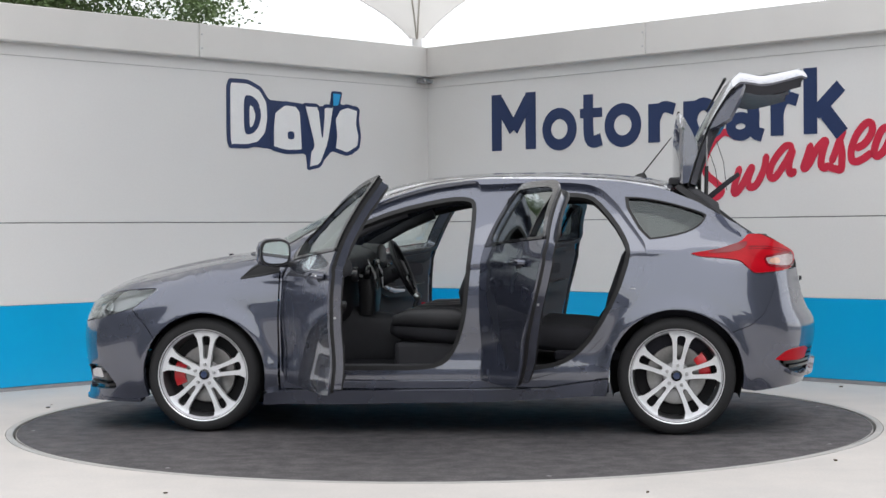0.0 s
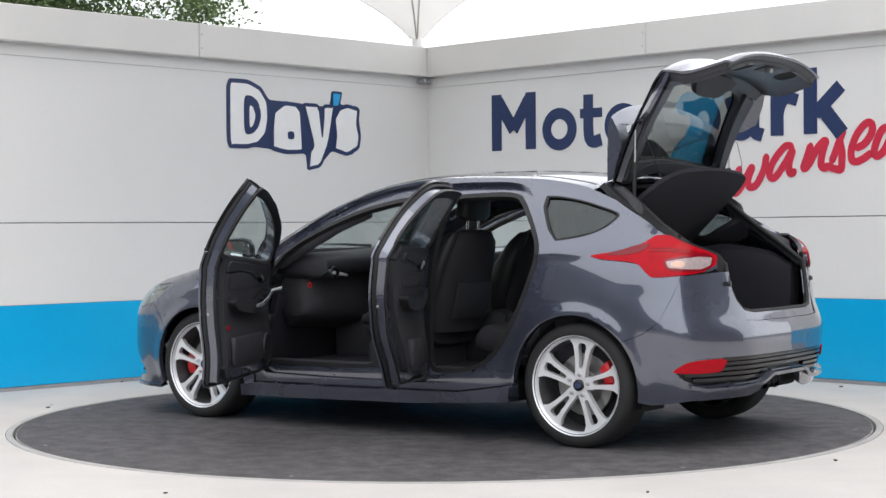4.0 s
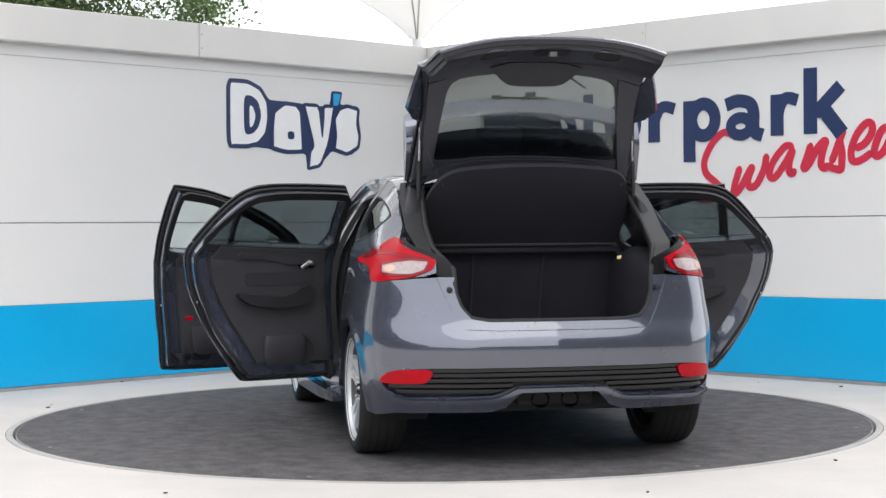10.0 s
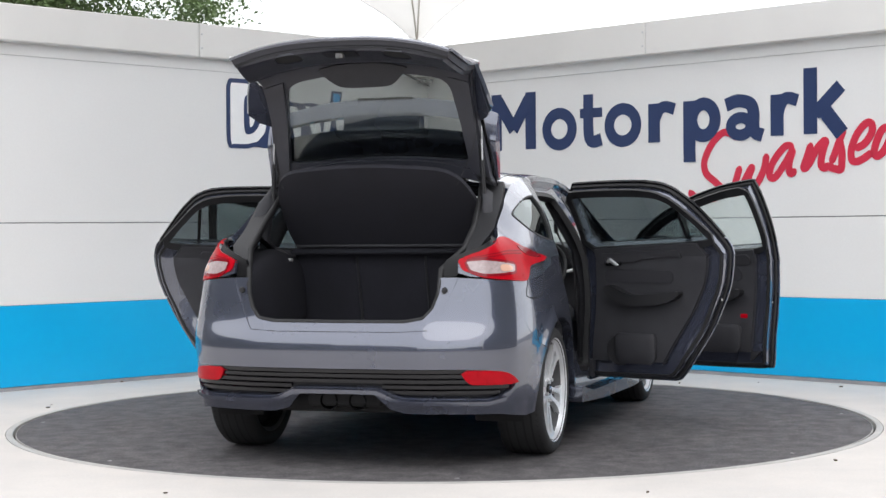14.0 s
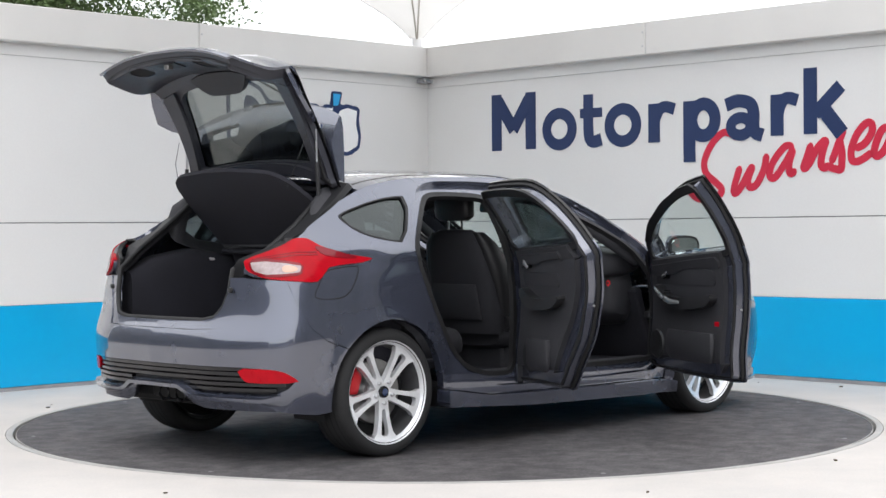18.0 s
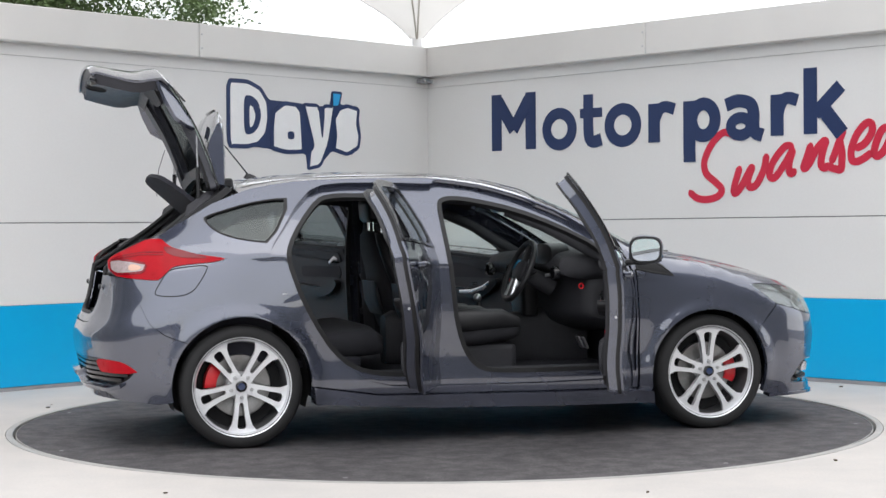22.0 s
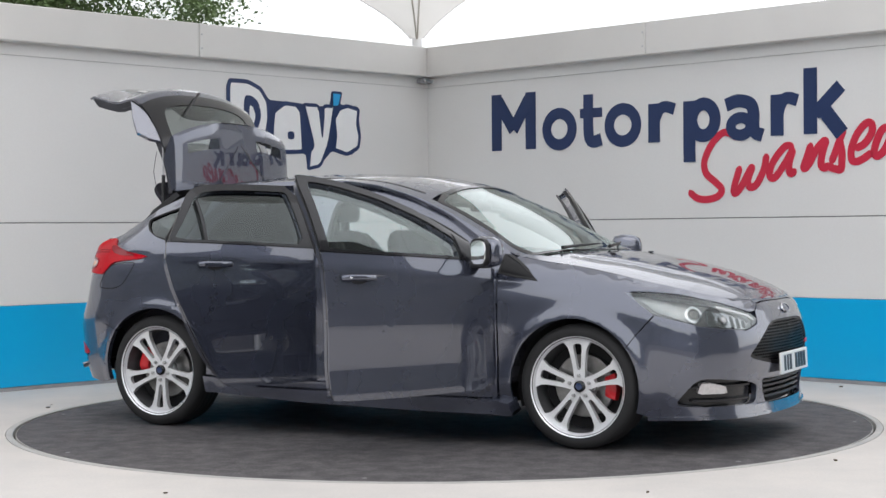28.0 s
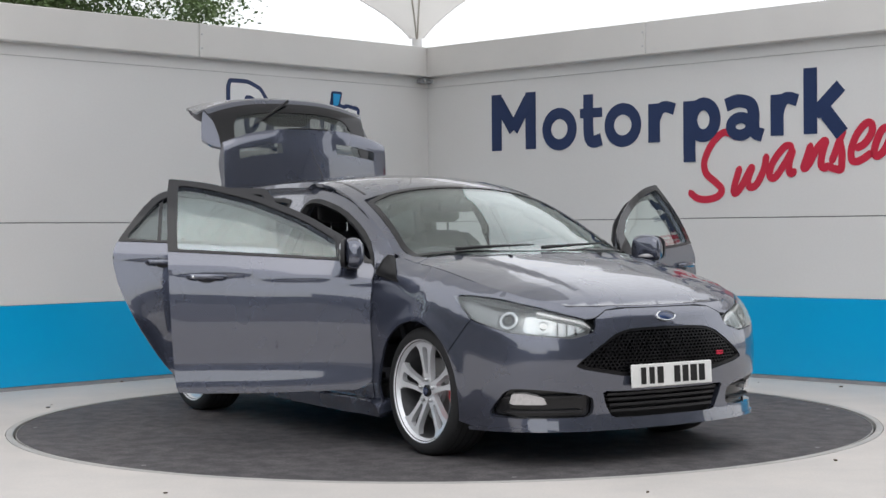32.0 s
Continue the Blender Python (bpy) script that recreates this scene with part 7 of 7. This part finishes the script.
# ---- tree beyond the wall ----
def tree(x, y, h, spread, n, seed):
    rnd = random.Random(seed)
    t = thing("tree", "broadleaf tree with dense green crown behind the wall", "tree", at=Matrix.Translation((x, y, 0)))
    bm = bmesh.new()
    tube(bm, [(0, 0, 0), (.05, .02, h * .3), (-.04, .05, h * .55), (0, 0, h * .8)], [.22, .17, .12, .05], 10)
    for k in range(9):
        a = k * 2.4
        z = h * (.32 + .05 * k)
        L = spread * rnd.uniform(.55, .9)
        tube(bm, [(0, 0, z), (math.cos(a) * L * .5, math.sin(a) * L * .5, z + L * .35), (math.cos(a) * L, math.sin(a) * L, z + L * .5)], [.07, .045, .015], 6)
    part("trunk", bm, BARK, t, "brown bark trunk and limbs", 60)
    verts, faces = [], []
    clumps = []
    for _ in range(150):
        d = Vector((rnd.gauss(0, 1), rnd.gauss(0, 1), rnd.gauss(0, .8)))
        d.normalize()
        clumps.append((d * spread * rnd.uniform(.45, 1.0) + Vector((0, 0, h * .68)), rnd.uniform(.25, .55)))
    for _ in range(n):
        c, r = clumps[rnd.randrange(len(clumps))]
        p = c + Vector((rnd.gauss(0, r * .6), rnd.gauss(0, r * .6), rnd.gauss(0, r * .5)))
        s = rnd.uniform(.026, .052)
        q = Euler((rnd.uniform(-1, 1), rnd.uniform(-1, 1), rnd.uniform(0, 6.28))).to_matrix()
        b = len(verts)
        for lx, ly, lz in ((-.5, 0, 0), (0, .32, .06), (.6, 0, -.05), (0, -.32, .06)):
            verts.append(p + q @ Vector((lx * s * 1.4, ly * s * 1.4, lz * s)))
        faces += [(b, b + 1, b + 2), (b, b + 2, b + 3)]
    me = bpy.data.meshes.new("crown")
    me.from_pydata([tuple(v) for v in verts], [], faces)
    me.materials.append(LEAF)
    ob = new("crown", me)
    ob.parent = t
    ob["kind"] = "stuff"
    ob["label"] = "dense green leaves with gaps of sky"
    return t


tree(-4.6, 9.2, 5.1, 2.25, 90000, 3)
tree(-7.9, 10.2, 5.2, 2.3, 60000, 5)


# ---- what moves ----
def motions():
    a, b, th0, rate = -0.0447, -0.1255, 173.0159, -7.1517
    rows_car, rows_deck = [], []
    for i in range(33):
        th = th0 + rate * i
        c, s = math.cos(radians(th)), math.sin(radians(th))
        rows_car.append((i, pose(c * a - s * b, s * a + c * b, 0, 0, 0, th)))
        rows_deck.append((i, pose(0, 0, 0, 0, 0, rate * i)))
    walk(car, rows_car)
    walk(turntable, rows_deck)


motions()
